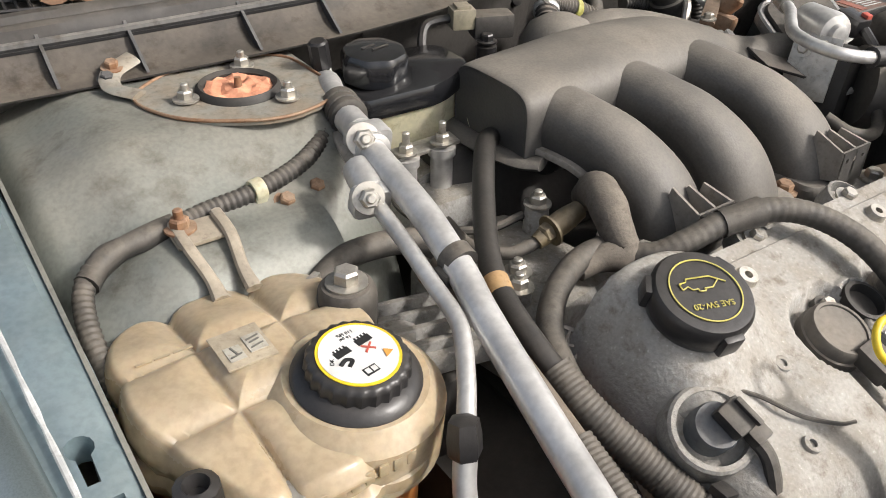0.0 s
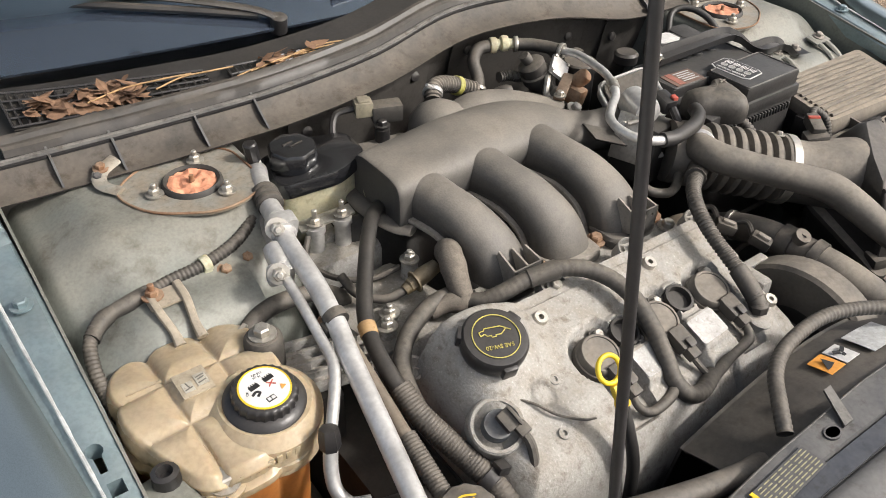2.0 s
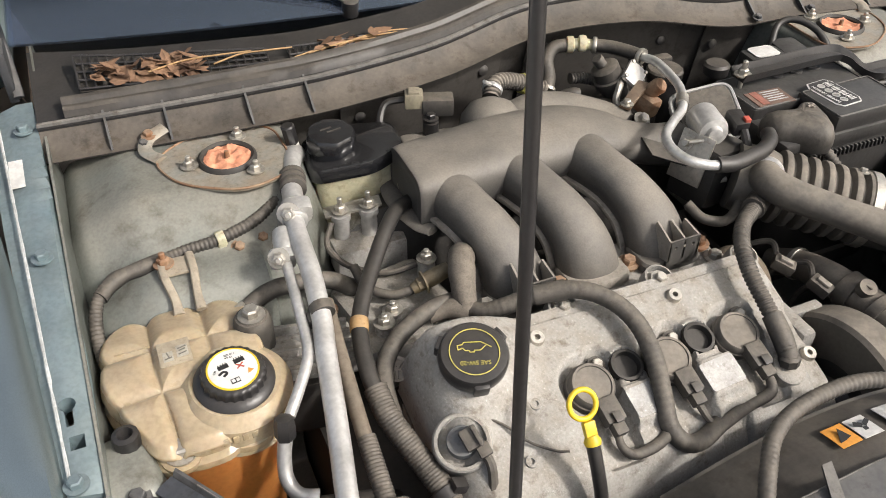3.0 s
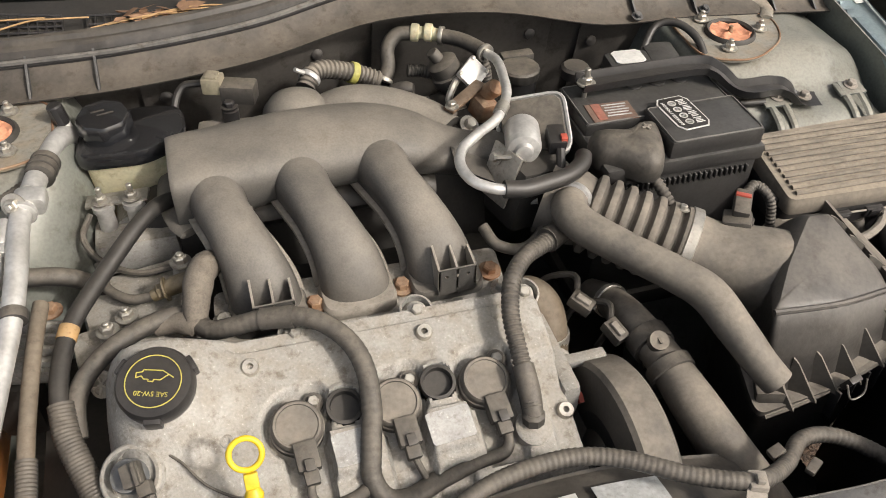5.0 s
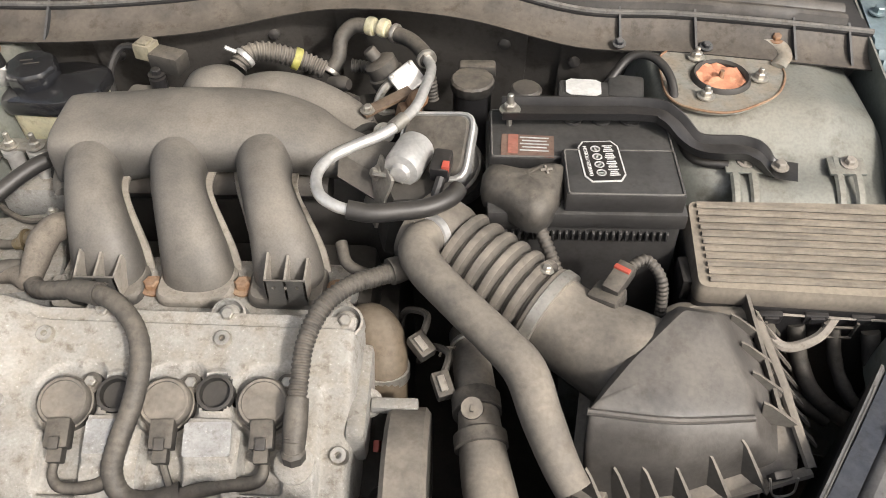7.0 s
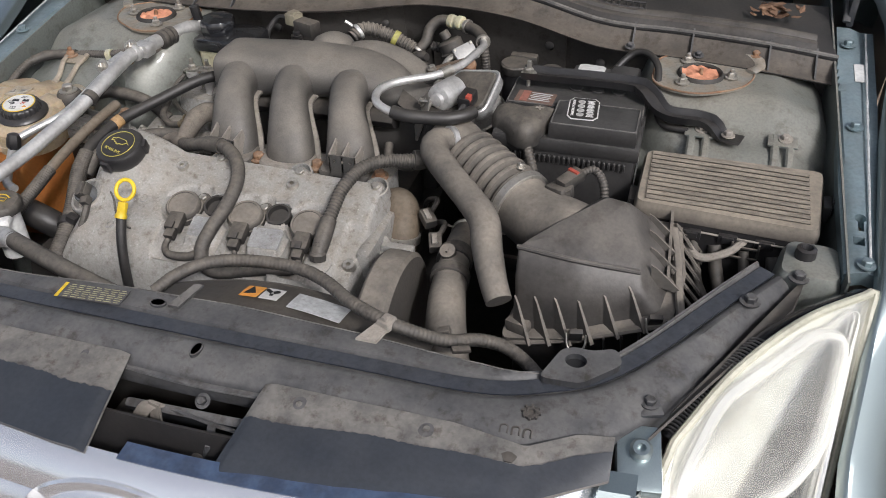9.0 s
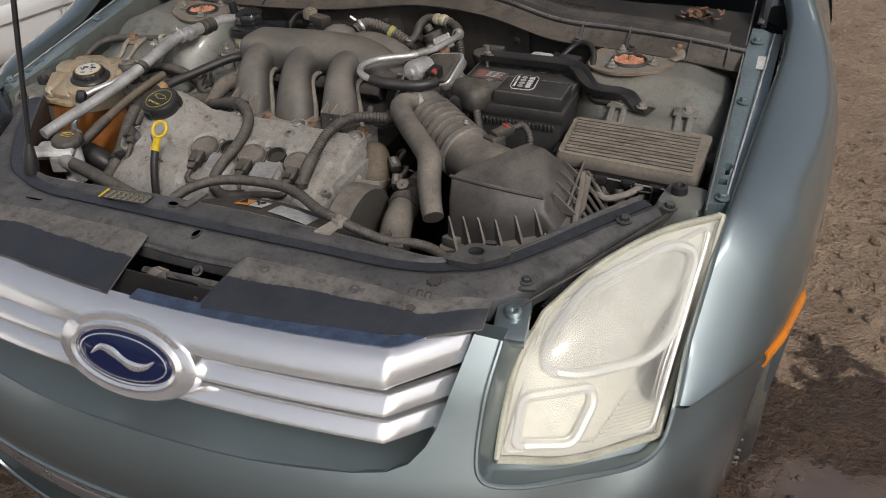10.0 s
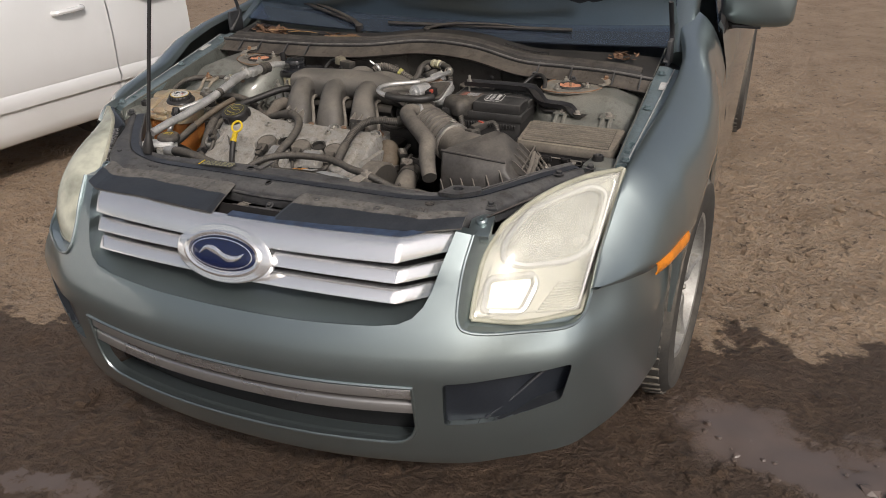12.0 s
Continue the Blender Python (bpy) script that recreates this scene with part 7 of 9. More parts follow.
def build_battery():
    b = thing("battery", (0.32, 0.70, 0.62), "grey black car battery with white and red labels", "battery")
    part("case", box((0.322, 0.697, 0.735), (0.216, 0.166, 0.23), bev=0.006), BATTERY, b)
    part("shoulder", box((0.322, 0.697, 0.845), (0.224, 0.174, 0.022), bev=0.004), BATTERY, b)
    n = 26
    for k in range(n):
        part("grip_rib", box((0.225 + 0.19 * k / (n - 1), 0.6115, 0.822), (0.0035, 0.006, 0.012), bev=0.0008, seg=1), BATTERY, b)
    lid = part("lid", join(box((0.322, 0.735, 0.862), (0.218, 0.095, 0.020), bev=0.004), box((0.362, 0.655, 0.868), (0.132, 0.082, 0.026), bev=0.004)), BATTERY, b)
    tag = lambda c, sz, rz, m, name, lab: part(name, moved(box((0, 0, 0), (*sz, 0.0012), bev=0), Matrix.Translation(c) @ pose(0, 0, 0, 0, 0, rz)), m, lid, lab)
    oct_ = [(-0.5, -0.36), (-0.36, -0.5), (0.36, -0.5), (0.5, -0.36), (0.5, 0.36), (0.36, 0.5), (-0.36, 0.5), (-0.5, 0.36)]
    wl = part("warning_label", moved(rings([[(a * 0.047, c * 0.072, z) for a, c in oct_] for z in (0.0, 0.0010)]), Matrix.Translation((0.340, 0.672, 0.8814)) @ pose(0, 0, 0, 0, 0, 4)), WHITE, lid, "white-edged black warning label")
    part("label_face", moved(rings([[(a * 0.0435, c * 0.0685, z) for a, c in oct_] for z in (0.0, 0.0014)]), Matrix.Translation((0.340, 0.672, 0.8814)) @ pose(0, 0, 0, 0, 0, 4)), CLEANBLACK, wl)
    wm = Matrix.Translation((0.340, 0.672, 0.8832)) @ pose(0, 0, 0, 0, 0, 4)
    for k in range(4):
        ring = [(0.0058, 0.0), (0.0058, 0.0005), (0.0042, 0.0005), (0.0042, 0.0)]
        part("pictogram", moved(join(lathe(ring, (0.0, 0.0, 0), seg=16), box((0.0, 0.0, 0), (0.005, 0.002, 0.0005), (0, 0, 35 * k), 0)), wm @ pose(-0.004, -0.022 + 0.0142 * k, 0)), WHITE, wl)
        for j in range(4):
            part("print_bar", moved(box((0.0105, -0.0265 + 0.0142 * k + 0.0032 * j, 0), (0.012 - 0.002 * ((k + j) % 3), 0.0014, 0.0005), bev=0), wm), WHITE, wl)
    rng = random.Random(8)
    text_obj("DANGER / POISON", 0.0062, WHITE, wm @ pose(-0.0155, 0, 0.0, 0, 0, 90), wl)
    tag((0.258, 0.710, 0.8726), (0.062, 0.040), -3, material("dull red brown label", (0.17, 0.085, 0.062), 0.5, dust=0.35, scale=30), "printed_label", "dull red brown printed label")
    tag((0.241, 0.7125, 0.8732), (0.012, 0.036), -3, material("faded red label", (0.42, 0.13, 0.09), 0.5, dust=0.3, scale=30), "red_label", "faded red label")
    for k in range(5):
        part("print_bar", moved(box((0.008, 0.014 - 0.006 * k, 0.0013), (0.034 - 0.005 * (k % 2), 0.0018, 0.0006), bev=0), Matrix.Translation((0.258, 0.710, 0.8726)) @ pose(0, 0, 0, 0, 0, -3)), WORN, lid)
    part("side_label", box((0.4312, 0.70, 0.78), (0.0012, 0.11, 0.03), bev=0), WHITE, b, "white printed side label")
    # thin pale tubes painted as the highlight on the lid's edges
    for x0, x1, y0, y1, z in ((0.216, 0.428, 0.690, 0.780, 0.8725), (0.299, 0.425, 0.616, 0.692, 0.8815)):
        rim = [(a, c, z) for a, c in rounded([(x0, y0), (x1, y0), (x1, y1), (x0, y1)], 0.004)]
        part("lid_edge", tube(rim + rim[:1], 0.0013, 5, per=1), DUSTSHIELD, lid, "highlight painted along the lid's edge")
    for k in range(3):
        part("cell_cap", lathe([(0.012, 0.0), (0.0115, 0.0025), (0.009, 0.003), (0.001, 0.003)], (0.315 + 0.035 * k, 0.762, 0.8725), (0, 0, 1), 20), BATTERY, lid)
    # terminals
    boot = [(-0.050, 0.012), (-0.048, -0.008), (-0.030, -0.022), (-0.008, -0.045), (0.008, -0.052), (0.022, -0.046), (0.036, -0.020), (0.046, 0.010), (0.047, 0.028), (0.030, 0.032), (0.008, 0.020), (-0.012, 0.018), (-0.030, 0.026), (-0.044, 0.028)]
    part("terminal_cover", rings([[(0.254 + a * k, 0.642 + c * k, 0.864 + z + 0.0015 * noise.noise(Vector((a * 60, c * 60, k)))) for a, c in spline_flat(boot)] for k, z in ((0.98, -0.020), (1.02, -0.008), (1.0, 0.004), (0.90, 0.014), (0.66, 0.020), (0.30, 0.022), (0.04, 0.022))]), RUBBER, b, "soft black terminal cover", sharp=60)
    part("plus_mark", join(box((0.276, 0.650, 0.8868), (0.013, 0.0024, 0.0016), (0, 0, 10), 0), box((0.276, 0.650, 0.8868), (0.0024, 0.013, 0.0016), (0, 0, 10), 0)), SEAM, b)
    part("positive_cable", tube([(0.262, 0.612, 0.852), (0.275, 0.588, 0.835), (0.292, 0.562, 0.80), (0.305, 0.545, 0.75)], 0.008, 12, pitch=0.006, rib=0.0012), RUBBER, b)
    part("negative_clamp", box((0.335, 0.81, 0.868), (0.07, 0.05, 0.03), (0, 0, -5), 0.008), BATTERY, b)
    part("warning_patch", moved(rings([[(a * 0.044, c * 0.034, z) for a, c in oct_] for z in (0.0, 0.0012)]), Matrix.Translation((0.332, 0.815, 0.8838)) @ pose(0, 0, 0, 0, 0, -4)), WHITE, b, "white warning patch")
    part("rear_cap", box((0.386, 0.82, 0.872), (0.046, 0.05, 0.026), (0, 0, -8), 0.006), BATTERY, b)
    part("vent_plug", lathe([(0.02, -0.01), (0.021, 0.004), (0.017, 0.008), (0.002, 0.008)], (0.262, 0.835, 0.862), (0, 0, 1), 20), BLACK, b)
    tray = part("tray", box((0.322, 0.70, 0.61), (0.24, 0.19, 0.03), bev=0.008), BLACK, b)
    part("negative_cable", tube([(0.36, 0.83, 0.87), (0.392, 0.858, 0.900), (0.420, 0.848, 0.908), (0.440, 0.815, 0.896), (0.444, 0.765, 0.862), (0.460, 0.725, 0.846), (0.500, 0.712, 0.846)], 0.0058, 10), CLEANRUBBER, b)
    s = thing("battery_strap", (0.40, 0.73, 0.84), "black pressed steel battery hold-down strap", "strap")
    path = [(0.228, 0.752, 0.893), (0.30, 0.752, 0.894), (0.40, 0.752, 0.894), (0.428, 0.742, 0.889), (0.462, 0.722, 0.866), (0.515, 0.722, 0.862), (0.535, 0.715, 0.858), (0.552, 0.708, 0.846), (0.580, 0.700, 0.846)]
    prof = [(-0.018, 0.008), (-0.016, 0.008), (-0.012, -0.002), (0.012, -0.002), (0.016, 0.008), (0.018, 0.008), (0.0135, -0.005), (-0.0135, -0.005)]
    pp = spline(path, 6)
    loops = []
    for i, p in enumerate(pp):
        d = (pp[min(i + 1, len(pp) - 1)] - pp[max(i - 1, 0)])
        sd = Vector((d.y, -d.x, 0)).normalized()
        flatk = 1 - 0.9 * smooth01(0.80, 0.9, i / len(pp))
        loops.append([p + sd * a + Vector((0, 0, c * flatk)) for a, c in prof])
    part("bar", rings(loops), CLEANBLACK, s)
    part("stud", hexbolt((0.2375, 0.752, 0.893), (0, 0, 1), 0.008, 0.022), STEEL, s)
    part("end_bolt", hexbolt((0.5595, 0.7065, 0.849), (0, 0, 1), 0.0065), SEAM, s)
    part("hook_rod", cyl((0.2375, 0.752, 0.65), (0.2375, 0.752, 0.89), 0.0035, seg=8), STEEL, s)


def build_fuse_box():
    f = thing("fuse_box", (0.56, 0.59, 0.60), "black fuse box with a dusty ribbed lid", "fuse box")
    def lidp(a, c, h):
        return Vector((a, c, 0.822 + 0.16 * (c - 0.60) + h))
    x0, x1, y0, y1 = 0.440, 0.700, 0.543, 0.664
    o = rounded([(x0, y0), (x1 - 0.01, y0 - 0.012), (x1, y1), (x0 + 0.004, y1)], 0.012)
    cx, cy = 0.565, 0.60
    lid = part("lid", rings([[lidp(cx + (a - cx) * k, cy + (c - cy) * k2, h) for a, c in o] for k, k2, h in ((1.015, 1.04, -0.021), (1.015, 1.04, -0.010), (1.0, 1.0, -0.005), (0.985, 0.97, 0.0), (0.96, 0.93, 0.0))]), LIDDUST, f, "dust-coated ribbed lid")
    for k in range(11):
        c = y0 + 0.010 + (y1 - y0 - 0.020) * k / 10
        part("rib", tube([lidp(x0 + 0.014, c, 0.002), lidp(cx, c - 0.003, 0.0022), lidp(x1 - 0.022, c - 0.007, 0.002)], 0.0034, 6, per=1, flat=0.9), LIDDUST, lid)
    body = part("body", rings([[lidp(cx + (a - cx) * k, cy + (c - cy) * k, h) for a, c in o] for k, h in ((0.9, -0.20), (1.0, -0.07), (1.015, -0.036), (1.0, -0.019))]), CLEANBLACK, f)
    for x in (0.475, 0.525, 0.575, 0.625):
        part("latch", join(box(lidp(x, y0 - 0.008, -0.036), (0.026, 0.008, 0.016), (8, 0, 0), 0.002), box(lidp(x, y0 - 0.013, -0.034), (0.016, 0.004, 0.010), (8, 0, 0), 0.001)), CLEANBLACK, body)
    part("side_latch", join(box(lidp(x1 + 0.004, 0.605, -0.018), (0.012, 0.034, 0.026), (0, 0, -4), 0.003), box(lidp(x1 + 0.011, 0.605, -0.01), (0.004, 0.022, 0.022), (0, 0, -4), 0.001)), CLEANBLACK, body)
    part("left_latch", box(lidp(x0 - 0.004, 0.58, -0.03), (0.014, 0.04, 0.03), (0, 0, 0), 0.003), CLEANBLACK, body)
    part("lid_edge", tube([lidp(x0 - 0.003, y0 - 0.002, -0.030), lidp(cx, y0 - 0.010, -0.031), lidp(x1 - 0.004, y0 - 0.016, -0.031)], 0.0016, 6, per=2), SEAM, lid, "pale lid edge")
    for x in (0.500, 0.600):
        part("latch_frame", join(*[box(lidp(x + a, y0 - 0.017, h), (w2, 0.003, h2), (8, 0, 0), 0.0006) for a, h, w2, h2 in ((-0.018, -0.044, 0.003, 0.028), (0.018, -0.044, 0.003, 0.028), (0, -0.057, 0.038, 0.003), (0, -0.040, 0.036, 0.003))]), RUBBER, body)
    w = thing("wiring_bundle", (0.60, 0.50, 0.62), "black taped wiring below the fuse box", "wiring")
    for k, (a, c) in enumerate(((0.53, 0.545), (0.56, 0.54), (0.60, 0.535), (0.64, 0.53))):
        part("cable", tube([(a, c, 0.76), (a + 0.01, c - 0.02, 0.72), (a + 0.03, c - 0.05, 0.69), (a + 0.08, c - 0.07, 0.66)], 0.008 + 0.002 * (k % 2), 10, lump=0.0015), RUBBER, w)
    part("branch", tube([(0.515, 0.535, 0.765), (0.54, 0.51, 0.755), (0.575, 0.515, 0.765), (0.60, 0.54, 0.775)], 0.006, 8), SEAM, w)


build_throttle()
build_intake_duct()
build_air_box()
build_battery()
build_fuse_box()

# ---- passenger side of the bay ----


def build_tank():
    t = thing("coolant_tank", (-0.60, 0.54, 0.60), "aged cream plastic coolant tank stained orange below", "coolant tank")
    cx, cy, hx, hy = -0.622, 0.561, 0.086, 0.103
    NG = 192

    def groove(x, y, z):
        g = 0.0
        for x0 in (-0.652, -0.590):
            g = max(g, 0.65 * math.exp(-(((x - x0) / 0.011) ** 2)) + 0.35 * math.exp(-(((x - x0) / 0.0032) ** 2)))
        for y0 in (0.531, 0.595):
            g = max(g, 0.65 * math.exp(-(((y - y0) / 0.011) ** 2)) + 0.35 * math.exp(-(((y - y0) / 0.0032) ** 2)))
        return g

    def ring(k, z, dz=0.0):
        out = []
        for i in range(NG):
            w = math.tau * i / NG
            c, s = math.cos(w), math.sin(w)
            p = 2 / 4.2
            x, y = hx * k * math.copysign(abs(c) ** p, c), hy * k * math.copysign(abs(s) ** p, s)
            x += 0.05 * y * 0.6
            g = groove(cx + x, cy + y, z)
            pull = 1 - 0.06 * g * (1 if z > 0.74 else 0)
            x *= 1 - 0.34 * smooth01(0.0, -0.085, y) * smooth01(0.0, -0.05, x)  # corner cut away beside the hood stop
            zz = z - (0.0085 * g if z > 0.80 else 0) - (0.016 * smooth01(0.0, -0.1, y) + 0.012 * smooth01(0.02, 0.1, y)) * smooth01(0.800, 0.83, z)
            out.append((cx + x * pull, cy + y * pull, zz))
        return out

    def shrink(z0, z1, n):
        return [(1 - 0.10 * (1 - math.cos(math.pi / 2 * k / n)), z0 + (z1 - z0) * math.sin(math.pi / 2 * k / n)) for k in range(1, n + 1)]

    prof = [(0.95, 0.790), (0.962, 0.795), (0.965, 0.80)] + shrink(0.80, 0.832, 8)
    prof += [(0.9 - 0.9 * k / 64, 0.832 + 0.004 * math.sin(math.pi / 2 * k / 64)) for k in range(1, 64)]
    part("upper_shell", rings([ring(k, z) for k, z in prof]), TANK, t, sharp=70)
    part("weld_flange", rings([ring(k, z) for k, z in ((0.95, 0.779), (1.015, 0.780), (1.02, 0.784), (1.015, 0.788), (0.95, 0.793))]), TANK, t)
    part("lower_shell", rings([ring(k, z) for k, z in ((0.80, 0.60), (0.88, 0.62), (0.92, 0.70), (0.94, 0.75), (0.95, 0.781))]), COOLANT, t, "orange stained lower shell")
    # raised shoulder under the cap
    part("neck", lathe([(0.060, -0.05), (0.058, -0.012), (0.050, -0.004), (0.046, 0.0)], (-0.577, 0.517, 0.828), (0.06, -0.1, 1), 40), TANK, t)
    a, ax = Vector((-0.578, 0.515, 0.828)), Vector((0.04, -0.12, 1)).normalized()
    cap = part("cap", lathe([(0.035, -0.006), (0.0405, -0.003), (0.0412, 0.002), (0.0392, 0.005), (0.035, 0.0075), (0.0315, 0.009)], a, ax, 56), CLEANBLACK, t, "black ribbed pressure cap")
    part("cap_grip", lathe([(0.0318, 0.006), (0.0313, 0.0155), (0.0300, 0.0185), (0.0280, 0.0198), (0.002, 0.0198)], a, ax, 96, 24, 0.05), CLEANBLACK, cap)
    m = aim(a + ax * 0.0200, ax) @ pose(0, 0, 0, 0, 0, -14) @ Matrix.Scale(0.85, 4)
    part("cap_rim", moved(lathe([(0.0310, 0.0), (0.0310, 0.0008), (0.0285, 0.0008)], seg=48), m), YELLOW, cap, "yellow label ring")
    lab = part("cap_label", moved(lathe([(0.0288, 0.0), (0.0288, 0.0011), (0.001, 0.0011)], seg=48), m), WHITE, cap, "white label with black pictograms")
    ink = lambda *b: part("pictogram", moved(join(*b), m @ pose(0, 0, 0.0014)), INK, lab)
    ink(box((-0.010, 0.006, 0), (0.013, 0.006, 0.0006), (0, 0, 8), 0), *[box((-0.015 + 0.003 * k, 0.0095 + 0.0004 * k, 0), (0.0012, 0.002, 0.0006), (0, 0, 8), 0) for k in range(4)])
    ink(box((0.010, 0.009, 0), (0.013, 0.006, 0.0006), (0, 0, 8), 0), *[box((0.005 + 0.003 * k, 0.0125 + 0.0004 * k, 0), (0.0012, 0.002, 0.0006), (0, 0, 8), 0) for k in range(4)])
    ink(tube([(-0.018, -0.004, 0), (-0.012, -0.001, 0), (-0.008, -0.004, 0), (-0.013, -0.008, 0)], 0.0018, 5, flat=0.3))
    ink(box((-0.002, -0.018, 0), (0.011, 0.007, 0.0005), (0, 0, 5), 0))
    part("pictogram_window", moved(join(box((-0.0045, -0.018, 0), (0.004, 0.0045, 0.0007), (0, 0, 5), 0), box((0.0008, -0.0178, 0), (0.004, 0.0045, 0.0007), (0, 0, 5), 0)), m @ pose(0, 0, 0.0014)), WHITE, lab)
    part("cross", moved(join(box((0.009, 0.001, 0), (0.011, 0.0016, 0.0006), (0, 0, 40), 0), box((0.009, 0.001, 0.0001), (0.011, 0.0016, 0.0006), (0, 0, -40), 0)), m @ pose(0, 0, 0.0014)), REDINK, lab)
    part("triangle", moved(rings([[(0.0145, -0.014, z), (0.0225, -0.0105, z), (0.0165, -0.006, z)] for z in (0, 0.0006)]), m @ pose(0, 0, 0.0014)), ORANGEINK, lab)
    text_obj("110 kPa", 0.0042, INK, m @ pose(0.002, 0.0215, 0.0012, 0, 0, 180), lab)
    text_obj("16 psi", 0.0042, INK, m @ pose(0.0, 0.0172, 0.0012, 0, 0, 180), lab)
    text_obj("OK", 0.0045, INK, m @ pose(-0.021, 0.002, 0.0012, 0, 0, 60), lab)
    # moulded label plate on the middle cell
    lp = part("label_plate", box((-0.6275, 0.571, 0.8362), (0.033, 0.036, 0.0016), (0, 0, 0), 0.0006), material("stained clear label", (0.50, 0.42, 0.30), 0.4, dust=0.3, scale=60), t, "stained instruction label")
    for bx, by, bw, bh in ((-0.6195, 0.570, 0.0120, 0.017), (-0.6345, 0.566, 0.0105, 0.014)):
        part("label_box", box((bx, by, 0.8374), (bw, bh, 0.0006), (0, 0, 0), 0), material("stained paper", (0.55, 0.52, 0.44), 0.5, dust=0.35, scale=90), lp)
    part("label_ink", join(*[box((bx, by, 0.8380), (bw, bh, 0.0005), (0, 0, 12), 0) for bx, by, bw, bh in ((-0.6195, 0.566, 0.009, 0.0012), (-0.6195, 0.571, 0.007, 0.0012), (-0.6195, 0.5745, 0.009, 0.0012), (-0.6345, 0.563, 0.008, 0.0012), (-0.6345, 0.568, 0.0012, 0.008))]), material("label grey print", (0.16, 0.15, 0.13), 0.5, bump=0.0), lp)
    part("moulded_text", join(*[box((-0.685 + 0.0065 * k, 0.606 - 0.001 * k, 0.8265), (0.0048, 0.003, 0.001), (0, 0, 0), 0) for k in range(6)], *[box((-0.682 + 0.012 * k, 0.599, 0.828), (0.010, 0.0022, 0.0008), (0, 0, 0), 0) for k in range(3)]), TANK, t)
    part("danger_text", join(*[box((-0.630 + 0.0095 * k, 0.4615, 0.803), (0.006, 0.002, 0.009), (0, 0, 0), 0.0005) for k in range(7)]), TANK, t)
    # arms to the inner wing
    cream = material("dusty cream plastic", (0.42, 0.36, 0.27), 0.5, dust=0.6, scale=30)
    for x0, x1 in ((-0.618, -0.613), (-0.585, -0.588)):
        part("mount_arm", tube([(x1, 0.642, 0.822), (x1, 0.66, 0.830), (x0, 0.685, 0.845), (x0, 0.712, 0.850)], [0.0065, 0.005, 0.005, 0.005], 8, flat=0.7), cream, t)
    part("arm_plate", box((-0.603, 0.700, 0.8445), (0.042, 0.026, 0.004), (9, 0, 0), 0.0015), cream, t)
    part("arm_nut", hexbolt((-0.615, 0.705, 0.848), (0, 0, 1), 0.0075, 0.016), RUST, t)
    part("front_lug", lathe([(0.019, -0.01), (0.021, -0.006), (0.021, 0.0), (0.017, 0.002), (0.010, 0.002)], (-0.645, 0.474, 0.794), (0, -0.1, 1), 24), TANK, t)
    part("front_bolt", hexbolt((-0.645, 0.474, 0.796), (0, -0.1, 1), 0.0105), STEEL, t)
    part("rib", tube([(-0.635, 0.50, 0.812), (-0.640, 0.478, 0.803), (-0.642, 0.464, 0.795)], 0.0045, 8, flat=0.8), TANK, t)
    h = thing("overflow_hose", (-0.54, 0.63, 0.79), "short black rubber hose with a spring clamp", "hose")
    part("hose", tube([(-0.555, 0.618, 0.80), (-0.535, 0.640, 0.808), (-0.50, 0.655, 0.812), (-0.44, 0.66, 0.80), (-0.40, 0.66, 0.77)], 0.011, 12), RUBBER, h)
    part("clamp", join(lathe([(0.0125, -0.005), (0.0125, 0.005)], (-0.548, 0.627, 0.804), (0.6, 0.7, 0.2), 18), box((-0.548, 0.629, 0.820), (0.012, 0.006, 0.010), (0, 0, 30), 0.001)), STEEL, h)


def build_mount():
    m = thing("engine_mount", (-0.53, 0.59, 0.72), "black rubber engine mount with a bright bolt", "engine mount")
    part("rubber", lathe([(0.021, -0.06), (0.0215, -0.016), (0.0205, -0.008), (0.018, -0.004), (0.014, -0.003)], (-0.541, 0.591, 0.842), (0, 0, 1), 28), RUBBER, m)
    part("bolt", hexbolt((-0.541, 0.591, 0.838), (0, 0, 1), 0.0095), STEEL, m)
    br = part("bracket", box((-0.485, 0.575, 0.775), (0.10, 0.075, 0.018), (-6, 4, -8), 0.004), ALU, m)
    for k in range(4):
        part("bracket_rib", box((-0.485, 0.548 + 0.018 * k, 0.788), (0.10, 0.006, 0.014), (-6, 4, -8), 0.002), ALU, br)
    part("bracket_leg", box((-0.50, 0.555, 0.725), (0.05, 0.04, 0.08), (0, 0, -8), 0.01), DARK, br)
    part("bracket_nut", hexbolt((-0.452, 0.612, 0.795), (0, 0, 1), 0.008), RUST, br)
    part("pad", lathe([(0.02, -0.02), (0.02, 0.0), (0.012, 0.002)], (-0.515, 0.575, 0.793), (0, 0, 1), 6), ALU, br)


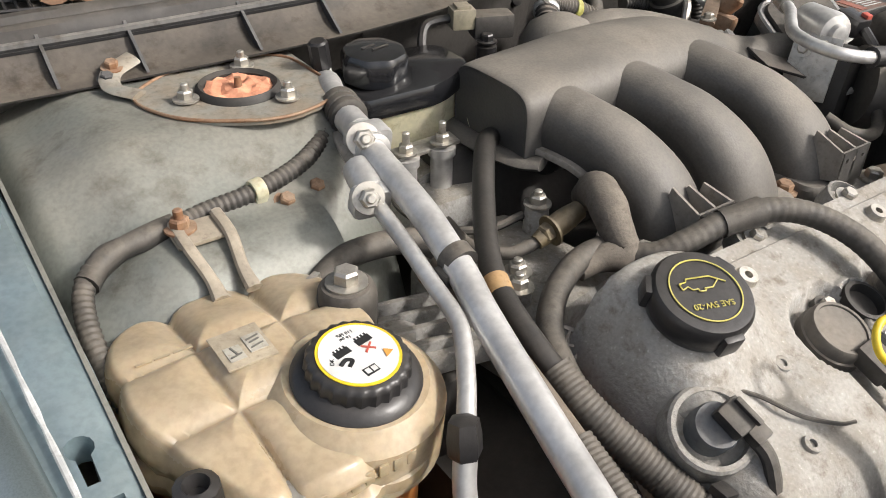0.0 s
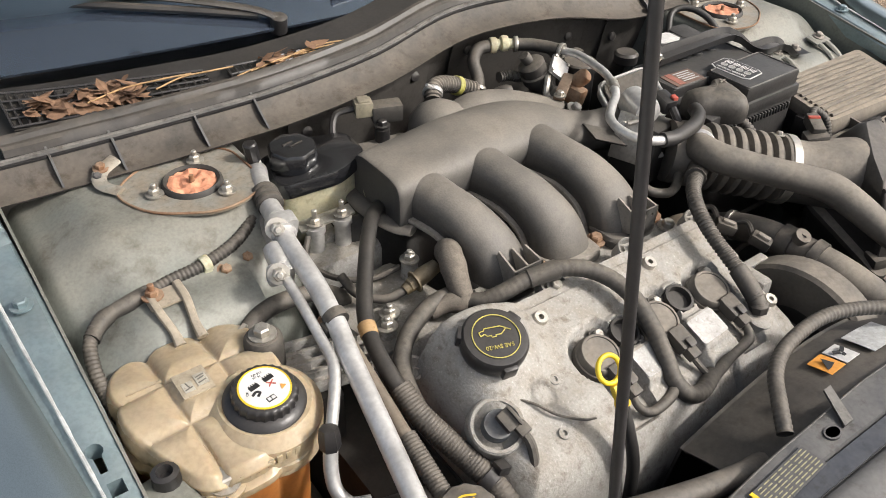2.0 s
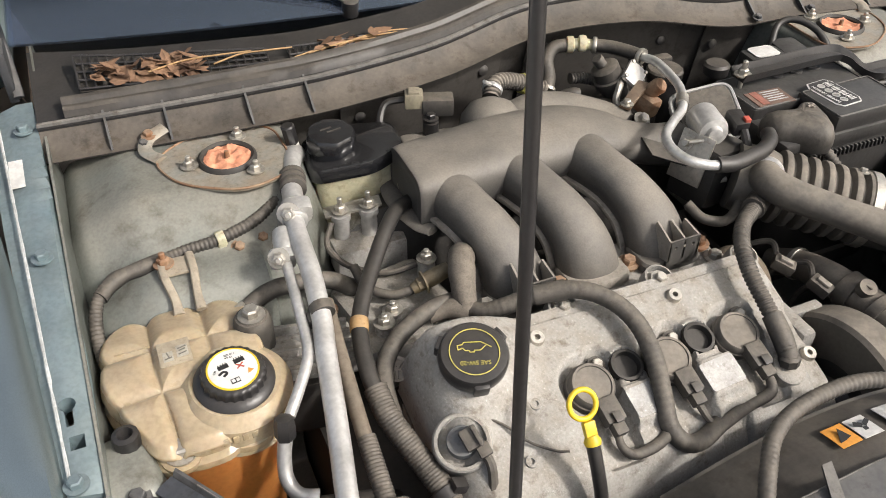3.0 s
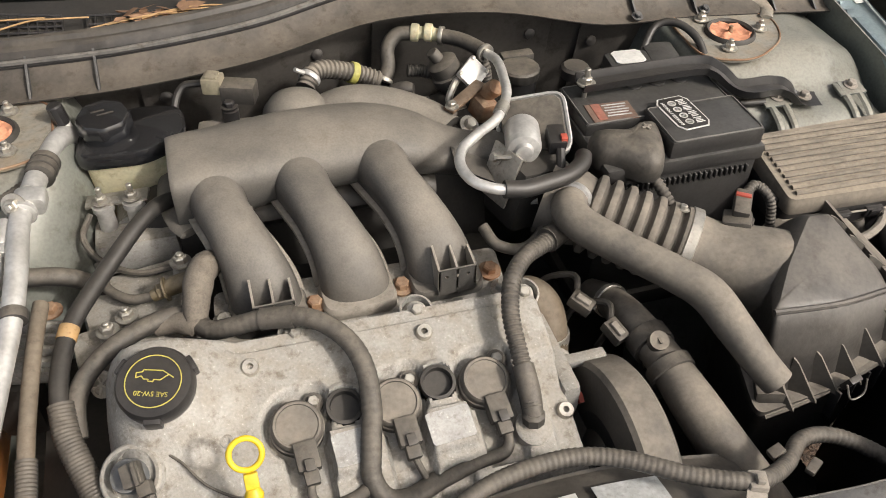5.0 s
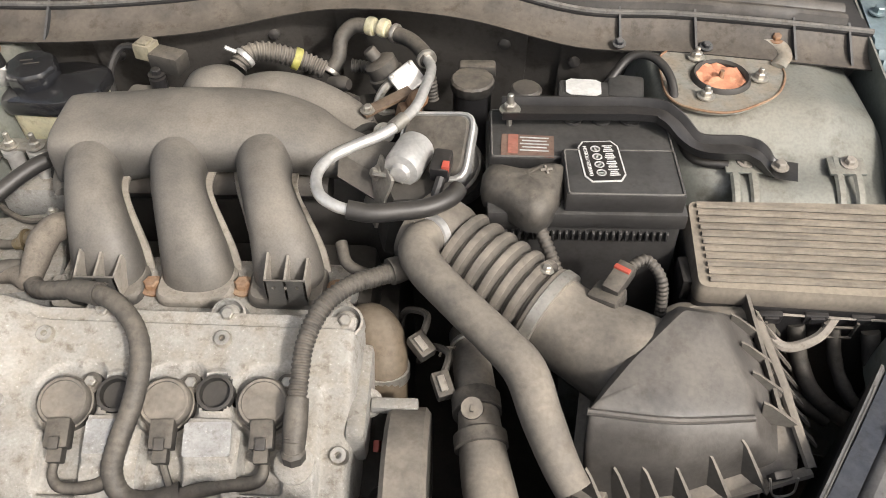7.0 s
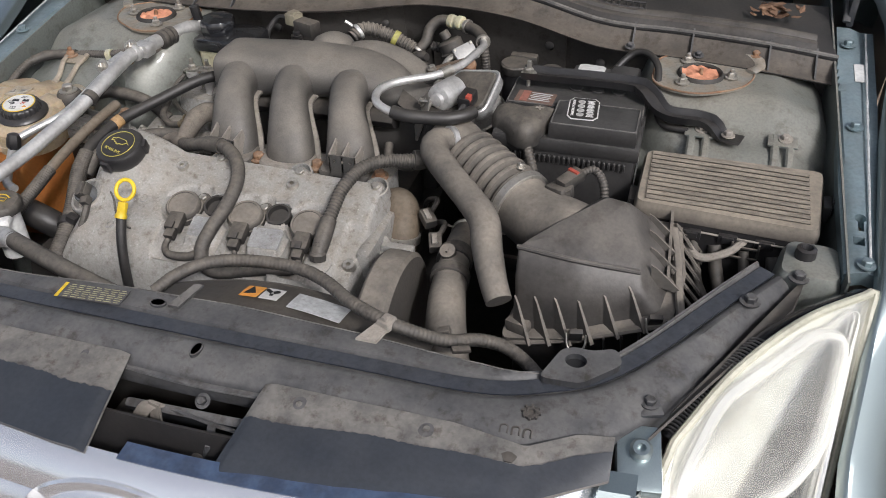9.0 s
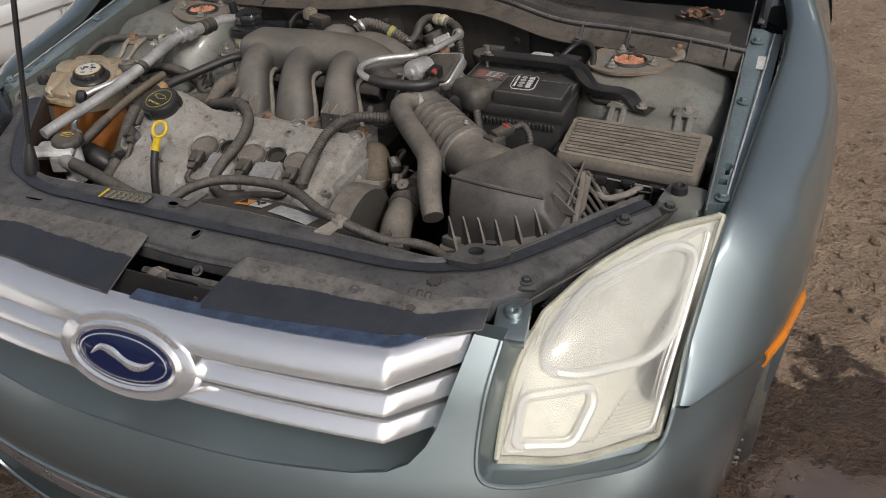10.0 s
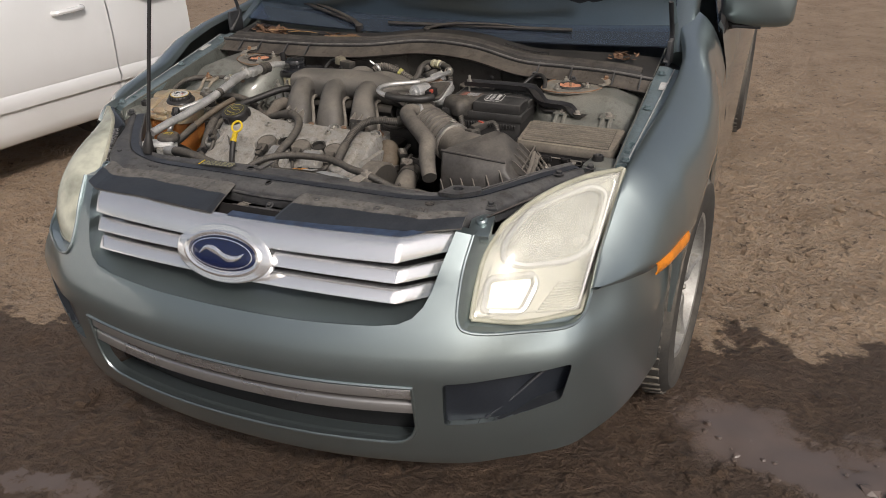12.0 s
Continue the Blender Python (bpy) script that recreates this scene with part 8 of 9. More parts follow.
def build_ac_pipes():
    p = thing("ac_pipe", (-0.47, 0.55, 0.76), "bright aluminium air conditioning pipe with rubber ends", "pipe")
    part("main_pipe", tube([(-0.4585, 0.700, 0.878), (-0.464, 0.670, 0.876), (-0.467, 0.605, 0.863), (-0.474, 0.548, 0.847), (-0.482, 0.51, 0.836), (-0.498, 0.425, 0.817), (-0.511, 0.362, 0.807), (-0.522, 0.308, 0.796)], [0.0115, 0.0115, 0.0115, 0.0112, 0.0112, 0.0112, 0.011, 0.0105], 18), PIPE, p)
    fit = part("fitting_block", moved(rings([[(x * k, y * k, z) for x, y in rounded([(-0.021, -0.011), (0.014, -0.0135), (0.017, 0.011), (-0.018, 0.012)], 0.008)] for k, z in ((0.95, -0.011), (1.0, -0.009), (1.0, 0.009), (0.95, 0.011))]), aim((-0.452, 0.706, 0.8785), (-0.12, -0.98, -0.05))), PIPE, p, "aluminium joint block")
    part("collar", lathe([(0.012, 0.0), (0.0155, 0.002), (0.0155, 0.007), (0.0125, 0.009)], (-0.4605, 0.692, 0.878), (-0.12, -0.98, -0.05), 20), PIPE, fit)
    part("joint_nut", hexbolt((-0.467, 0.691, 0.887), (-0.25, -0.85, 0.45), 0.0085, 0.014), STEEL, fit)
    part("joint_tube", tube([(-0.4535, 0.718, 0.879), (-0.449, 0.745, 0.879)], 0.0128, 16), PIPE, fit)
    for y in (0.752, 0.763, 0.774):
        x = -0.4405 - (0.774 - y) * 0.22
        part("rubber_ring", lathe([(0.0125, -0.006), (0.0165, -0.004), (0.0172, 0.0), (0.0165, 0.004), (0.0125, 0.006)], (x, y, 0.8785), (-0.2, -0.97, 0.0), 22), RUBBER, p, "black rubber sleeve ring")
    part("upper_bend", tube([(-0.441, 0.775, 0.879), (-0.434, 0.80, 0.880), (-0.425, 0.825, 0.877), (-0.418, 0.842, 0.868), (-0.414, 0.850, 0.85)], [0.0115, 0.0115, 0.0125, 0.0125, 0.011], 16), PIPE, p)
    part("port_base", lathe([(0.0092, -0.012), (0.0085, 0.003)], (-0.4205, 0.8425, 0.8835), (-0.1, -0.05, 0.98), 14), WHITE, p)
    part("service_port", lathe([(0.0088, 0.0), (0.0095, 0.004), (0.0095, 0.026), (0.0075, 0.028), (0.002, 0.028)], (-0.4208, 0.8425, 0.886), (-0.15, -0.05, 0.98), 8), CLEANBLACK, p, "black service port cap")
    part("clip", join(lathe([(0.0135, -0.006), (0.0135, 0.006)], (-0.4705, 0.558, 0.850), (0.02, 1, 0.22), 18), box((-0.481, 0.555, 0.842), (0.014, 0.016, 0.012), (0, 0, 0), 0.002)), RUBBER, p)
    q = thing("ac_branch_pipe", (-0.50, 0.53, 0.74), "thin bent aluminium pipe with a black service cap", "pipe")
    part("valve", lathe([(0.009, 0.0), (0.0125, 0.002), (0.013, 0.014), (0.0125, 0.030), (0.011, 0.034)], (-0.478, 0.682, 0.870), (-0.2, -0.95, -0.15), 18), PIPE, q)
    part("valve_flange", moved(rings([[(x * k, y * k, z) for x, y in rounded([(-0.018, -0.012), (0.012, -0.013), (0.014, 0.011), (-0.016, 0.012)], 0.007)] for k, z in ((0.95, -0.007), (1.0, -0.005), (1.0, 0.005), (0.95, 0.007))]), aim((-0.487, 0.645, 0.862), (-0.15, -0.95, -0.2))), PIPE, q)
    part("valve_nut", hexbolt((-0.4945, 0.638, 0.869), (-0.25, -0.85, 0.4), 0.0078, 0.012), STEEL, q)
    part("stub", tube([(-0.476, 0.684, 0.870), (-0.468, 0.715, 0.868), (-0.455, 0.75, 0.862), (-0.44, 0.79, 0.855)], 0.007, 10), SEAM, q)
    part("pipe", tube([(-0.487, 0.640, 0.861), (-0.490, 0.60, 0.853), (-0.494, 0.555, 0.842), (-0.498, 0.522, 0.836), (-0.506, 0.502, 0.832), (-0.524, 0.474, 0.826), (-0.538, 0.455, 0.820)], 0.0062, 12), PIPE, q)
    part("cap", lathe([(0.0095, 0.0), (0.011, 0.003), (0.011, 0.014), (0.0095, 0.024), (0.004, 0.026)], (-0.547, 0.443, 0.804), (0.10, 0.25, 0.9), 6), CLEANBLACK, q)
    part("elbow", tube([(-0.547, 0.443, 0.806), (-0.553, 0.434, 0.785), (-0.555, 0.422, 0.768), (-0.548, 0.408, 0.758), (-0.53, 0.40, 0.755)], 0.0075, 12), PIPE, q)


def build_brake():
    b = thing("brake_reservoir", (-0.345, 0.82, 0.76), "pale brake fluid reservoir with a black lid", "reservoir")
    o = rounded([(-0.412, 0.792), (-0.33, 0.775), (-0.282, 0.795), (-0.280, 0.855), (-0.33, 0.875), (-0.405, 0.872)], 0.016)
    c = Vector((-0.345, 0.825, 0))
    def sc(k, z):
        return [(c.x + (x - c.x) * k, c.y + (y - c.y) * k, z + 0.10 * (x - c.x)) for x, y in o]
    part("tank", rings([sc(0.80, 0.77), sc(0.86, 0.79), sc(0.9, 0.845), sc(0.93, 0.856)]), RESERVOIR, b)
    part("lid", rings([sc(0.98, 0.852), sc(1.03, 0.856), sc(1.03, 0.868), sc(0.99, 0.873), sc(0.9, 0.875), sc(0.1, 0.877)]), GLOSSBLACK, b)
    part("cap", lathe([(0.030, 0.0), (0.031, 0.006), (0.031, 0.022), (0.028, 0.027), (0.018, 0.029), (0.002, 0.029)], (-0.372, 0.830, 0.872), (0, -0.05, 1), 64, 8, 0.06), GLOSSBLACK, b)
    part("cap_marks", join(box((-0.377, 0.832, 0.9018), (0.016, 0.003, 0.0008), (0, 0, 12), 0), box((-0.368, 0.825, 0.9018), (0.020, 0.0025, 0.0008), (0, 0, 12), 0)), BLACK, b)
    part("fin", rings([[(-0.300 + d, 0.785, 0.855), (-0.300 + d, 0.760, 0.815), (-0.300 + d, 0.80, 0.80)] for d in (-0.002, 0.002)]), RESERVOIR, b)
    br = thing("valve_bracket", (-0.37, 0.74, 0.76), "steel bracket with two bolted pipe ends", "bracket")
    part("plate", box((-0.372, 0.752, 0.828), (0.075, 0.022, 0.004), (0, -6, -8), 0.001), STEEL, br)
    for x, y, z in ((-0.390, 0.747, 0.830), (-0.354, 0.741, 0.834)):
        part("stud_nut", hexbolt((x, y, z), (0, 0, 1), 0.007, 0.02), STEEL, br)
        part("post", join(lathe([(0.011, -0.05), (0.0105, -0.01)], (x, y, z), (0, 0, 1), 16), lathe([(0.013, -0.012), (0.013, -0.004)], (x, y, z), (0, 0, 1), 16)), PIPE, br)
    part("master_body", join(box((-0.36, 0.74, 0.765), (0.10, 0.06, 0.05), (0, 0, 0), 0.012), cyl((-0.36, 0.75, 0.78), (-0.36, 0.86, 0.79), 0.022)), ALU, br)
    part("thin_pipe", tube([(-0.405, 0.74, 0.82), (-0.418, 0.72, 0.80), (-0.40, 0.69, 0.785), (-0.36, 0.665, 0.78), (-0.32, 0.66, 0.785)], 0.004, 8), RUBBER, br)


def hose(name, label, pts, r, mat=RUBBER, root=None, extra=(), **kw):
    root = root or tuple(min((p for p in pts), key=lambda p: p[2]))
    h = thing(name, root, label, name.replace("_", " ").split()[-1] if name != "wiring_loom" else "wiring")
    part("tube", tube(pts, r, **kw), mat, h)
    for nm, bm, m in extra:
        part(nm, bm, m, h)
    return h


def band(a, axis, r, w, seg=20):
    return lathe([(r, -w / 2), (r * 1.04, -w / 2 + 0.0008), (r * 1.04, w / 2 - 0.0008), (r, w / 2)], a, axis, seg)


def build_hoses():
    hose("wiring_loom", "grey corrugated wiring loom clipped along the inner wing", [(-0.425, 0.845, 0.855), (-0.438, 0.812, 0.860), (-0.462, 0.765, 0.862), (-0.50, 0.735, 0.857), (-0.545, 0.724, 0.850), (-0.59, 0.722, 0.846), (-0.635, 0.715, 0.842), (-0.672, 0.705, 0.842), (-0.692, 0.685, 0.836), (-0.700, 0.652, 0.824), (-0.699, 0.613, 0.806), (-0.691, 0.578, 0.786), (-0.680, 0.545, 0.762), (-0.668, 0.515, 0.735)], 0.0078, pitch=0.0052, rib=0.001, seg=10,
         extra=[("clip", join(band((-0.545, 0.724, 0.850), (-1, -0.1, -0.1), 0.0095, 0.01), box((-0.545, 0.719, 0.841), (0.010, 0.008, 0.016), (0, 0, 0), 0.002)), RESERVOIR), ("tape_wrap", tube([(-0.615, 0.719, 0.845), (-0.64, 0.714, 0.8435), (-0.668, 0.707, 0.842), (-0.690, 0.687, 0.837)], 0.0095, 10, lump=0.002), RUBBER)])
    hose("heater_hose", "black rubber hose with a strip of brown tape", [(-0.300, 0.735, 0.828), (-0.325, 0.712, 0.838), (-0.350, 0.683, 0.836), (-0.388, 0.632, 0.823), (-0.420, 0.582, 0.813), (-0.434, 0.545, 0.806), (-0.441, 0.50, 0.796), (-0.440, 0.470, 0.785)], 0.0098, mat=CLEANRUBBER, seg=14, extra=[("tape", band((-0.430, 0.560, 0.809), (-0.3, -0.92, -0.25), 0.0103, 0.016), TAPE)])
    hose("braided_hose", "rubber hose in a woven black sleeve with a plastic clamp", [(-0.440, 0.482, 0.790), (-0.437, 0.452, 0.776), (-0.428, 0.425, 0.762), (-0.415, 0.39, 0.745), (-0.405, 0.355, 0.73), (-0.40, 0.30, 0.70)], 0.0135, seg=16, pitch=0.004, rib=0.0007,
         extra=[("clamp", join(band((-0.408, 0.365, 0.733), (0.25, -0.9, -0.4), 0.016, 0.014), box((-0.395, 0.362, 0.747), (0.016, 0.014, 0.012), (0, 20, 0), 0.002)), CLEANBLACK)])
    hose("bypass_hose", "dusty rubber hose joining behind the valve cover", [(-0.30, 0.57, 0.795), (-0.34, 0.565, 0.797), (-0.385, 0.543, 0.796), (-0.415, 0.515, 0.790), (-0.428, 0.485, 0.782), (-0.430, 0.455, 0.765)], 0.0105, seg=14)
    hose("taped_harness", "cloth-taped wiring harness beside the intake manifold", [(-0.268, 0.635, 0.80), (-0.280, 0.612, 0.822), (-0.290, 0.590, 0.824), (-0.298, 0.565, 0.808), (-0.303, 0.548, 0.797), (-0.318, 0.558, 0.795), (-0.345, 0.562, 0.790)], [0.014, 0.0155, 0.016, 0.0145, 0.013, 0.012, 0.010], seg=16, lump=0.0022, mat=material("brown grey cloth wrap", (0.105, 0.09, 0.075), 0.8, dust=0.6, scale=30, bump=0.2, grain=420))
    hose("wiring_loom", "grey corrugated loom curling over the valve cover", [(-0.300, 0.550, 0.796), (-0.285, 0.532, 0.801), (-0.262, 0.522, 0.811), (-0.232, 0.515, 0.821), (-0.200, 0.504, 0.828), (-0.172, 0.487, 0.828), (-0.150, 0.462, 0.820), (-0.140, 0.432, 0.808), (-0.142, 0.395, 0.790), (-0.151, 0.362, 0.772), (-0.156, 0.338, 0.753), (-0.145, 0.322, 0.737), (-0.122, 0.320, 0.730), (-0.090, 0.330, 0.732)], 0.0108, seg=12, pitch=0.0075, rib=0.0003,
         extra=[("tape_wrap", tube([(-0.232, 0.515, 0.821), (-0.215, 0.509, 0.825), (-0.198, 0.503, 0.828)], 0.0125, 12, lump=0.001), RUBBER), ("branch", tube([(-0.115, 0.322, 0.731), (-0.085, 0.328, 0.733), (-0.05, 0.334, 0.738), (-0.015, 0.338, 0.742), (-0.008, 0.352, 0.752), (-0.010, 0.360, 0.757)], [0.0085, 0.008, 0.0075, 0.007, 0.005, 0.004], 10), RUBBER), ("branch", tube([(-0.152, 0.335, 0.752), (-0.175, 0.328, 0.742), (-0.205, 0.326, 0.742), (-0.216, 0.336, 0.748), (-0.214, 0.352, 0.757)], [0.007, 0.007, 0.006, 0.005, 0.004], 10), RUBBER), ("branch", tube([(-0.098, 0.326, 0.733), (-0.104, 0.338, 0.742), (-0.110, 0.352, 0.755)], 0.004, 8), RUBBER)])
    hose("crankcase_hose", "grey corrugated hose plugged into the valve cover", [(0.021, 0.362, 0.772), (0.022, 0.388, 0.79), (0.023, 0.418, 0.804), (0.026, 0.452, 0.820), (0.040, 0.488, 0.832), (0.064, 0.516, 0.834), (0.092, 0.536, 0.828), (0.118, 0.552, 0.824), (0.140, 0.567, 0.826)], [0.011, 0.0105, 0.010, 0.0102, 0.0105, 0.0105, 0.011, 0.012, 0.012], seg=14, pitch=0.0055, rib=0.0012,
         extra=[("elbow", join(lathe([(0.012, 0), (0.013, 0.010), (0.010, 0.014)], (0.021, 0.355, 0.757), (0, 0.2, 1), 8), tube([(0.021, 0.356, 0.764), (0.022, 0.375, 0.780), (0.0225, 0.40, 0.796)], [0.011, 0.0125, 0.012], 12)), RUBBER), ("seat", lathe([(0.020, -0.012), (0.020, 0.001), (0.017, 0.003)], (0.021, 0.352, 0.752), COVER_N, 24), ALU), ("sleeve", tube([(0.105, 0.545, 0.826), (0.125, 0.557, 0.824), (0.145, 0.57, 0.826)], 0.0145, 12, lump=0.002), RUBBER)])
    hose("coolant_hose", "brown cloth-covered coolant hose with a wide clamp", [(0.06, 0.535, 0.745), (0.082, 0.532, 0.752), (0.096, 0.515, 0.742), (0.098, 0.495, 0.715), (0.098, 0.485, 0.68)], [0.02, 0.025, 0.026, 0.026, 0.026], mat=material("brown hose", (0.12, 0.085, 0.05), 0.6, dust=0.5, scale=14), seg=20, extra=[("clamp", band((0.098, 0.497, 0.713), (0, -0.25, -1), 0.0275, 0.014, 28), STEEL)])
    hose("radiator_hose", "thick dusty radiator hose with a plastic coupling", [(0.188, 0.56, 0.70), (0.194, 0.52, 0.722), (0.199, 0.472, 0.735), (0.203, 0.43, 0.738), (0.207, 0.39, 0.736), (0.214, 0.345, 0.727), (0.228, 0.295, 0.708), (0.25, 0.245, 0.68), (0.275, 0.21, 0.64)], [0.019, 0.021, 0.022, 0.022, 0.024, 0.027, 0.028, 0.028, 0.028], mat=DUCT, seg=20,
         extra=[("coupling", join(band((0.2015, 0.435, 0.738), (0.08, -0.99, 0.0), 0.0255, 0.022, 28), band((0.206, 0.392, 0.736), (0.1, -0.98, -0.15), 0.0272, 0.016, 28)), RUBBER), ("tab", join(cyl((0.197, 0.417, 0.757), (0.196, 0.412, 0.768), 0.0115, seg=18), box((0.196, 0.412, 0.7685), (0.003, 0.010, 0.002), (0, 0, 0), 0)), DUCT), ("spring_clamp", join(band((0.194, 0.522, 0.722), (0.1, -0.95, 0.3), 0.0225, 0.008), tube([(0.178, 0.515, 0.735), (0.165, 0.505, 0.745), (0.160, 0.50, 0.738)], 0.0018, 6)), STEEL)])
    hose("power_steering_hose", "lower black hose crossing beside the fan", [(0.06, 0.30, 0.68), (0.12, 0.27, 0.70), (0.19, 0.25, 0.69), (0.27, 0.27, 0.66)], 0.02, mat=CLEANRUBBER, seg=14)
    hose("wiring_loom", "dusty ribbed loom lying over the fan shroud", [(-0.145, 0.205, 0.780), (-0.125, 0.230, 0.792), (-0.095, 0.258, 0.798), (-0.048, 0.276, 0.799), (0.020, 0.280, 0.800), (0.072, 0.264, 0.801), (0.125, 0.230, 0.802), (0.182, 0.208, 0.801), (0.241, 0.231, 0.767), (0.284, 0.26, 0.752), (0.323, 0.259, 0.746), (0.36, 0.235, 0.738), (0.383, 0.21, 0.727), (0.392, 0.198, 0.71)], 0.0090, mat=RUBBER, seg=12, pitch=0.006, rib=0.0005,
         extra=[("clip", join(box((0.180, 0.205, 0.803), (0.018, 0.020, 0.014), (0, 0, -20), 0.003), box((0.180, 0.203, 0.812), (0.008, 0.010, 0.008), (0, 0, -20), 0.002)), SEAM), ("clip_arm", join(box((0.268, 0.222, 0.766), (0.024, 0.010, 0.006), (0, 10, 30), 0.002), box((0.240, 0.246, 0.768), (0.016, 0.012, 0.010), (0, -20, 10), 0.002)), RUBBER)])
    hose("ac_hose", "black hose with a bright crimped end beside the radiator", [(-0.415, 0.262, 0.772), (-0.375, 0.243, 0.780), (-0.325, 0.225, 0.782), (-0.27, 0.212, 0.776), (-0.21, 0.205, 0.762), (-0.16, 0.21, 0.74)], 0.0125, seg=14, extra=[("crimp", tube([(-0.462, 0.283, 0.762), (-0.44, 0.273, 0.767), (-0.408, 0.258, 0.773)], [0.010, 0.0135, 0.0135], 14, pitch=0.008, rib=0.001), PIPE), ("block", box((-0.47, 0.285, 0.755), (0.03, 0.03, 0.03), (0, 0, 20), 0.004), ALU)])
    hose("lower_hose", "thick black hose low beside the tank", [(-0.56, 0.42, 0.70), (-0.52, 0.40, 0.715), (-0.48, 0.40, 0.70), (-0.45, 0.42, 0.66)], 0.022, mat=CLEANRUBBER, seg=14)
    hose("clutch_pipe", "tan stained hose running under the aluminium pipe", [(-0.455, 0.60, 0.82), (-0.462, 0.54, 0.812), (-0.468, 0.47, 0.798), (-0.472, 0.41, 0.782), (-0.474, 0.35, 0.765), (-0.476, 0.30, 0.75)], 0.0085, mat=material("tan stained hose", (0.13, 0.10, 0.07), 0.6, dust=0.5, scale=20), seg=12, extra=[("sleeve", tube([(-0.470, 0.425, 0.787), (-0.472, 0.38, 0.774), (-0.475, 0.32, 0.757)], 0.0105, 12, pitch=0.004, rib=0.0007), RUBBER)])


build_tank()
build_mount()
build_ac_pipes()
build_brake()
build_hoses()


def build_rear_bits():
    s = thing("map_sensor", (-0.23, 0.855, 0.84), "beige plugged pressure sensor at the back of the manifold", "sensor")
    part("body", box((-0.205, 0.862, 0.885), (0.045, 0.028, 0.026), (0, 0, -20), 0.004), RUBBER, s)
    part("plug", join(box((-0.236, 0.874, 0.894), (0.026, 0.024, 0.022), (0, 0, -20), 0.003), box((-0.236, 0.874, 0.906), (0.016, 0.018, 0.004), (0, 0, -20), 0.001)), material("grimy beige plug", (0.30, 0.27, 0.19), 0.5, dust=0.5, scale=30), s, "grimy beige connector")
    part("post", join(lathe([(0.011, -0.03), (0.011, 0.0), (0.006, 0.002), (0.006, 0.012)], (-0.221, 0.848, 0.868), (0, 0, 1), 16), hexbolt((-0.221, 0.848, 0.872), (0, 0, 1), 0.007)), CLEANBLACK, s)
    part("pad", box((-0.225, 0.835, 0.838), (0.085, 0.05, 0.022), (0, 0, -6), 0.008), INTAKE, s)
    part("cable", tube([(-0.248, 0.880, 0.893), (-0.275, 0.885, 0.888), (-0.290, 0.868, 0.865), (-0.288, 0.85, 0.84)], 0.005, 8), CLEANRUBBER, s)
    g = thing("vacuum_hose", (-0.07, 0.89, 0.85), "ribbed vacuum hose with a yellow band", "hose")
    part("hose", tube([(-0.118, 0.868, 0.872), (-0.105, 0.885, 0.882), (-0.085, 0.895, 0.880), (-0.055, 0.902, 0.868), (-0.030, 0.905, 0.856), (-0.008, 0.902, 0.846)], 0.0135, 14, pitch=0.007, rib=0.0022), DUCT, g)
    part("band", band((-0.046, 0.9035, 0.8635), (0.9, 0.05, -0.45), 0.0148, 0.010), material("yellow green band", (0.5, 0.48, 0.12), 0.5, dust=0.3), g, "yellow band")
    part("clamp", join(band((-0.110, 0.880, 0.879), (0.6, 0.7, 0.4), 0.0148, 0.007), tube([(-0.118, 0.872, 0.893), (-0.130, 0.868, 0.902)], 0.003, 6)), PIPE, g)
    h = thing("purge_hose", (0.02, 0.92, 0.85), "black rubber hose along the firewall with steel joints", "hose")
    part("hose", tube([(-0.004, 0.902, 0.842), (0.008, 0.918, 0.855), (0.012, 0.936, 0.876), (0.028, 0.945, 0.890), (0.05, 0.942, 0.892)], 0.0105, 14), RUBBER, h)
    joint = part("joint", tube([(0.042, 0.943, 0.892), (0.065, 0.936, 0.894), (0.09, 0.922, 0.893)], 0.0088, 14), RESERVOIR, h, "pale check valve")
    for c in ((0.054, 0.940, 0.893), (0.072, 0.933, 0.8945)):
        part("joint_bulb", lathe([(0.008, -0.007), (0.0125, -0.005), (0.0132, 0.0), (0.0125, 0.005), (0.008, 0.007)], c, (0.9, -0.4, 0), 18), RESERVOIR, joint)
    part("hose_end", tube([(0.086, 0.924, 0.893), (0.110, 0.905, 0.893), (0.126, 0.880, 0.893), (0.134, 0.858, 0.893)], 0.0105, 14), RUBBER, h)
    part("branch", tube([(0.128, 0.875, 0.888), (0.136, 0.865, 0.865), (0.14, 0.86, 0.83)], 0.009, 10, pitch=0.005, rib=0.001), RUBBER, h)
    for c, ax in (((0.088, 0.923, 0.893), (0.8, -0.5, 0)), ((0.133, 0.861, 0.893), (0.3, -0.95, 0)), ((-0.002, 0.904, 0.844), (0.5, 0.6, 0.6))):
        part("clamp", band(c, ax, 0.0125, 0.0065), STEEL, h)
    p = thing("vacuum_pipe", (0.06, 0.66, 0.85), "bright bent aluminium vacuum pipe with a black hose end", "pipe")
    part("pipe", tube([(0.134, 0.860, 0.893), (0.140, 0.832, 0.896), (0.133, 0.785, 0.897), (0.123, 0.748, 0.896), (0.096, 0.705, 0.895), (0.060, 0.677, 0.895), (0.033, 0.654, 0.894), (0.022, 0.626, 0.893), (0.028, 0.598, 0.890), (0.047, 0.583, 0.887), (0.068, 0.578, 0.884)], 0.0066, 14), PIPE, p)
    part("hose_end", tube([(0.060, 0.580, 0.885), (0.085, 0.578, 0.882), (0.115, 0.584, 0.880), (0.145, 0.592, 0.879), (0.168, 0.606, 0.880), (0.178, 0.622, 0.880)], 0.0105, 14), CLEANRUBBER, p)
    part("sleeve", tube([(0.112, 0.728, 0.896), (0.100, 0.711, 0.895)], 0.0088, 12), STEEL, p)
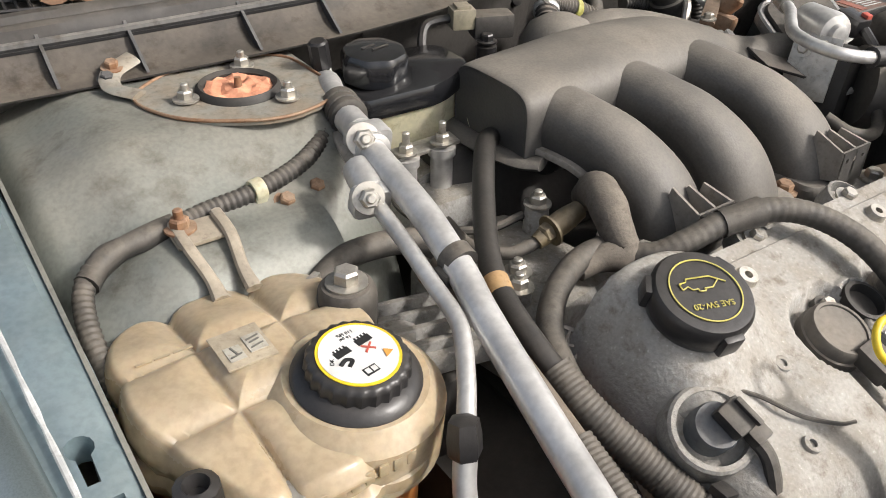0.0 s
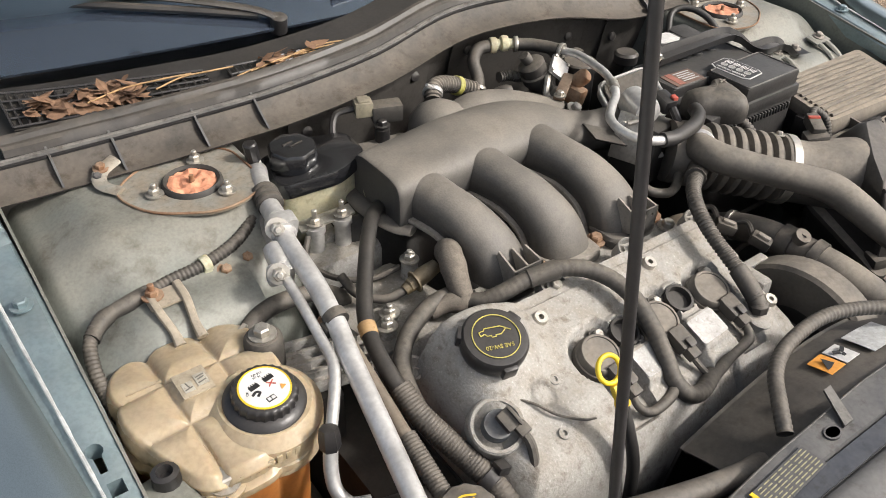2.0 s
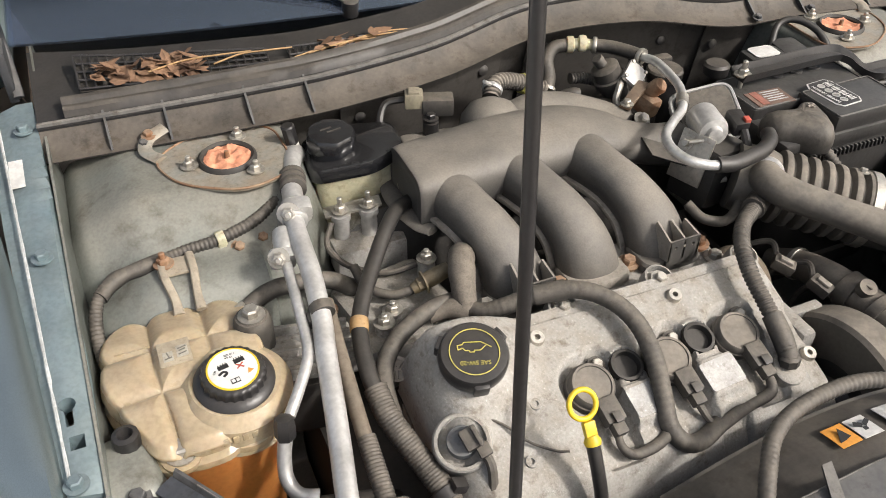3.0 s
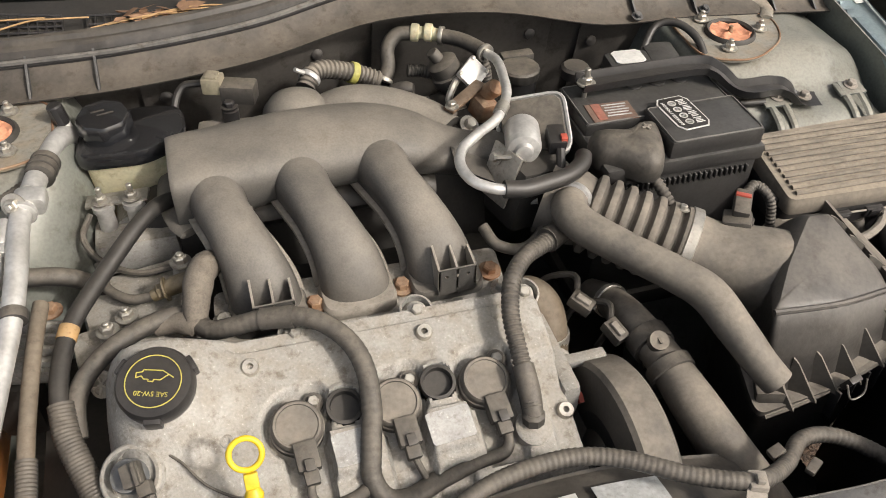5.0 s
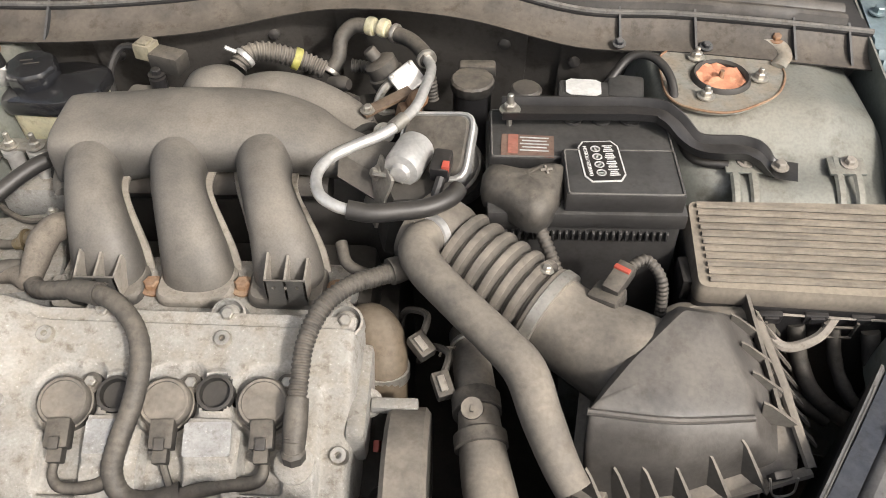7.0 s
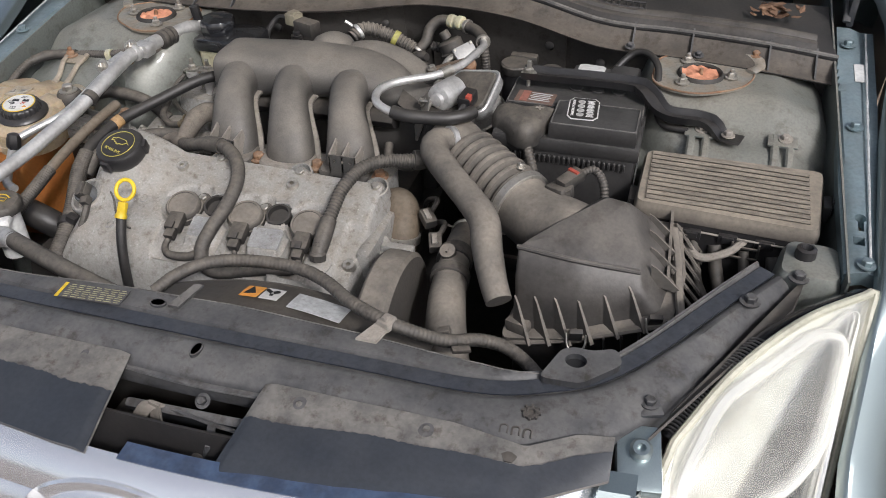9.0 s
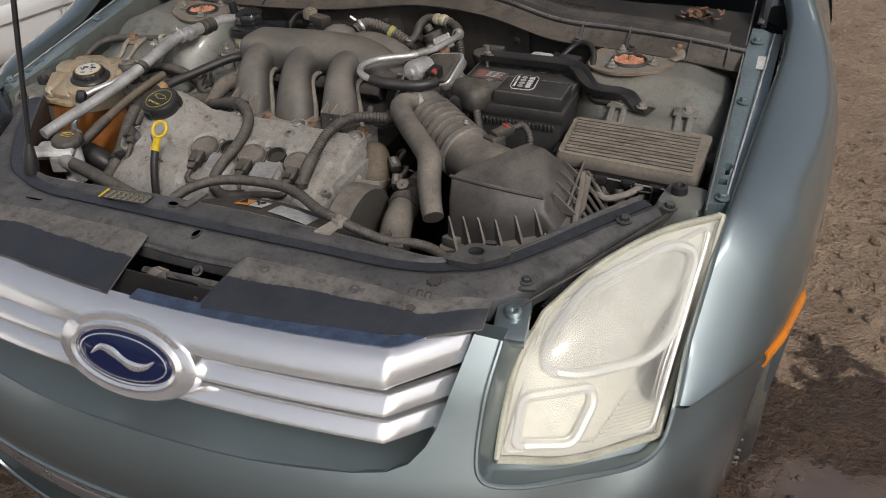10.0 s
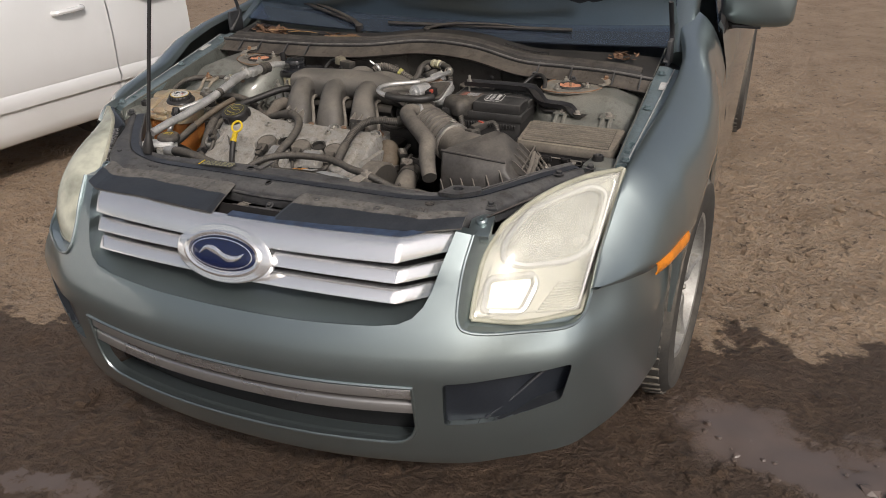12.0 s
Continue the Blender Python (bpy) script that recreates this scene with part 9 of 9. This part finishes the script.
    b = thing("coolant_branch", (0.09, 0.58, 0.80), "thin black hose looping under the throttle", "hose")
    part("hose", tube([(0.045, 0.60, 0.815), (0.055, 0.575, 0.805), (0.085, 0.565, 0.80), (0.115, 0.580, 0.808), (0.135, 0.61, 0.825)], 0.007, 10), RUBBER, b)
    v = thing("egr_valve", (0.085, 0.85, 0.80), "dusty metal valve with a grey vacuum head", "valve")
    part("head", lathe([(0.020, -0.034), (0.021, -0.012), (0.0245, -0.010), (0.0245, 0.002), (0.0215, 0.004), (0.0215, 0.020), (0.018, 0.023), (0.002, 0.024)], (0.080, 0.862, 0.868), (-0.45, 0.1, 0.88), 28), RUBBER, v)
    part("top_cap", lathe([(0.009, 0.0), (0.009, 0.013), (0.0075, 0.015)], (0.066, 0.866, 0.890), (-0.6, 0.1, 0.8), 14), RUBBER, v)
    cov = part("cover_plate", moved(box((0, 0, 0), (0.040, 0.034, 0.008), bev=0.004), aim((0.108, 0.838, 0.878), (0.25, -0.65, 0.72)) @ pose(0, 0, 0, 0, 0, 25)), PIPE, v, "pale aluminium cover plate")
    for a, b2 in ((-0.016, 0.013), (0.016, 0.013), (0.016, -0.013), (-0.016, -0.013)):
        part("cover_screw", moved(lathe([(0.003, 0.0), (0.003, 0.006), (0.0015, 0.007)], (a, b2, 0), seg=10), aim((0.108, 0.838, 0.878), (0.25, -0.65, 0.72)) @ pose(0, 0, 0, 0, 0, 25)), STEEL, cov)
    part("yoke", tube([(0.092, 0.846, 0.872), (0.078, 0.83, 0.866), (0.070, 0.822, 0.850), (0.078, 0.815, 0.840), (0.092, 0.818, 0.838)], 0.0055, 8), STEEL, v)
    part("stay", box((0.085, 0.800, 0.868), (0.072, 0.018, 0.005), (0, -8, 34), 0.002), material("brown rust-stained strap", (0.20, 0.13, 0.085), 0.6, 0.3, dust=0.4, scale=40), v, "rust-brown strap")
    part("strap_post", lathe([(0.0095, -0.04), (0.0095, 0.0), (0.006, 0.002)], (0.060, 0.784, 0.856), (0, 0, 1), 14), RUBBER, v)
    part("strap_bolt", hexbolt((0.062, 0.784, 0.866), (0, 0, 1), 0.006), STEEL, v)
    part("side_nut", hexbolt((0.082, 0.770, 0.842), (0.2, -0.5, 0.8), 0.0085), STEEL, v)
    part("solenoid", join(lathe([(0.012, 0.0), (0.0125, 0.03), (0.010, 0.034)], (0.118, 0.815, 0.855), (0.2, -0.5, 0.6), 16), box((0.112, 0.80, 0.845), (0.03, 0.03, 0.03), (10, 10, 20), 0.006)), RUST, v)
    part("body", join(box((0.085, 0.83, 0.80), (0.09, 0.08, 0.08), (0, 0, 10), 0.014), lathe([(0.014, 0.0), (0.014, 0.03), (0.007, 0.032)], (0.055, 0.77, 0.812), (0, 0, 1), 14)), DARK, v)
    part("feed_hose", tube([(0.030, 0.892, 0.862), (0.050, 0.890, 0.860), (0.070, 0.882, 0.855)], 0.009, 12, pitch=0.005, rib=0.0012), RUBBER, v)
    part("fitting", join(lathe([(0.008, -0.012), (0.011, 0.0), (0.011, 0.012), (0.007, 0.02)], (0.012, 0.866, 0.850), (0.8, -0.4, 0.2), 12), lathe([(0.007, 0.0), (0.0075, 0.02)], (0.026, 0.842, 0.846), (0.7, -0.6, 0.1), 10)), BLACK, v)
    r = thing("steering_reservoir", (0.193, 0.873, 0.74), "round dusty black power steering reservoir", "reservoir")
    part("pot", cyl((0.193, 0.873, 0.74), (0.193, 0.873, 0.842), 0.026, bev=0.003), CLEANBLACK, r)
    part("cap", lathe([(0.027, 0.0), (0.0285, 0.003), (0.0285, 0.014), (0.026, 0.017), (0.003, 0.018)], (0.193, 0.873, 0.840), (0, 0, 1), 48, 16, 0.04), RUBBER, r)
    part("ear", box((0.20, 0.905, 0.85), (0.05, 0.02, 0.02), (0, 0, 0), 0.005), RUBBER, r)
    th = thing("temperature_sensor", (-0.31, 0.615, 0.78), "brass temperature sensor with its plug", "sensor")
    part("body", join(tube([(-0.345, 0.612, 0.790), (-0.318, 0.613, 0.800), (-0.296, 0.614, 0.806)], [0.007, 0.011, 0.009], 12), hexbolt((-0.328, 0.612, 0.797), (-0.9, 0, -0.2), 0.009)), material("grimy brass", (0.20, 0.155, 0.085), 0.5, 0.6, dust=0.5, scale=40), th)
    part("pipe", tube([(-0.34, 0.613, 0.79), (-0.37, 0.618, 0.785), (-0.395, 0.64, 0.79), (-0.40, 0.67, 0.80)], 0.006, 10), RUBBER, th)
    for x, y, z in ((-0.310, 0.652, 0.797), (-0.376, 0.599, 0.778), (-0.395, 0.575, 0.785)):
        n = thing("head_bolt", (x, y, z - 0.03), "tall hex bolt standing on the cylinder head", "bolt", "head bolts")
        part("shank", lathe([(0.012, -0.03), (0.011, -0.004), (0.008, 0.0)], (x, y, z), (0, 0, 1), 16), ALU, n)
        part("head", hexbolt((x, y, z), (0, 0, 1), 0.008, 0.014), STEEL, n)
    hd = part("head_casting", join(box((-0.36, 0.62, 0.735), (0.13, 0.14, 0.07), (0, 0, 10), 0.015), box((-0.40, 0.575, 0.757), (0.07, 0.05, 0.03), (0, 0, 10), 0.006)), ALU, engine)
    # shroud of the fan, with its labels
    f = thing("fan_shroud", (0.0, 0.24, 0.5), "dusty black fan shroud with orange and white labels", "fan shroud")
    arc = lambda u, v: Vector((-0.20 + 0.42 * u, 0.165 + 0.115 * v, 0.745 + 0.045 * math.sin(math.pi * u) - 0.006 * v - 0.02 * v * v))
    part("cowling", grid(arc, 24, 6, 0.004), BLACK, f)
    part("shroud_wall", grid(lambda u, v: arc(u, 1) + Vector((0, 0.004 + 0.03 * v, -0.24 * v)), 24, 4, 0.004), BLACK, f)
    def lbl(u0, u1, v0, v1, m, nm, lab, h=0.005):
        part(nm, grid(lambda u, v: arc(u0 + (u1 - u0) * u, v0 + (v1 - v0) * v) + Vector((0, 0, h)), 4, 2, 0.0008), m, f, lab)
    lbl(0.40, 0.46, 0.52, 0.78, ORANGEINK, "warning_label", "orange warning label")
    lbl(0.468, 0.528, 0.52, 0.78, WHITE, "fan_label", "white fan warning label")
    lbl(0.57, 0.74, 0.45, 0.80, WORN, "paper_label", "blank stained paper label")
    c = arc(0.498, 0.65) + Vector((0, 0, 0.0062))
    part("fan_mark", join(*[box(c + Vector((0.006 * math.cos(w), 0.006 * math.sin(w), 0)), (0.009, 0.005, 0.0006), (0, 0, math.degrees(w)), 0) for w in (0.5, 2.6, 4.7)]), INK, f)
    c = arc(0.43, 0.65) + Vector((0, 0, 0.0062))
    part("warning_mark", rings([[c + Vector((-0.009, -0.008, z)), c + Vector((0.009, -0.008, z)), c + Vector((0, 0.008, z))] for z in (0, 0.0006)]), INK, f)
    # filler neck of the washer bottle
    w = thing("washer_filler", (-0.475, 0.32, 0.70), "grey washer cap on a white filler neck", "washer filler")
    part("neck", join(cyl((-0.475, 0.318, 0.70), (-0.475, 0.318, 0.780), 0.021), box((-0.487, 0.285, 0.776), (0.085, 0.030, 0.012), (0, 0, 25), 0.004), box((-0.52, 0.30, 0.765), (0.03, 0.05, 0.02), (0, 0, 25), 0.006)), WHITE, w)
    part("cap", lathe([(0.028, 0.0), (0.029, 0.004), (0.029, 0.012), (0.026, 0.016), (0.020, 0.017), (0.002, 0.018)], (-0.475, 0.318, 0.778), (0, -0.1, 1), 64, 12, 0.04), RUBBER, w)
    part("cap_print", moved(join(tube([(-0.014, 0.006, 0), (0, 0.012, 0), (0.014, 0.006, 0)], 0.0012, 5, flat=0.4), tube([(-0.012, -0.004, 0), (0.012, -0.004, 0), (0.010, 0.004, 0), (-0.010, 0.004, 0), (-0.012, -0.004, 0)], 0.001, 5, per=1, flat=0.4)), Matrix.Translation((-0.475, 0.318, 0.7972))), YELLOW, w)
    # plugs and wires in the gap beside the timing case
    for cx, cy, cz, rz in ((0.165, 0.455, 0.745, 20), (0.205, 0.43, 0.715, -15), (0.14, 0.50, 0.755, 40)):
        wp = thing("wire_plug", (cx, cy, cz), "small dusty grey wire plug beside the timing case", "plug", "wire plugs")
        part("shell", box((cx, cy, cz), (0.020, 0.030, 0.016), (15, 0, rz), 0.003), RUBBER, wp)
        part("catch", box((cx, cy - 0.004, cz + 0.010), (0.008, 0.018, 0.004), (15, 0, rz), 0.001), SEAM, wp)
        part("wire", tube([(cx, cy + 0.012, cz), (cx + 0.005, cy + 0.035, cz + 0.012), (cx - 0.02, cy + 0.06, cz - 0.01), (cx - 0.03, cy + 0.07, cz - 0.05)], 0.0042, 8), RUBBER, wp)
    # bolts and clips on the cowl's front flange
    for x, y, z in ((0.385, 0.898, 0.897), (0.50, 0.90, 0.893), (-0.60, 0.90, 0.893)):
        cb = thing("cowl_bolt", (x, y, z - 0.01), "dusty hex bolt on the cowl flange", "bolt", "cowl bolts")
        part("bolt", hexbolt((x, y, z), (0, -0.3, 1), 0.0055), SHROUD, cb)
    # right-hand hood bumper and the bracket clamps on the right tower
    for sgn in (1, -1):
        bx, by = (0.675, 0.468) if sgn > 0 else (0.697, 0.490)
        hb = thing("hood_bumper", (sgn * bx, by, 0.78), "grey green corner bracket with a rubber hood stop", "hood stop", "hood stops")
        part("bracket", rings([[(sgn * (bx + a * k), by + c * k, z) for a, c in rounded([(-0.045, -0.04), (0.04, -0.045), (0.045, 0.045), (-0.03, 0.05)], 0.02)] for k, z in ((1.15, 0.72), (1.0, 0.79), (0.85, 0.806), (0.2, 0.81))]) if sgn > 0 else rings([[(-(bx + 0.004 + a * k), by - 0.012 + c * k, z) for a, c in rounded([(-0.035, -0.05), (0.04, -0.055), (0.035, 0.03), (-0.028, 0.04)], 0.022)] for k, z in ((1.25, 0.70), (1.1, 0.785), (0.95, 0.802), (0.75, 0.808), (0.2, 0.810))]), TOWER, hb)
        part("stop", lathe([(0.013, -0.004), (0.014, 0.004), (0.013, 0.014), (0.008, 0.016), (0.005, 0.008)], (sgn * (bx - 0.007), by + 0.004, 0.808), (0, 0, 1), 12), CLEANBLACK, hb)
    for x in (0.520, 0.643):
        k = thing("clamp_bracket", (x, 0.70, 0.80), "bolted steel strap over the cross tube", "bracket", "strap brackets")
        part("strap", join(tube([(x - 0.014, 0.725, 0.850), (x - 0.014, 0.69, 0.840), (x - 0.014, 0.664, 0.824), (x - 0.014, 0.645, 0.79)], 0.006, 6, flat=0.5), tube([(x + 0.008, 0.725, 0.850), (x + 0.008, 0.69, 0.840), (x + 0.008, 0.664, 0.824), (x + 0.008, 0.645, 0.79)], 0.006, 6, flat=0.5), box((x - 0.003, 0.712, 0.847), (0.044, 0.026, 0.004), (12, 0, 0), 0.002)), TOWER, k)
        part("bolt", hexbolt((x, 0.715, 0.850), (0, -0.2, 1), 0.0065), SEAM, k)


build_rear_bits()


# ---- white car standing beside ----
def build_white_car():
    w = thing("white_car", (-2.75, 2.6, 0), "white saloon car parked alongside with closed doors", "car")
    d = Vector((0.12, 1.0, 0)).normalized()
    n = Vector((1.0, -0.12, 0)).normalized()
    o = Vector((-2.42, 1.2, 0))
    prof = [(-0.04, 0.185), (0.0, 0.19), (0.02, 0.205), (0.035, 0.26), (0.045, 0.355), (0.045, 0.366), (0.062, 0.372), (0.068, 0.40), (0.064, 0.432), (0.056, 0.446), (0.060, 0.456), (0.058, 0.60), (0.048, 0.74), (0.02, 0.90), (0.0, 0.94), (-0.05, 0.95)]
    def panel_of(s0, s1, name, parent=w):
        loops = []
        for s in np.linspace(s0, s1, 10):
            loops.append([o + d * s + n * (a - 0.05 * smooth01(2.0, 3.2, s)) + Vector((0, 0, z)) for a, z in prof])
        return part(name, rings(loops, close=False), WHITEPAINT, parent, sharp=40)
    for s0, s1, nm in ((-3.2, -0.27, "front_wing"), (-0.262, 0.895, "front_door"), (0.903, 1.46, "rear_door")):
        q = panel_of(s0, s1, nm)
        if "door" in nm:
            h = s1 - 0.23
            part("door_handle", tube([o + d * (h - 0.10) + n * 0.045 + Vector((0, 0, 0.775)), o + d * (h - 0.07) + n * 0.075 + Vector((0, 0, 0.78)), o + d * (h + 0.05) + n * 0.075 + Vector((0, 0, 0.785)), o + d * (h + 0.08) + n * 0.045 + Vector((0, 0, 0.785))], 0.013, 8), WHITEPAINT, q)
    c = o + d * -1.15 - n * 0.85
    rot = math.degrees(math.atan2(-d.x, d.y))
    part("shell", box(c + Vector((0, 0, 0.56)), (1.6, 5.2, 0.66), (0, 0, rot), 0.06), WHITEPAINT, w)
    part("cabin", box(c + Vector((0, 0, 1.2)), (1.35, 2.6, 0.45), (0, 0, rot), 0.15), WINDSHIELD, w)
    part("rocker", box(o + d * 0.2 - n * 0.25 + Vector((0, 0, 0.24)), (0.1, 4.4, 0.08), (0, 0, rot), 0.02), DARK, w)
    for s in (-2.4, 1.05):
        part("wheel", lathe([(0.02, 0.0), (0.2, 0.01), (0.22, 0.03), (0.30, 0.03), (0.325, 0.0), (0.325, -0.16), (0.3, -0.19)], o + d * s - n * 0.12 + Vector((0, 0, 0.325)), n, 40), TYRE, w)


build_white_car()
